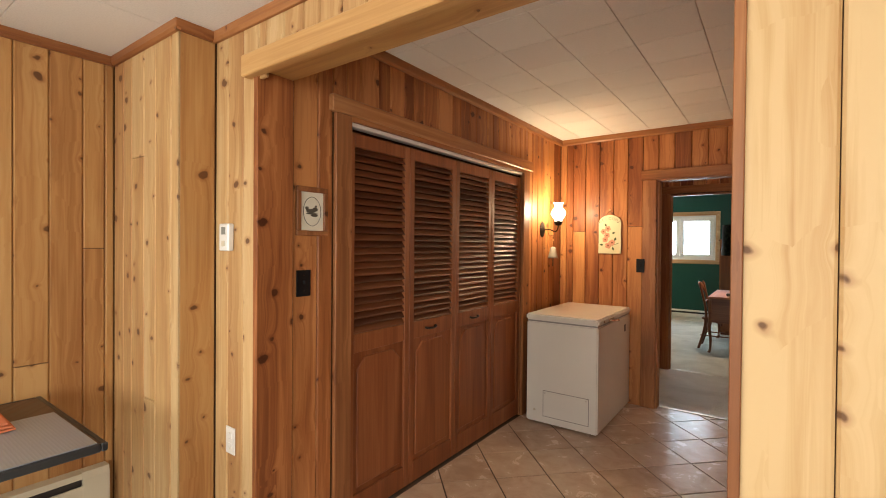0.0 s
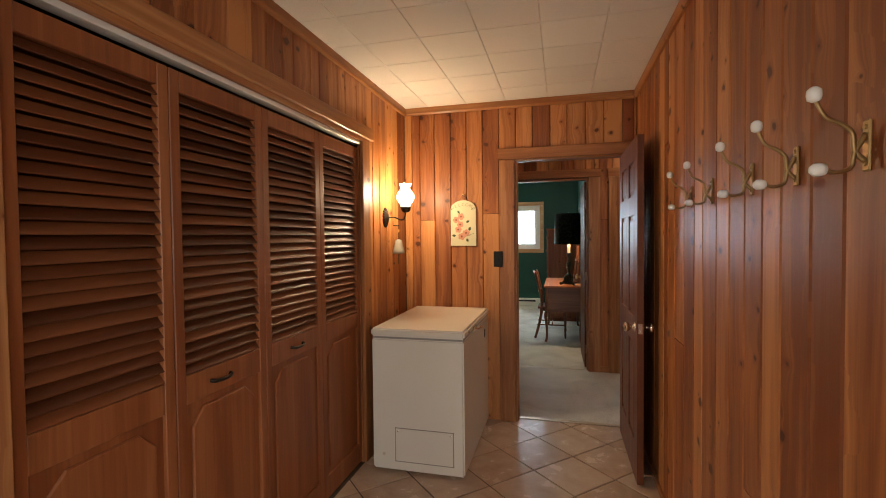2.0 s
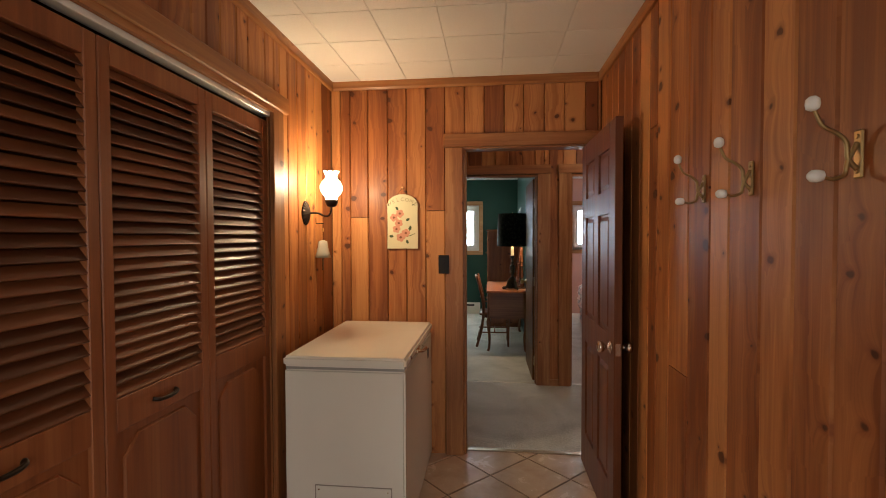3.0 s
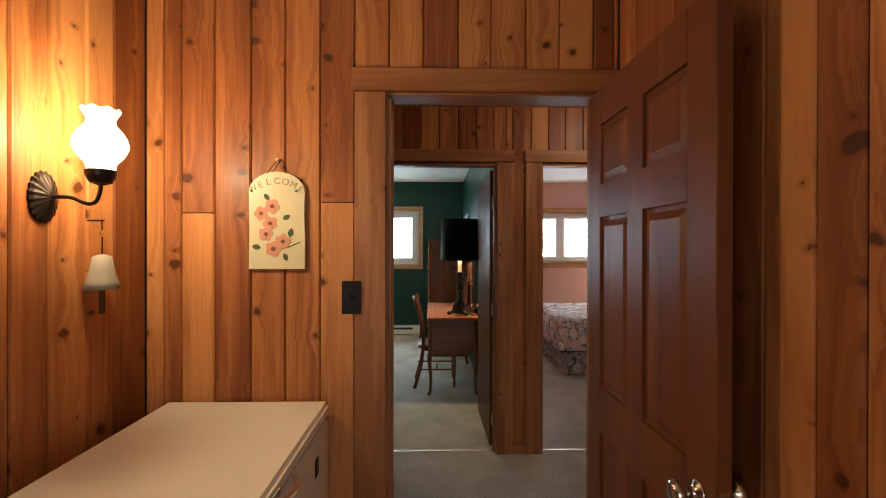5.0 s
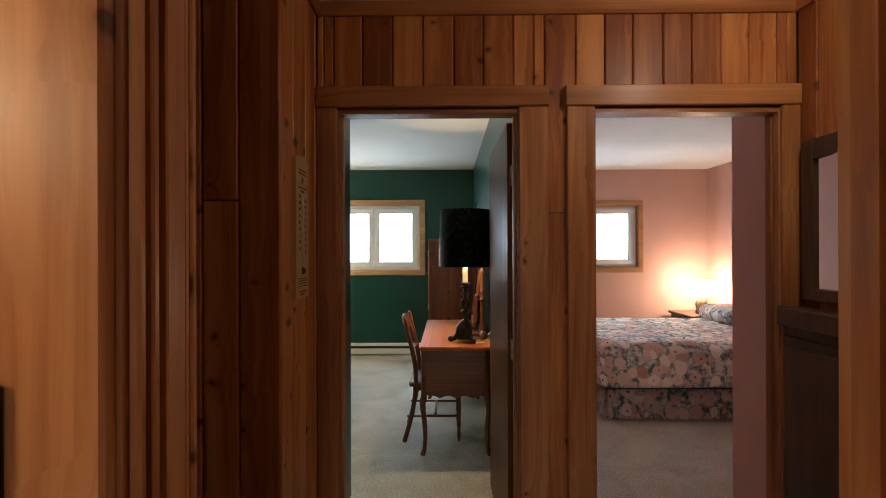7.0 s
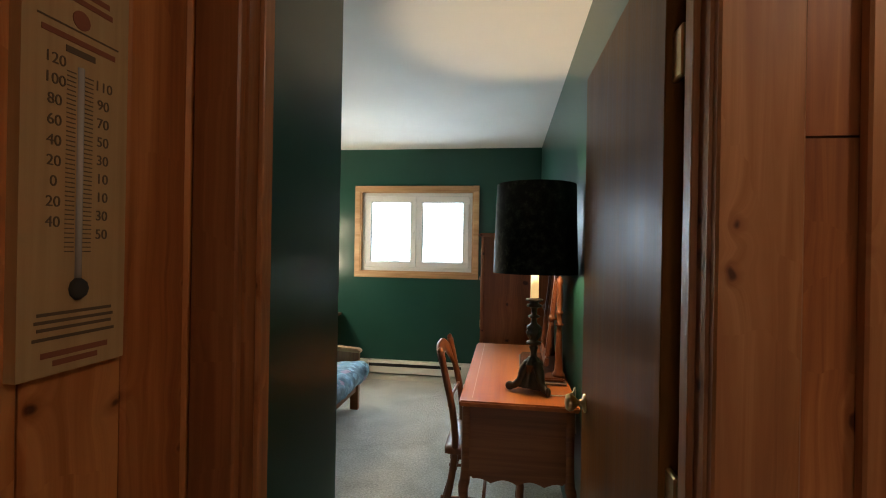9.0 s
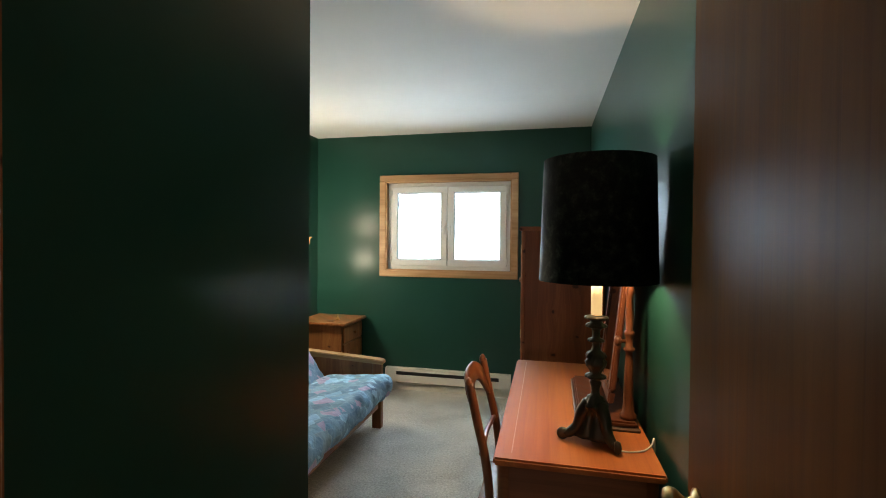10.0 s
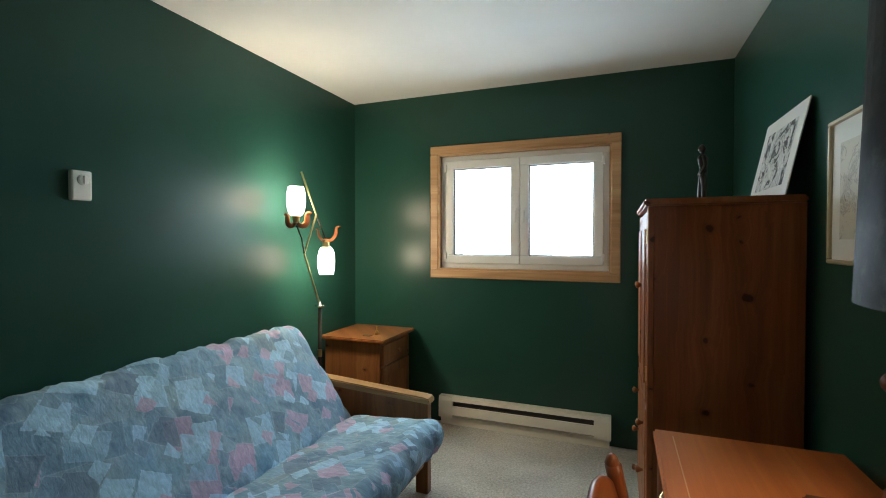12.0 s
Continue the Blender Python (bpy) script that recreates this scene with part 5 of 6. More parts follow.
panel_door()
stop = thing("door_stop", (0.255, 4.19, 0.05), "thin metal door stop with a white tip on the wall", "door stop")
part("rod", lathe([(0.010, 0.0), (0.010, -0.005), (0.004, -0.008), (0.004, -0.060)], 12, (0.247, 4.235, 0.062), "x"), CHROME, stop)
part("tip", lathe([(0.006, 0.0), (0.008, -0.004), (0.007, -0.012)], 12, (0.188, 4.235, 0.062), "x"), PORCELAIN, stop, "white rubber tip")

# ---- near room ----
def baseboard_heater(name, x0, x1, y_wall, label, h=0.165, axis="x", z0=0.03, sign=-1, material=None):
    """An electric baseboard heater: back, end caps, a slanted front with two slots."""
    material = material or ENAMEL
    ob = thing(name, ((x0 + x1) / 2, y_wall, 0) if axis == "x" else (y_wall, (x0 + x1) / 2, 0), label, "heater")

    def sweep(nm, outline, u0, u1, m, lab=""):
        o = [(y_wall + sign * d, z) for d, z in outline]
        part(nm, prism(bmesh.new(), o, axis, u0, u1), m, ob, lab)
    e = 0.11
    z1 = z0 + h
    sweep("back", [(0.0, z0), (0.008, z0), (0.008, z1), (0.0, z1)], x0, x1, material)
    sweep("top_lip", [(0.008, z1), (0.055, z1 - 0.004), (0.062, z1 - 0.03), (0.058, z1 - 0.03), (0.05, z1 - 0.008), (0.008, z1 - 0.006)], x0 + 0.003, x1 - 0.003, material)
    sweep("front_plate", [(0.058, z0 + 0.022), (0.066, z0 + 0.022), (0.064, z1 - 0.065), (0.056, z1 - 0.065)], x0 + 0.003, x1 - 0.003, material)
    for a, b in ((x0, x0 + e), (x1 - e, x1)):
        sweep("end_cap", [(0.002, z0), (0.066, z0), (0.068, z0 + 0.03), (0.066, z1 - 0.03), (0.058, z1 + 0.001), (0.002, z1 + 0.001)], a, b, material)
    sweep("heating_element", [(0.010, z0 + 0.04), (0.045, z0 + 0.04), (0.045, z1 - 0.03), (0.010, z1 - 0.03)], x0 + e, x1 - e, mat("dark_heater_fins", (0.06, 0.05, 0.045), 0.5, 0.6), "dark heating element")
    sweep("bottom_tray", [(0.008, 0.0), (0.04, 0.0), (0.04, z0 + 0.004), (0.008, z0 + 0.004)], x0 + 0.01, x1 - 0.01, material)
    return ob


baseboard_heater("baseboard_heater", -0.2, 1.46, -2.55, "cream metal baseboard heater on the pine wall", axis="y", sign=1, material=CREAM, h=0.20, z0=0.125)


def metal_table():
    m = mat("perforated_silver_mesh", (0.10, 0.11, 0.12), 0.35, 0.6)
    nt, nd, ln, b = tools(m)
    tc = nd("TexCoord").outputs["Object"]
    v = nd("TexVoronoi")
    v.inputs["Scale"].default_value, v.inputs["Randomness"].default_value = 95.0, 0.0
    ln(tc, v.inputs["Vector"])
    dots = ramp(nd, ln, v.outputs["Distance"], ((0.22, (0.10, 0.11, 0.12)), (0.40, (0.44, 0.51, 0.58))))
    ln(dots, b.inputs["Base Color"])
    bump(nd, ln, b, v.outputs["Distance"], 0.6, 0.003)
    ob = thing("side_table", (-2.08, 0.75, 0), "dark metal-edged side table by the pine wall", "table")
    x0, x1, y0, y1, z = -2.47, -1.665, 0.20, 1.19, 0.75
    rim = mat("dark_metal_rim", (0.07, 0.075, 0.08), 0.32, 0.8)
    part("tabletop", boxed(x0 + 0.02, x1 - 0.02, y0 + 0.02, y1 - 0.02, z - 0.02, z - 0.001), DARK_WOOD, ob)
    for q in ((x0, x1, y0, y0 + 0.02), (x0, x1, y1 - 0.02, y1), (x0, x0 + 0.02, y0 + 0.02, y1 - 0.02), (x1 - 0.02, x1, y0 + 0.02, y1 - 0.02)):
        part("rim", boxed(*q, z - 0.03, z, bevel=0.004), rim, ob)
    part("pedestal", lathe([(0.20, 0.0), (0.20, 0.015), (0.04, 0.03), (0.03, 0.06), (0.03, z - 0.05), (0.10, z - 0.02)], 24, (-2.12, 0.62, 0.0)), rim, ob)
    pm = part("placemat", boxed(-2.16, -1.675, 0.30, 1.16, z, z + 0.004, bevel=0.001), m)
    tagged(pm, "silver-grey woven mesh placemat on the side table", "placemat")
    z += 0.005
    cloth = thing("folded_napkin", (-2.18, 0.86, z), "folded terracotta cloth napkin on the side table", "napkin")
    for k in range(3):
        part("fold", cushion(-2.34 + 0.004 * k, -2.03 - 0.006 * k, 0.70, 1.02 - 0.01 * k, z + 0.0005 + 0.011 * k, z + 0.011 * (k + 1), 0.005, (6, 6, 2), 0.001, 12.0),
             plaster("terracotta_cloth", (0.62, 0.20, 0.09), 0.9, 0.2, 300, 0.4), cloth)


metal_table()


def thermostat(place, axis, sign, label, dial=True):
    x, y, z = place
    ob = thing("thermostat", place, label, "thermostat")

    def slab(u0, u1, d0, d1, z0, z1, bv=0.0):
        if axis == "y":
            return boxed(x + u0, x + u1, y + sign * d0, y + sign * d1, z + z0, z + z1, bevel=bv)
        return boxed(x + sign * d0, x + sign * d1, y + u0, y + u1, z + z0, z + z1, bevel=bv)
    part("case", slab(-0.038, 0.038, 0.0, 0.028, -0.060, 0.060, 0.005), PORCELAIN, ob)
    if dial:
        part("dial", lathe([(0.021, 0.0), (0.021, sign * 0.008), (0.016, sign * 0.013)], 24, (x + sign * 0.027, y, z + 0.022), "x"), PORCELAIN, ob)
        part("grip", slab(-0.003, 0.003, 0.036, 0.046, 0.005, 0.039, 0.001), PORCELAIN, ob)
    else:
        part("display", slab(-0.016, 0.016, 0.027, 0.0295, 0.012, 0.045), mat("grey_display", (0.22, 0.23, 0.20), 0.3), ob)
        part("button", slab(-0.012, 0.012, 0.027, 0.032, -0.04, -0.015, 0.002), CREAM, ob)
    return ob


thermostat((-1.72, 1.66, 1.478), "y", -1, "white wall thermostat on the pale pine wall", False)
thermostat((-2.67, 8.577, 1.628), "x", 1, "white dial thermostat on the green wall")


# ---- corridor ----
def wall_thermometer():
    x, y0, y1, z0, z1 = -0.86, 6.190, 6.334, 1.283, 1.81
    yc = (y0 + y1) / 2
    ob = thing("wall_thermometer", (x, yc, z0), "wooden wall thermometer board with worn printed scales", "thermometer")
    out = [(y0, z0), (y1, z0), (y1, z1 - 0.02)] + [(yc + (y1 - yc) * math.cos(a), z1 - 0.02 + 0.022 * math.sin(a)) for a in [math.pi * k / 8 for k in range(1, 8)]] + [(y0, z1 - 0.02)]
    part("board_back", prism(bmesh.new(), out, "x", x, x + 0.016), wood("pale_board_wood", (0.36, 0.23, 0.10), (0.45, 0.31, 0.15), (0.52, 0.38, 0.20), 0.5, 0.0, vary=0.0), ob)
    f = x + 0.0168
    glassy = mat("thermometer_glass", (0.45, 0.45, 0.42), 0.1)
    smooth(part("glass_tube", tube([(f, yc, z0 + 0.105), (f, yc, 1.662)], 0.004, 8), glassy, ob))
    smooth(part("bulb", lathe([(0.003, -0.014), (0.010, -0.008), (0.012, 0.0), (0.010, 0.008), (0.003, 0.014)], 12, (f, yc, 1.384)), INK, ob))
    red = mat("faded_red_print", (0.24, 0.085, 0.045), 0.8)
    prints = mat("brown_print", (0.12, 0.085, 0.05), 0.8)
    turn = Matrix(((0, 0, 1, 0), (1, 0, 0, 0), (0, 1, 0, 0), (0, 0, 0, 1)))
    for i in range(9):
        for sy, dz, value in ((-0.033, 0.0, abs(20 * i - 40)), (0.033, -0.013, abs(20 * i - 50))):
            g = letters(str(value), 0.0185)
            bmesh.ops.transform(g, matrix=Matrix.Translation((f - 0.0006, yc + sy, 1.466 + i * 0.0244 + dz)) @ turn, verts=g.verts)
            part("scale_figure", g, prints, ob)
    ticks = bmesh.new()
    for i in range(40):
        z = 1.430 + i * 0.0057
        box(ticks, f - 0.001, f - 0.0002, yc - 0.018, yc - 0.006, z, z + 0.0014)
        box(ticks, f - 0.001, f - 0.0002, yc + 0.006, yc + 0.018, z, z + 0.0014)
    tagged(part("printed_scale", ticks, prints, ob), kind="stuff")
    for zz, wd, hh in ((1.706, 0.055, 0.002), (1.676, 0.02, 0.008), (1.354, 0.05, 0.004), (1.345, 0.053, 0.004), (1.336, 0.05, 0.004), (1.325, 0.055, 0.004)):
        part("print_line", boxed(f - 0.001, f, yc - wd, yc + wd, zz, zz + hh), prints, ob)
    for zz, wd in ((1.304, 0.045), (1.293, 0.030), (1.690, 0.05), (1.742, 0.045), (1.755, 0.04)):
        part("red_print_line", boxed(f - 0.001, f, yc - wd, yc + wd, zz, zz + 0.007), red, ob)
    part("emblem", lathe([(0.012, 0.0), (0.012, 0.0012)], 16, (f - 0.001, yc, 1.722), "x"), red, ob)
    return ob


wall_thermometer()


def wall_mirror_shelf():
    x = 1.19
    y0, y1, z0, z1 = 5.80, 6.46, 1.25, 1.90
    ob = thing("hall_mirror", (x, 6.13, z0), "dark wooden framed wall mirror", "mirror")
    for q in ((y0, y0 + 0.06, z0, z1), (y1 - 0.06, y1, z0, z1), (y0 + 0.06, y1 - 0.06, z0, z0 + 0.05)):
        part("frame_side", boxed(x - 0.028, x, *q, bevel=0.005), DARK_WOOD, ob)
    top = [(y0 + 0.06, z1)] + [(y1 - 0.06, z1)] + [(y1 - 0.06 - k * (y1 - y0 - 0.12) / 10, z1 - 0.06 - 0.02 * math.cos(2 * math.pi * k / 10)) for k in range(11)]
    part("arched_top", prism(bmesh.new(), top, "x", x - 0.027, x), DARK_WOOD, ob)
    part("mirror_glass", boxed(x - 0.012, x - 0.004, y0 + 0.05, y1 - 0.05, z0 + 0.04, z1 - 0.03), MIRROR, ob, "dark reflecting mirror glass")
    sh = thing("hall_console", (x, 6.13, 0), "dark wooden console cabinet under the mirror", "cabinet")
    part("body", boxed(x - 0.075, x - 0.002, 5.72, 6.505, 0.0, 1.10, bevel=0.004), DARK_WOOD, sh)
    part("top", boxed(x - 0.10, x - 0.002, 5.70, 6.507, 1.14, 1.22, bevel=0.008), DARK_WOOD, sh)
    part("neck", boxed(x - 0.07, x - 0.004, 5.74, 6.50, 1.10, 1.14), DARK_WOOD, sh)
    for a, b in ((5.75, 6.10), (6.12, 6.48)):
        d = part("door", boxed(x - 0.085, x - 0.075, a, b, 0.06, 1.06, bevel=0.004), DARK_WOOD, sh)
        part("knob", lathe([(0.005, 0), (0.012, -0.012), (0.010, -0.02)], 12, (x - 0.085, b - 0.03 if a < 6 else a + 0.03, 0.6), "x"), BRASS, d)
    return ob


wall_mirror_shelf()
# invented fixture around the corridor fill, kept out of view
dome = thing("ceiling_light", (0.82, 5.68, 2.52), "added flush opal glass fixture, out of view, for the corridor fill light", "ceiling lamp")
part("base_ring", lathe([(0.09, 0.0), (0.09, -0.02), (0.08, -0.022)][::-1], 28, (0.82, 5.68, 2.52)), BRASS, dome)
bowl = smooth(part("glass_bowl", lathe([(0.082, -0.02), (0.085, -0.05), (0.06, -0.085), (0.01, -0.10)][::-1], 28, (0.82, 5.68, 2.52)), OPAL, dome, "glowing opal glass bowl"))
bowl.visible_shadow = False


# ---- green room ----
def slab_door():
    ob = thing("door_2", (0.012, 6.622, 0.012), "flush dark brown veneer door, standing open", "door")
    ob["kind"] = "structure"
    ob.rotation_euler = (0, 0, radians(0.9))
    part_at("slab", boxed(-0.042, -0.006, 0.0, 0.752, 0, 2.02, bevel=0.002), SLAB_WOOD, ob)
    for sx, x0 in ((-1, -0.042), (1, -0.006)):
        bm = lathe([(r, sx * hh) for r, hh in (knob_profile(0) if sx < 0 else [(0.028, 0), (0.028, 0.006), (0.012, 0.012)])], 20, (x0, 0.69, 0.93), "x")
        smooth(part_at("door_knob", bm, BRASS, ob, "polished brass door knob"))
    part_at("latch_plate", boxed(-0.034, -0.014, 0.751, 0.754, 0.90, 0.96), BRASS, ob)
    for hz in (0.2, 1.0, 1.78):
        part_at("hinge", boxed(-0.030, -0.018, -0.042, 0.002, hz - 0.045, hz + 0.045, bevel=0.003), BRASS, ob)
    return ob


slab_door()


def desk():
    x0, x1, y0, y1, zt = -0.505, 0.02, 7.775, 9.06, 0.77
    ob = thing("writing_desk", ((x0 + x1) / 2, (y0 + y1) / 2, 0), "cherry wood writing desk with curved legs", "desk")
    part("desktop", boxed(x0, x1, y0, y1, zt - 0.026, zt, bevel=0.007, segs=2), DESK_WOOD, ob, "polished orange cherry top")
    part("inlay_line", boxed(x0 + 0.055, x0 + 0.058, y0 + 0.05, y1 - 0.05, zt - 0.001, zt + 0.0006), mat("pale_inlay", (0.60, 0.32, 0.15), 0.35), ob)
    # apron panels with a scalloped lower edge
    n = 48
    for (a, b, axis, c0, c1) in ((x0 + 0.03, x1 - 0.03, "y", y0 + 0.02, y0 + 0.036), (x0 + 0.03, x1 - 0.03, "y", y1 - 0.036, y1 - 0.02)):
        low = [(a + (b - a) * k / n, 0.405 + 0.018 * abs(math.sin(math.pi * 4 * k / n)) + 0.012 * (abs(k - n / 2) > n * 0.42)) for k in range(n + 1)]
        part("end_panel", prism(bmesh.new(), low + [(b, zt - 0.026), (a, zt - 0.026)], axis, c0, c1), DESK_SHADED, ob)
    part("back_panel", boxed(x1 - 0.05, x1 - 0.034, y0 + 0.036, y1 - 0.036, 0.42, zt - 0.026), DESK_SHADED, ob)
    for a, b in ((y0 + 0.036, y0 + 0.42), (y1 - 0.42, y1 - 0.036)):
        part("pedestal", boxed(x0 + 0.045, x1 - 0.06, a, b, 0.43, zt - 0.027), DESK_SHADED, ob)
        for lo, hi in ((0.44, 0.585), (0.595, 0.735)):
            d = part("drawer", boxed(x0 + 0.026, x0 + 0.045, a + 0.012, b - 0.012, lo, hi, bevel=0.004), DESK_SHADED, ob)
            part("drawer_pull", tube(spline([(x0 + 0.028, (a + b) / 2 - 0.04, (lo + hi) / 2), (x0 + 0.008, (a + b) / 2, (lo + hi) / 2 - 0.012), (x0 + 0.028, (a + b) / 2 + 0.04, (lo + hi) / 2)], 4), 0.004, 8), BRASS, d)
    part("centre_drawer", boxed(x0 + 0.03, x1 - 0.06, y0 + 0.43, y1 - 0.43, 0.62, zt - 0.027, bevel=0.003), DESK_SHADED, ob)
    for lx, sx in ((x0 + 0.035, -1), (x1 - 0.04, 1)):
        for ly, sy in ((y0 + 0.035, -1), (y1 - 0.035, 1)):
            pts = spline([(lx, ly, zt - 0.03), (lx + sx * 0.002, ly, 0.44), (lx + sx * 0.012, ly + sy * 0.008, 0.36), (lx - sx * 0.004, ly - sy * 0.002, 0.18), (lx, ly, 0.05), (lx + sx * 0.016, ly + sy * 0.010, 0.0)], 5)
            rr = [0.022, 0.022, 0.022, 0.022, 0.022, 0.023, 0.023, 0.024, 0.024, 0.023, 0.022, 0.021, 0.020, 0.019, 0.018, 0.017, 0.016, 0.015, 0.015, 0.015, 0.015, 0.016, 0.017, 0.018, 0.018, 0.018]
            smooth(part("leg", tube(pts, (rr + [0.018] * 30)[:len(pts)], 10), DESK_SHADED, ob))
    return ob


desk()


def desk_chair():
    ob = thing("desk_chair", (-0.45, 8.22, 0), "curved-back cherry wood chair pulled up to the desk", "chair")
    ya, yb = 8.03, 8.41
    for y in (ya, yb):
        pts = spline([(-0.635, y, 0.0), (-0.575, y, 0.22), (-0.545, y, 0.44), (-0.558, y, 0.62), (-0.598, y, 0.80), (-0.625, y, 0.925)], 5)
        smooth(part("back_post", tube(pts, 0.016, 10, flat=1.25), CHAIR_WOOD, ob))
        smooth(part("post_tip", lathe([(0.010, 0.0), (0.016, 0.008), (0.012, 0.022), (0.004, 0.03)], 12, (-0.627, y, 0.918)), CHAIR_WOOD, ob))
    # arched crest rail and cross rail
    crest = bmesh.new()
    rings = []
    n = 18
    for i in range(n + 1):
        u = -1 + 2 * i / n
        y = (ya + yb) / 2 + u * ((yb - ya) / 2 - 0.004)
        top = 0.945 - 0.055 * abs(u) ** 3
        bot = 0.880 - 0.125 * abs(u) ** 2.6
        lean = [(-0.590 - 0.30 * (h - 0.76) - 0.012 * (1 - u * u), h) for h in (bot, top)]
        (xb, zb), (xt, zt) = lean
        zm = zt - 0.007
        rings.append([crest.verts.new(p) for p in ((xb - 0.010, y, zb), (xt - 0.010, y, zm), (xt - 0.004, y, zt), (xt + 0.004, y, zt), (xt + 0.010, y, zm), (xb + 0.010, y, zb))])
    for a, b in zip(rings, rings[1:]):
        for k in range(6):
            crest.faces.new((a[k], a[(k + 1) % 6], b[(k + 1) % 6], b[k]))
    crest.faces.new(rings[0][::-1])
    crest.faces.new(rings[-1])
    bmesh.ops.recalc_face_normals(crest, faces=crest.faces[:])
    smooth(part("top_rail", crest, CHAIR_WOOD, ob, "wide arched crest rail"))
    low = spline([(-0.572, ya, 0.665), (-0.587, (ya + yb) / 2, 0.655), (-0.572, yb, 0.665)], 6)
    smooth(part("cross_rail", tube(low, 0.017, 10, flat=0.6), CHAIR_WOOD, ob))
    seat = cushion(-0.60, -0.18, ya - 0.02, yb + 0.02, 0.415, 0.455, 0.018, (8, 8, 3), 0.002)
    smooth(part("seat", seat, CHAIR_WOOD, ob))
    part("seat_rail", boxed(-0.57, -0.20, ya + 0.01, yb - 0.01, 0.385, 0.42, bevel=0.003), CHAIR_WOOD, ob)
    for y in (ya + 0.015, yb - 0.015):
        prof = [(0.017, 0.40), (0.018, 0.33), (0.013, 0.31), (0.019, 0.28), (0.014, 0.16), (0.018, 0.12), (0.011, 0.10), (0.015, 0.05), (0.010, 0.0)]
        smooth(part("front_leg", lathe(prof[::-1], 14, (-0.22, y, 0.0)), CHAIR_WOOD, ob))
        smooth(part("stretcher", tube([(-0.615, y, 0.19), (-0.22, y, 0.19)], 0.009, 8), CHAIR_WOOD, ob))
    smooth(part("stretcher", tube([(-0.40, ya + 0.015, 0.19), (-0.40, yb - 0.015, 0.19)], 0.009, 8), CHAIR_WOOD, ob))
    return ob


desk_chair()


def table_lamp():
    x, y, z = -0.17, 7.985, 0.77
    ob = thing("table_lamp", (x, y, z), "ornate dark metal table lamp with a black drum shade", "table lamp")
    old = mat("blackened_bronze", (0.07, 0.055, 0.038), 0.36, 0.85)
    for k in range(3):
        a = radians(185 + 120 * k)
        ca, sa = math.cos(a), math.sin(a)
        pts = spline([(x + 0.02 * ca, y + 0.02 * sa, z + 0.135), (x + 0.045 * ca, y + 0.045 * sa, z + 0.10), (x + 0.058 * ca, y + 0.058 * sa, z + 0.055), (x + 0.085 * ca, y + 0.085 * sa, z + 0.028), (x + 0.105 * ca, y + 0.105 * sa, z + 0.022)], 5)
        smooth(part("leg", tube(pts, [0.026 - 0.012 * i / len(pts) for i in range(len(pts))], 10), old, ob))
        smooth(part("scroll_foot", lathe([(0.006, -0.012), (0.018, -0.009), (0.022, 0.0), (0.018, 0.009), (0.006, 0.012)], 14, (x + 0.11 * ca, y + 0.11 * sa, z + 0.0225), "x" if abs(sa) > abs(ca) else "y"), old, ob))
    # turned stem: three-sided foot, two collars, a cast leaf knop, drip pan
    prof = [(0.066, 0.022), (0.064, 0.034), (0.055, 0.046), (0.056, 0.056), (0.047, 0.070), (0.041, 0.092), (0.039, 0.118), (0.044, 0.126), (0.045, 0.134), (0.038, 0.139), (0.036, 0.147), (0.028, 0.152), (0.027, 0.160), (0.017, 0.165),
            (0.014, 0.178), (0.016, 0.192), (0.021, 0.210), (0.016, 0.218), (0.034, 0.226), (0.037, 0.231), (0.033, 0.236), (0.018, 0.241), (0.021, 0.252), (0.033, 0.268), (0.037, 0.284), (0.028, 0.292),
            (0.034, 0.300), (0.030, 0.312), (0.017, 0.322), (0.013, 0.336), (0.014, 0.348), (0.027, 0.353), (0.029, 0.357), (0.026, 0.361), (0.013, 0.366), (0.014, 0.392), (0.021, 0.400), (0.034, 0.404),
            (0.037, 0.409), (0.033, 0.414), (0.020, 0.420), (0.022, 0.427), (0.039, 0.433), (0.041, 0.437), (0.036, 0.441), (0.020, 0.446)]
    bm = lathe(prof, 40, (x, y, z))
    for v in bm.verts:
        d = Vector((v.co.x - x, v.co.y - y))
        h = v.co.z - z
        a = math.atan2(d.y, d.x)
        k = 1.0
        if 0.25 < h < 0.315:
            k += 0.16 * math.sin(7 * a + 90 * h) * math.sin(150 * h + 1.0)
        elif d.length > 0.026:
            k += 0.05 * math.sin(10 * a)
        if h < 0.12:
            k += 0.16 * math.cos(3 * (a - radians(185)))
        v.co.x, v.co.y = x + d.x * k, y + d.y * k
    smooth(part("stem", bm, old, ob))
    smooth(part("candle_sleeve", lathe([(0.019, 0.0), (0.019, 0.15)], 20, (x, y, z + 0.44)), CANDLE, ob, "glowing cream candle sleeve"))
    m = mat("black_parchment", (0.006, 0.006, 0.006), 0.55, spec=0.07)
    nt, nd, ln, b = tools(m)
    pos = nd("NewGeometry").outputs["Position"]
    ln(ramp(nd, ln, noise_tex(nd, ln, pos, 30.0, 5.0, 0.7), ((0.45, (0.004, 0.0045, 0.004)), (0.56, (0.012, 0.014, 0.010)), (0.7, (0.035, 0.037, 0.028)))), b.inputs["Base Color"])
    shade = lathe([(0.199, -0.006), (0.186, 0.415), (0.183, 0.415), (0.196, -0.006)], 56, (x, y, z + 0.57))
    for f in [f for f in shade.faces if len(f.verts) > 4]:
        shade.faces.remove(f)
    smooth(part("shade", shade, m, ob, "black parchment drum shade"))
    spider = bmesh.new()
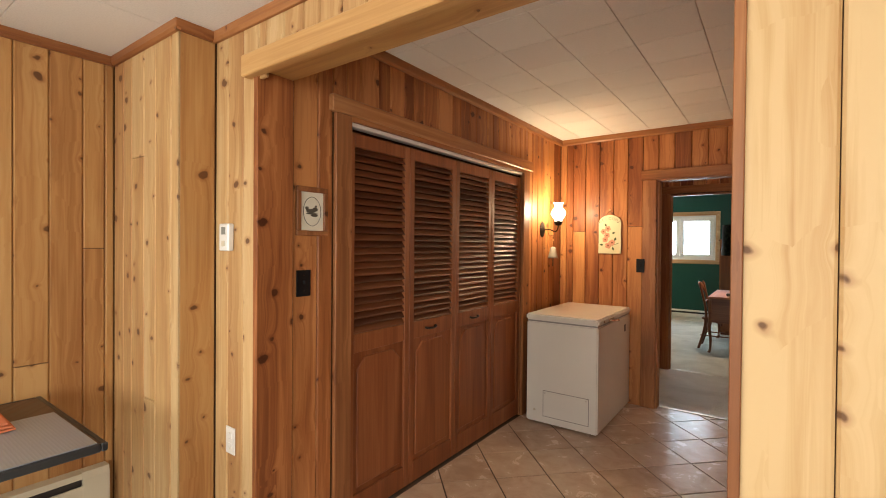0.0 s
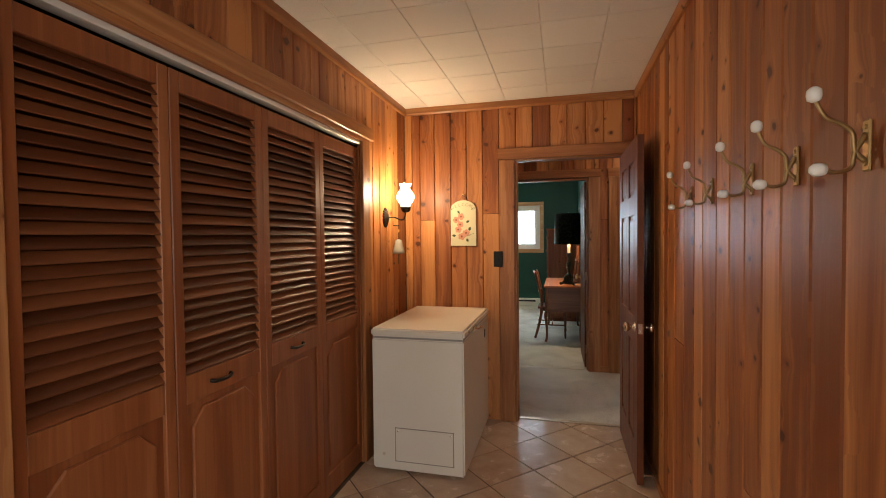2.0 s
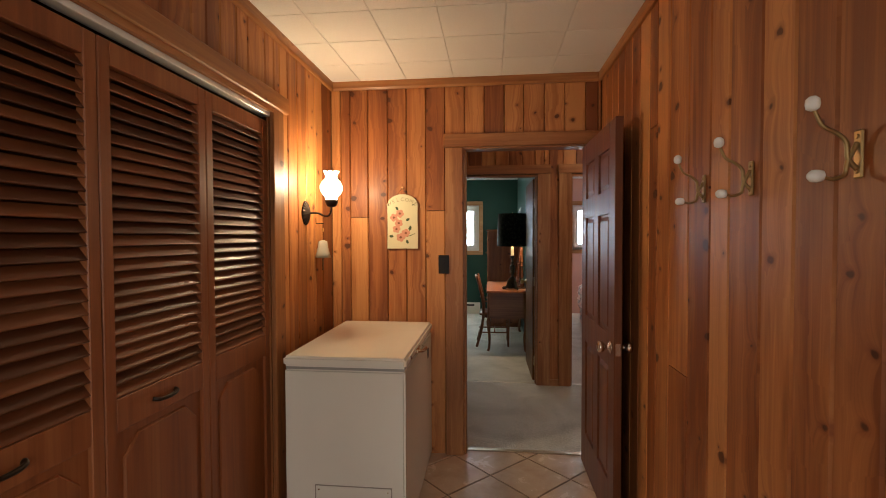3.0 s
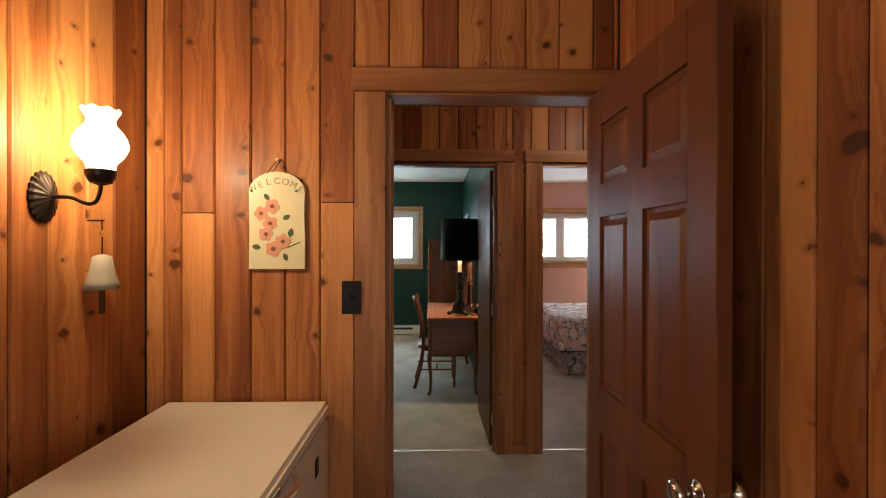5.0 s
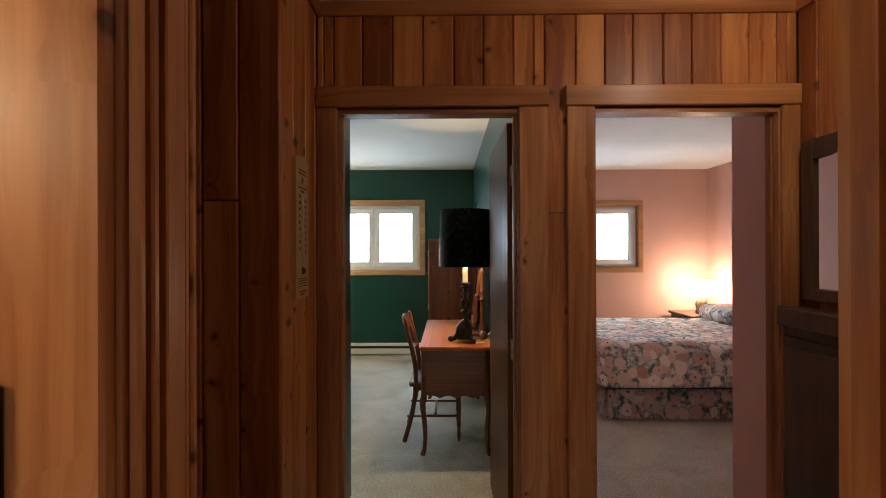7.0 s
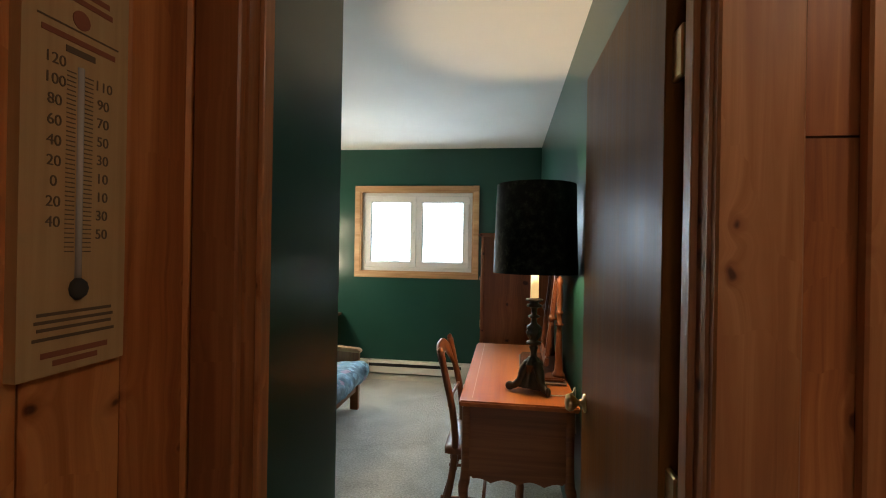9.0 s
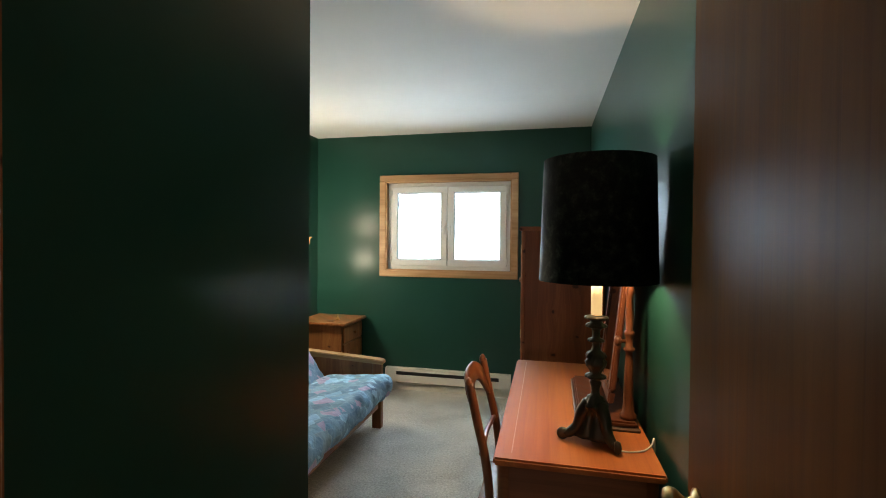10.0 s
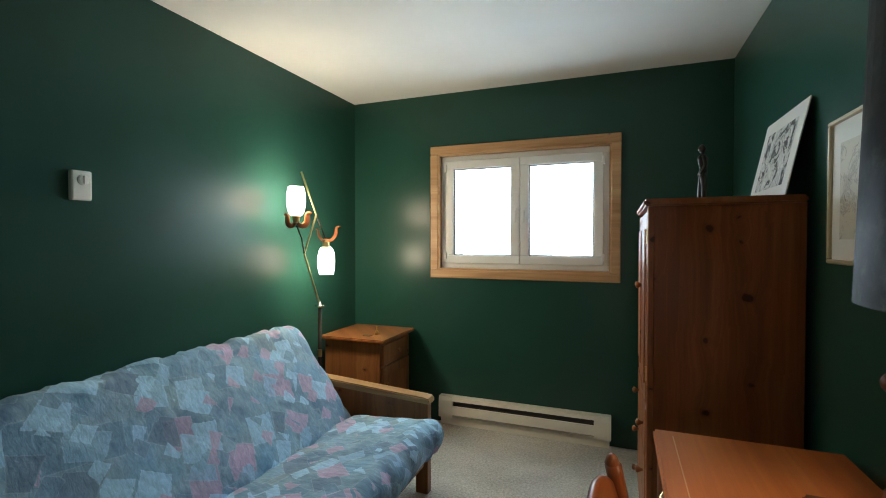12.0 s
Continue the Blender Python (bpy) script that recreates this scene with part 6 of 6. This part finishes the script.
    for k in range(3):
        a = radians(120 * k + 20)
        tube([(x, y, z + 0.95), (x + 0.184 * math.cos(a), y + 0.184 * math.sin(a), z + 0.97)], 0.002, 6, bm=spider)
    tube([(x, y, z + 0.59), (x, y, z + 1.005)], 0.003, 6, bm=spider)
    part("harp", spider, BRASS, ob)
    smooth(part("power_cord", tube(spline([(x + 0.05, y - 0.05, z + 0.006), (x + 0.09, y - 0.07, z + 0.004), (x + 0.15, y - 0.05, z + 0.004), (x + 0.185, y + 0.0, z + 0.004), (0.03, y + 0.02, z + 0.01), (0.036, y + 0.02, z - 0.2)], 5), 0.003, 6), PORCELAIN, ob, "thin white cord"))
    return ob


table_lamp()


MIRROR_WOOD = wood("dark_mahogany", (0.07, 0.020, 0.007), (0.11, 0.032, 0.011), (0.155, 0.050, 0.018), 0.42, 0.0, vary=0.1)


def dresser_mirror():
    """A plinth with two turned posts that carry a mirror leaning back a little."""
    ob = thing("dresser_mirror", (-0.104, 8.395, 0.77), "swinging mirror in a dark cherry frame on a plinth", "mirror")
    ob.rotation_euler = (0, 0, radians(-1.0))
    part_at("plinth", boxed(-0.118, 0.112, -0.305, 0.305, 0, 0.013, bevel=0.004), DARK_WOOD, ob)
    part_at("plinth_top", boxed(-0.106, 0.102, -0.292, 0.292, 0.013, 0.033, bevel=0.007, segs=2), MIRROR_WOOD, ob)
    for y in (-0.245, 0.245):
        post = [(0.030, 0.033), (0.031, 0.046), (0.022, 0.058), (0.019, 0.11), (0.017, 0.18), (0.015, 0.25), (0.012, 0.285), (0.020, 0.292), (0.022, 0.300),
                (0.013, 0.307), (0.015, 0.345), (0.019, 0.352), (0.019, 0.362), (0.012, 0.370), (0.016, 0.42), (0.013, 0.50), (0.018, 0.51), (0.014, 0.53), (0.003, 0.545)]
        smooth(part_at("post", lathe(post, 16, (0.075, y, 0)), MIRROR_WOOD, ob))
        smooth(part_at("pivot_knob", lathe([(0.007, 0.0), (0.008, -0.014), (0.020, -0.022), (0.021, -0.032), (0.012, -0.040), (0.003, -0.042)], 16, (0.062, y, 0.325), "x"), MIRROR_WOOD, ob))
    lean = Matrix.Translation((0.047, 0, 0.35)) @ Matrix.Rotation(radians(6), 4, "Y")
    for q in ((-0.205, 0.205, 0.235, 0.285), (-0.205, 0.205, -0.285, -0.235), (-0.205, -0.155, -0.235, 0.235), (0.155, 0.205, -0.235, 0.235)):
        f = boxed(-0.013, 0.011, *q, bevel=0.006, segs=2)
        bmesh.ops.transform(f, matrix=lean, verts=f.verts)
        part_at("mirror_frame", f, MIRROR_WOOD, ob)
    g = boxed(-0.006, 0.004, -0.156, 0.156, -0.236, 0.236)
    bmesh.ops.transform(g, matrix=lean, verts=g.verts)
    part_at("mirror_glass", g, MIRROR, ob, "silvered mirror glass")
    return ob


dresser_mirror()


def armoire():
    x0, x1, y0, y1, zt = -0.510, 0.028, 9.41, 10.18, 1.575
    ob = thing("armoire", ((x0 + x1) / 2, (y0 + y1) / 2, 0), "tall stained pine armoire with doors over drawers", "wardrobe")
    part("body", boxed(x0 + 0.022, x1, y0 + 0.004, y1 - 0.004, 0.06, zt - 0.03), ARMOIRE_WOOD, ob)
    part("top", boxed(x0 - 0.012, x1 + 0.002, y0 - 0.012, y1 + 0.012, zt - 0.03, zt, bevel=0.008, segs=2), ARMOIRE_WOOD, ob)
    part("plinth", boxed(x0 + 0.01, x1, y0, y1, 0.0, 0.062, bevel=0.004), ARMOIRE_WOOD, ob)
    part("corner_post", boxed(x0 + 0.004, x0 + 0.030, y0, y0 + 0.035, 0.062, zt - 0.031, bevel=0.004), ARMOIRE_WOOD, ob)
    part("corner_post", boxed(x0 + 0.004, x0 + 0.030, y1 - 0.035, y1, 0.062, zt - 0.031, bevel=0.004), ARMOIRE_WOOD, ob)
    ym = (y0 + y1) / 2
    for a, b, ky in ((y0 + 0.037, ym - 0.002, ym - 0.03), (ym + 0.002, y1 - 0.037, ym + 0.03)):
        d = part("door", boxed(x0 + 0.002, x0 + 0.022, a, b, 0.72, zt - 0.05, bevel=0.003), ARMOIRE_WOOD, ob)
        part("door_panel", boxed(x0 - 0.004, x0 + 0.003, a + 0.06, b - 0.06, 0.79, zt - 0.12, bevel=0.004), ARMOIRE_WOOD, d)
        smooth(part("knob", lathe([(0.006, 0.0), (0.008, -0.01), (0.016, -0.02), (0.014, -0.028), (0.004, -0.032)], 14, (x0 + 0.002, ky, 1.19), "x"), STAND_WOOD, d))
    for lo, hi in ((0.08, 0.28), (0.29, 0.49), (0.50, 0.70)):
        d = part("drawer", boxed(x0 + 0.0, x0 + 0.022, y0 + 0.037, y1 - 0.037, lo, hi, bevel=0.004), ARMOIRE_WOOD, ob)
        for ky in (y0 + 0.15, y1 - 0.15):
            smooth(part("knob", lathe([(0.006, 0.0), (0.008, -0.01), (0.016, -0.02), (0.014, -0.028), (0.004, -0.032)], 14, (x0, ky, (lo + hi) / 2), "x"), STAND_WOOD, d))
    for hz in (0.85, 1.42):
        part("hinge", boxed(x0 - 0.001, x0 + 0.01, y0 + 0.031, y0 + 0.041, hz - 0.03, hz + 0.03), BRASS, ob)
    return ob


armoire()

fx, fy, fz = -0.235, 9.92, 1.575
bm = boxed(fx - 0.035, fx + 0.035, fy - 0.045, fy + 0.045, fz, fz + 0.014, bevel=0.003)
tube(spline([(fx, fy - 0.026, fz + 0.012), (fx + 0.004, fy - 0.022, fz + 0.08), (fx - 0.002, fy - 0.013, fz + 0.155)], 5), [0.010 + 0.0007 * k for k in range(11)], 10, bm)
tube(spline([(fx - 0.012, fy + 0.024, fz + 0.012), (fx - 0.006, fy + 0.022, fz + 0.08), (fx, fy + 0.012, fz + 0.155)], 5), [0.010 + 0.0007 * k for k in range(11)], 10, bm)
tube(spline([(fx, fy, fz + 0.14), (fx + 0.003, fy, fz + 0.18), (fx, fy, fz + 0.225), (fx + 0.002, fy, fz + 0.252)], 4), [0.024, 0.024, 0.023, 0.022, 0.021, 0.022, 0.025, 0.028, 0.030, 0.029, 0.024, 0.018, 0.009], 12, bm, 0.7)
tube(spline([(fx, fy, fz + 0.25), (fx - 0.002, fy, fz + 0.264), (fx - 0.004, fy, fz + 0.282), (fx - 0.003, fy, fz + 0.300)], 4), [0.008, 0.008, 0.009, 0.010, 0.012, 0.015, 0.017, 0.018, 0.017, 0.016, 0.013, 0.009, 0.004], 12, bm)
for side in (-1, 1):
    tube(spline([(fx, fy + side * 0.028, fz + 0.238), (fx + 0.004, fy + side * 0.042, fz + 0.195), (fx - 0.014, fy + side * 0.034, fz + 0.150)], 5), [0.0105 - 0.0004 * k for k in range(11)], 8, bm)
figure = smooth(part("standing_figurine", bm, mat("dark_patina", (0.02, 0.015, 0.011), 0.5, 0.2)))
tagged(figure, "small dark bronze standing figurine on the armoire", "figurine")


def leaning_print():
    ob = thing("leaning_print", (-0.02, 9.66, 1.575), "black and white ink drawing leaning against the wall", "drawing")
    lean = math.atan2(0.075, 0.355)
    m = Matrix.Translation((-0.042, 9.655, 1.5755)) @ Matrix.Rotation(lean, 4, "Y")
    s = boxed(-0.004, 0.0, -0.255, 0.255, 0.0, 0.363)
    bmesh.ops.transform(s, matrix=m, verts=s.verts)
    part("sheet", s, WHITE_PAPER, ob)
    s = boxed(-0.0052, -0.0045, -0.185, 0.185, 0.045, 0.305)
    bmesh.ops.transform(s, matrix=m, verts=s.verts)
    part("ink_drawing", s, SKETCH, ob, "dark ink drawing of trees")
    return ob


leaning_print()
framed_picture("framed_picture", (0.045, 9.035, 1.560), "x", -1, 0.40, 0.46, 0.014, 0.022, mat("pale_gold_frame", (0.50, 0.42, 0.28), 0.45, 0.2), WHITE_PAPER, sketch("faded_sketch", (0.60, 0.58, 0.50), (0.2, 0.15, 0.12), 9.0, 0.4), "pale framed drawing on the green wall", 0.3)


def futon():
    ob = thing("futon_sofa", (-2.05, 8.68, 0), "oak futon sofa with a blue and rose patchwork cover", "sofa")
    y0, y1 = 7.72, 9.64
    seat_turn = Matrix.Translation((-2.0, 0, 0.40)) @ Matrix.Rotation(radians(-5), 4, "Y") @ Matrix.Translation((2.0, 0, -0.40))
    smooth(part("seat_mattress", cushion(-2.06, -1.475, y0, y1 + 0.005, 0.245, 0.425, 0.085, (84, 84, 84), 0.010, 6.0, seat_turn, 0.016), FUTON_FABRIC, ob))
    back_turn = Matrix.Translation((-2.07, 0, 0.34)) @ Matrix.Rotation(radians(-37), 4, "Y") @ Matrix.Translation((2.07, 0, -0.34))
    smooth(part("back_mattress", cushion(-2.16, -1.985, y0 + 0.02, y1 - 0.01, 0.31, 1.02, 0.08, (84, 84, 84), 0.008, 6.0, back_turn, 0.022), FUTON_FABRIC, ob))
    for ya in (y0 - 0.085, y1 + 0.015):
        pts = [(-1.575, 0.505), (-1.58, 0.535), (-1.61, 0.542), (-2.30, 0.585), (-2.42, 0.585), (-2.42, 0.55), (-1.61, 0.508)]
        bm = prism(bmesh.new(), pts, "y", ya, ya + 0.085)
        bmesh.ops.bevel(bm, geom=bm.edges[:], offset=0.006, segments=2, affect="EDGES")
        part("arm_rest", bm, FUTON_WOOD, ob, "pale oak arm rest")
        part("arm_panel", boxed(-2.30, -1.66, ya + 0.025, ya + 0.05, 0.33, 0.53), STAND_WOOD, ob)
        part("side_rail", boxed(-2.36, -1.60, ya + 0.02, ya + 0.06, 0.20, 0.30, bevel=0.004), STAND_WOOD, ob)
        part("leg", boxed(-1.665, -1.59, ya + 0.015, ya + 0.065, 0.0, 0.51, bevel=0.005), STAND_WOOD, ob)
        part("leg", boxed(-2.38, -2.30, ya + 0.015, ya + 0.065, 0.0, 0.56, bevel=0.005), STAND_WOOD, ob)
    part("front_rail", boxed(-1.63, -1.60, y0, y1, 0.17, 0.25, bevel=0.004), STAND_WOOD, ob)
    for k in range(8):
        yy = y0 + 0.12 + k * 0.24
        part("slat", boxed(-2.10, -1.62, yy, yy + 0.06, 0.222, 0.245), STAND_WOOD, ob)
    return ob


futon()


def nightstand():
    x0, x1, y0, y1, zt = -2.60, -2.135, 10.15, 10.60, 0.72
    ob = thing("nightstand", (-2.37, 10.37, 0), "honey pine nightstand with a drawer over a door", "nightstand")
    part("top", boxed(x0 - 0.03, x1 + 0.03, y0 - 0.035, y1 + 0.03, zt - 0.024, zt, bevel=0.006, segs=2), STAND_WOOD, ob)
    part("body", boxed(x0, x1 - 0.018, y0, y1, 0.05, zt - 0.024), STAND_WOOD, ob)
    part("plinth", boxed(x0, x1 - 0.01, y0 + 0.005, y1 - 0.005, 0.0, 0.051), STAND_WOOD, ob)
    d = part("drawer", boxed(x1 - 0.018, x1 + 0.002, y0 + 0.02, y1 - 0.02, zt - 0.19, zt - 0.045, bevel=0.004), STAND_WOOD, ob)
    smooth(part("knob", lathe([(0.006, 0.0), (0.008, 0.01), (0.016, 0.02), (0.014, 0.028), (0.004, 0.032)], 14, (x1 + 0.002, 10.375, zt - 0.118), "x"), STAND_WOOD, d))
    d = part("door", boxed(x1 - 0.018, x1 + 0.002, y0 + 0.02, y1 - 0.02, 0.07, zt - 0.205, bevel=0.003), STAND_WOOD, ob)
    part("door_panel", boxed(x1 + 0.001, x1 + 0.008, y0 + 0.085, y1 - 0.085, 0.14, zt - 0.27, bevel=0.005), STAND_WOOD, d)
    smooth(part("knob", lathe([(0.006, 0.0), (0.008, 0.01), (0.014, 0.02), (0.004, 0.028)], 14, (x1 + 0.002, y0 + 0.05, 0.40), "x"), STAND_WOOD, d))
    b = smooth(part("brass_bell", lathe([(0.017, 0.0), (0.014, 0.012), (0.010, 0.026), (0.004, 0.034), (0.004, 0.05), (0.006, 0.056), (0.002, 0.062)], 16, (-2.26, 10.30, zt)), BRASS))
    tagged(b, "tiny brass hand bell on the nightstand", "bell")
    bk = part("paper_slip", boxed(-2.33, -2.27, 10.22, 10.26, zt, zt + 0.003), DARK_WOOD)
    tagged(bk, "small dark slip lying on the nightstand", "card")
    return ob


nightstand()


def tree_lamp():
    ob = thing("tree_lamp", (-2.50, 9.95, 0), "brass floor lamp with zigzag stem and two lit glass shades", "floor lamp")
    x = -2.50
    part("base", lathe([(0.12, 0.0), (0.12, 0.012), (0.10, 0.02), (0.03, 0.035), (0.014, 0.05)], 30, (x, 9.945, 0.0)), BRASS, ob)
    smooth(part("pole", tube([(x, 9.945, 0.03), (x, 9.95, 0.95)], 0.013, 12), BRONZE, ob))
    part("collar", lathe([(0.016, 0.0), (0.016, 0.05)], 14, (x, 9.945, 0.62)), BRASS, ob)
    smooth(part("tray", lathe([(0.008, 0.0), (0.014, 0.012), (0.034, 0.022), (0.036, 0.028), (0.012, 0.03), (0.008, 0.05)], 20, (x, 9.95, 0.94)), CHROME, ob))
    smooth(part("stem", tube([(x, 9.95, 0.97), (x, 9.79, 1.32), (x, 9.915, 1.575), (x, 9.765, 1.84)], 0.0065, 10), BRASS, ob))
    smooth(part("branch", tube([(x, 9.79, 1.32), (x, 9.765, 1.42), (x, 9.715, 1.50)], 0.0055, 8), BRONZE, ob))
    smooth(part("branch", tube([(x, 9.915, 1.575), (x + 0.03, 9.935, 1.48), (x + 0.05, 9.945, 1.42)], 0.0055, 8), BRONZE, ob))
    copper = mat("copper_leaf", (0.36, 0.12, 0.05), 0.4, 0.5)
    for cx, cy, cz, s in ((x, 9.712, 1.515, 1), (x + 0.055, 9.948, 1.405, -1)):
        part("socket", lathe([(0.010, 0.0), (0.022, s * 0.012), (0.027, s * 0.05), (0.025, s * 0.052)], 18, (cx, cy, cz)), BRASS, ob)
        for k, reach in (((40, 1.0), (205, 0.8)) if s > 0 else ((25, 1.0), (215, 0.75))):
            a, w = radians(k), reach
            h = -0.035 if s > 0 else 0.0
            pts = spline([(cx, cy, cz + 0.01), (cx + 0.030 * w * math.cos(a), cy + 0.030 * w * math.sin(a), cz + 0.5 * h), (cx + 0.062 * w * math.cos(a), cy + 0.062 * w * math.sin(a), cz + 0.018 * w + 0.6 * h + (0.02 if s < 0 else 0)), (cx + 0.070 * w * math.cos(a), cy + 0.070 * w * math.sin(a), cz + 0.055 * w + (0.03 if s < 0 else 0)), (cx + 0.095 * w * math.cos(a), cy + 0.095 * w * math.sin(a), cz + 0.065 * w + (0.03 if s < 0 else 0))], 5)
            n = len(pts)
            smooth(part("leaf", tube(pts, [0.003 + 0.017 * math.sin(math.pi * (i + 1) / (n + 1)) for i in range(n)], 8, flat=0.18), copper, ob, "curled copper leaf"))
        prof = [(0.030, 0.0), (0.043, 0.014), (0.053, 0.05), (0.057, 0.10), (0.054, 0.145), (0.046, 0.18)]
        full = [(r, s * h) for r, h in prof] + [(r - 0.003, s * h) for r, h in prof[::-1]]
        sh = smooth(part("glass_shade", lathe(full, 28, (cx, cy, cz + s * 0.045)), OPAL, ob, "glowing white glass shade"))
        sh.visible_shadow = False
    return ob


tree_lamp()
baseboard_heater("baseboard_heater", -1.895, -0.655, 10.67, "white metal baseboard heater under the window", h=0.155, z0=0.06)

# ---- pink bedroom ----
def bed():
    ob = thing("bed", (2.05, 9.2, 0), "made bed with a floral quilt and ruffled skirt", "bed")
    x0, x1, y0, y1 = 1.0, 3.16, 8.41, 9.95
    smooth(part("quilt", cushion(x0, x1, y0, y1, 0.24, 0.665, 0.10, (30, 30, 30), 0.018, 5.0, None, 0.008), FLORAL, ob, "quilt with rose and cream flowers"))
    bm = bmesh.new()
    n = 150
    per = [(x0 + 0.05 + (x1 - x0 - 0.1) * k / n, y0 + 0.03) for k in range(n + 1)]
    per = [(x0 + 0.05, y1 - 0.05 - (y1 - y0 - 0.1) * k / 90) for k in range(90)] + per
    top, low, inn = [], [], []
    for k, (px, py) in enumerate(per):
        w = 0.016 * math.sin(k * 0.9) + 0.008 * math.sin(k * 2.3)
        ox, oy = (w, 0) if k < 90 else (0, w)
        top.append(bm.verts.new((px, py, 0.30)))
        low.append(bm.verts.new((px + ox, py + oy, 0.02)))
    for k in range(len(per) - 1):
        bm.faces.new((top[k], top[k + 1], low[k + 1], low[k]))
    bmesh.ops.solidify(bm, geom=bm.faces[:], thickness=0.004)
    smooth(part("bed_skirt", bm, FLORAL, ob, "gathered floral bed skirt"))
    smooth(part("piping", tube([(x0 + 0.02, y0 + 0.012, 0.285), (x1 - 0.02, y0 + 0.012, 0.285)], 0.007, 8), mat("dark_piping", (0.05, 0.05, 0.05), 0.8), ob))
    part("base", boxed(x0 + 0.09, x1 - 0.02, y0 + 0.09, y1 - 0.09, 0.0, 0.30), DARK_WOOD, ob)
    part("headboard", boxed(3.17, 3.22, y0 - 0.05, y1 + 0.05, 0.0, 1.05, bevel=0.01), DARK_WOOD, ob)
    for k in range(2):
        p = thing("pillow", (2.88, 8.85 + 0.72 * k, 0.67), "plump pillow in a floral case on the bed", "pillow", "bed pillows")
        smooth(part("case", cushion(2.58, 3.14, 8.52 + 0.72 * k, 9.18 + 0.72 * k, 0.655, 0.83, 0.085, (20, 20, 20), 0.012, 6.0), FLORAL, p))
    return ob


bed()


def bedside():
    ob = thing("bedside_table", (2.95, 10.45, 0), "dark wooden bedside table", "nightstand")
    part("top", boxed(2.68, 3.22, 10.18, 10.78, 0.60, 0.63, bevel=0.005), DARK_WOOD, ob)
    part("body", boxed(2.71, 3.20, 10.21, 10.75, 0.0, 0.60), DARK_WOOD, ob)
    part("drawer", boxed(2.695, 2.71, 10.24, 10.72, 0.44, 0.58, bevel=0.003), DARK_WOOD, ob)
    lamp = thing("bedside_lamp", (2.95, 10.45, 0.63), "lit bedside lamp with a pale fabric shade", "table lamp")
    smooth(part("lamp_base", lathe([(0.07, 0.0), (0.075, 0.02), (0.06, 0.06), (0.075, 0.12), (0.05, 0.18), (0.018, 0.21), (0.012, 0.25)], 24, (2.95, 10.45, 0.63)), DARK_WOOD, lamp))
    sh = lathe([(0.19, 0.0), (0.13, 0.20), (0.127, 0.20), (0.187, 0.0)], 36, (2.95, 10.45, 0.86))
    for f in [f for f in sh.faces if len(f.verts) > 4]:
        sh.faces.remove(f)
    s = smooth(part("shade", sh, LIT_FABRIC, lamp, "glowing pale fabric shade"))
    s.visible_shadow = False


bedside()


# ---- floor tiles, laid diagonally and cut at the walls ----
def clip(poly, axis, limit, keep_low):
    out = []
    for i, p in enumerate(poly):
        q = poly[(i + 1) % len(poly)]
        a, b = (p[axis] <= limit) == keep_low, (q[axis] <= limit) == keep_low
        if a:
            out.append(p)
        if a != b:
            t = (limit - p[axis]) / (q[axis] - p[axis])
            out.append((p[0] + t * (q[0] - p[0]), p[1] + t * (q[1] - p[1])))
    return out


PITCH, JOINT = 0.338, 0.009
S = math.sqrt(0.5)
for i in range(-16, 16):
    for j in range(-16, 16):
        cx, cy = -0.207 + (i - j) * PITCH * S, 4.511 + (i + j) * PITCH * S
        h = (PITCH - JOINT) / 2 * 2 * S
        top = [(cx + h * math.cos(k * math.pi / 2), cy + PITCH * S + h * math.sin(k * math.pi / 2)) for k in range(4)]
        for axis, limit, low in ((0, -1.515, False), (0, 0.258, True), (1, 1.76, False), (1, 5.06, True)):
            if len(top) > 2:
                top = clip(top, axis, limit, low)
        if len(top) < 3 or max(p[0] for p in top) - min(p[0] for p in top) < 0.02:
            continue
        mx, my = sum(p[0] for p in top) / len(top), sum(p[1] for p in top) / len(top)
        bm = bmesh.new()
        lift = random.uniform(-0.0004, 0.0004)
        low = [bm.verts.new((p[0], p[1], -0.008)) for p in top]
        mid = [bm.verts.new((p[0], p[1], -0.0022)) for p in top]
        hi = [bm.verts.new((p[0] + (mx - p[0]) * 0.018, p[1] + (my - p[1]) * 0.018, lift)) for p in top]
        for k in range(len(top)):
            n = (k + 1) % len(top)
            bm.faces.new((low[k], low[n], mid[n], mid[k]))
            bm.faces.new((mid[k], mid[n], hi[n], hi[k]))
        bm.faces.new(hi)
        part("tile", bm, TILE, floor)
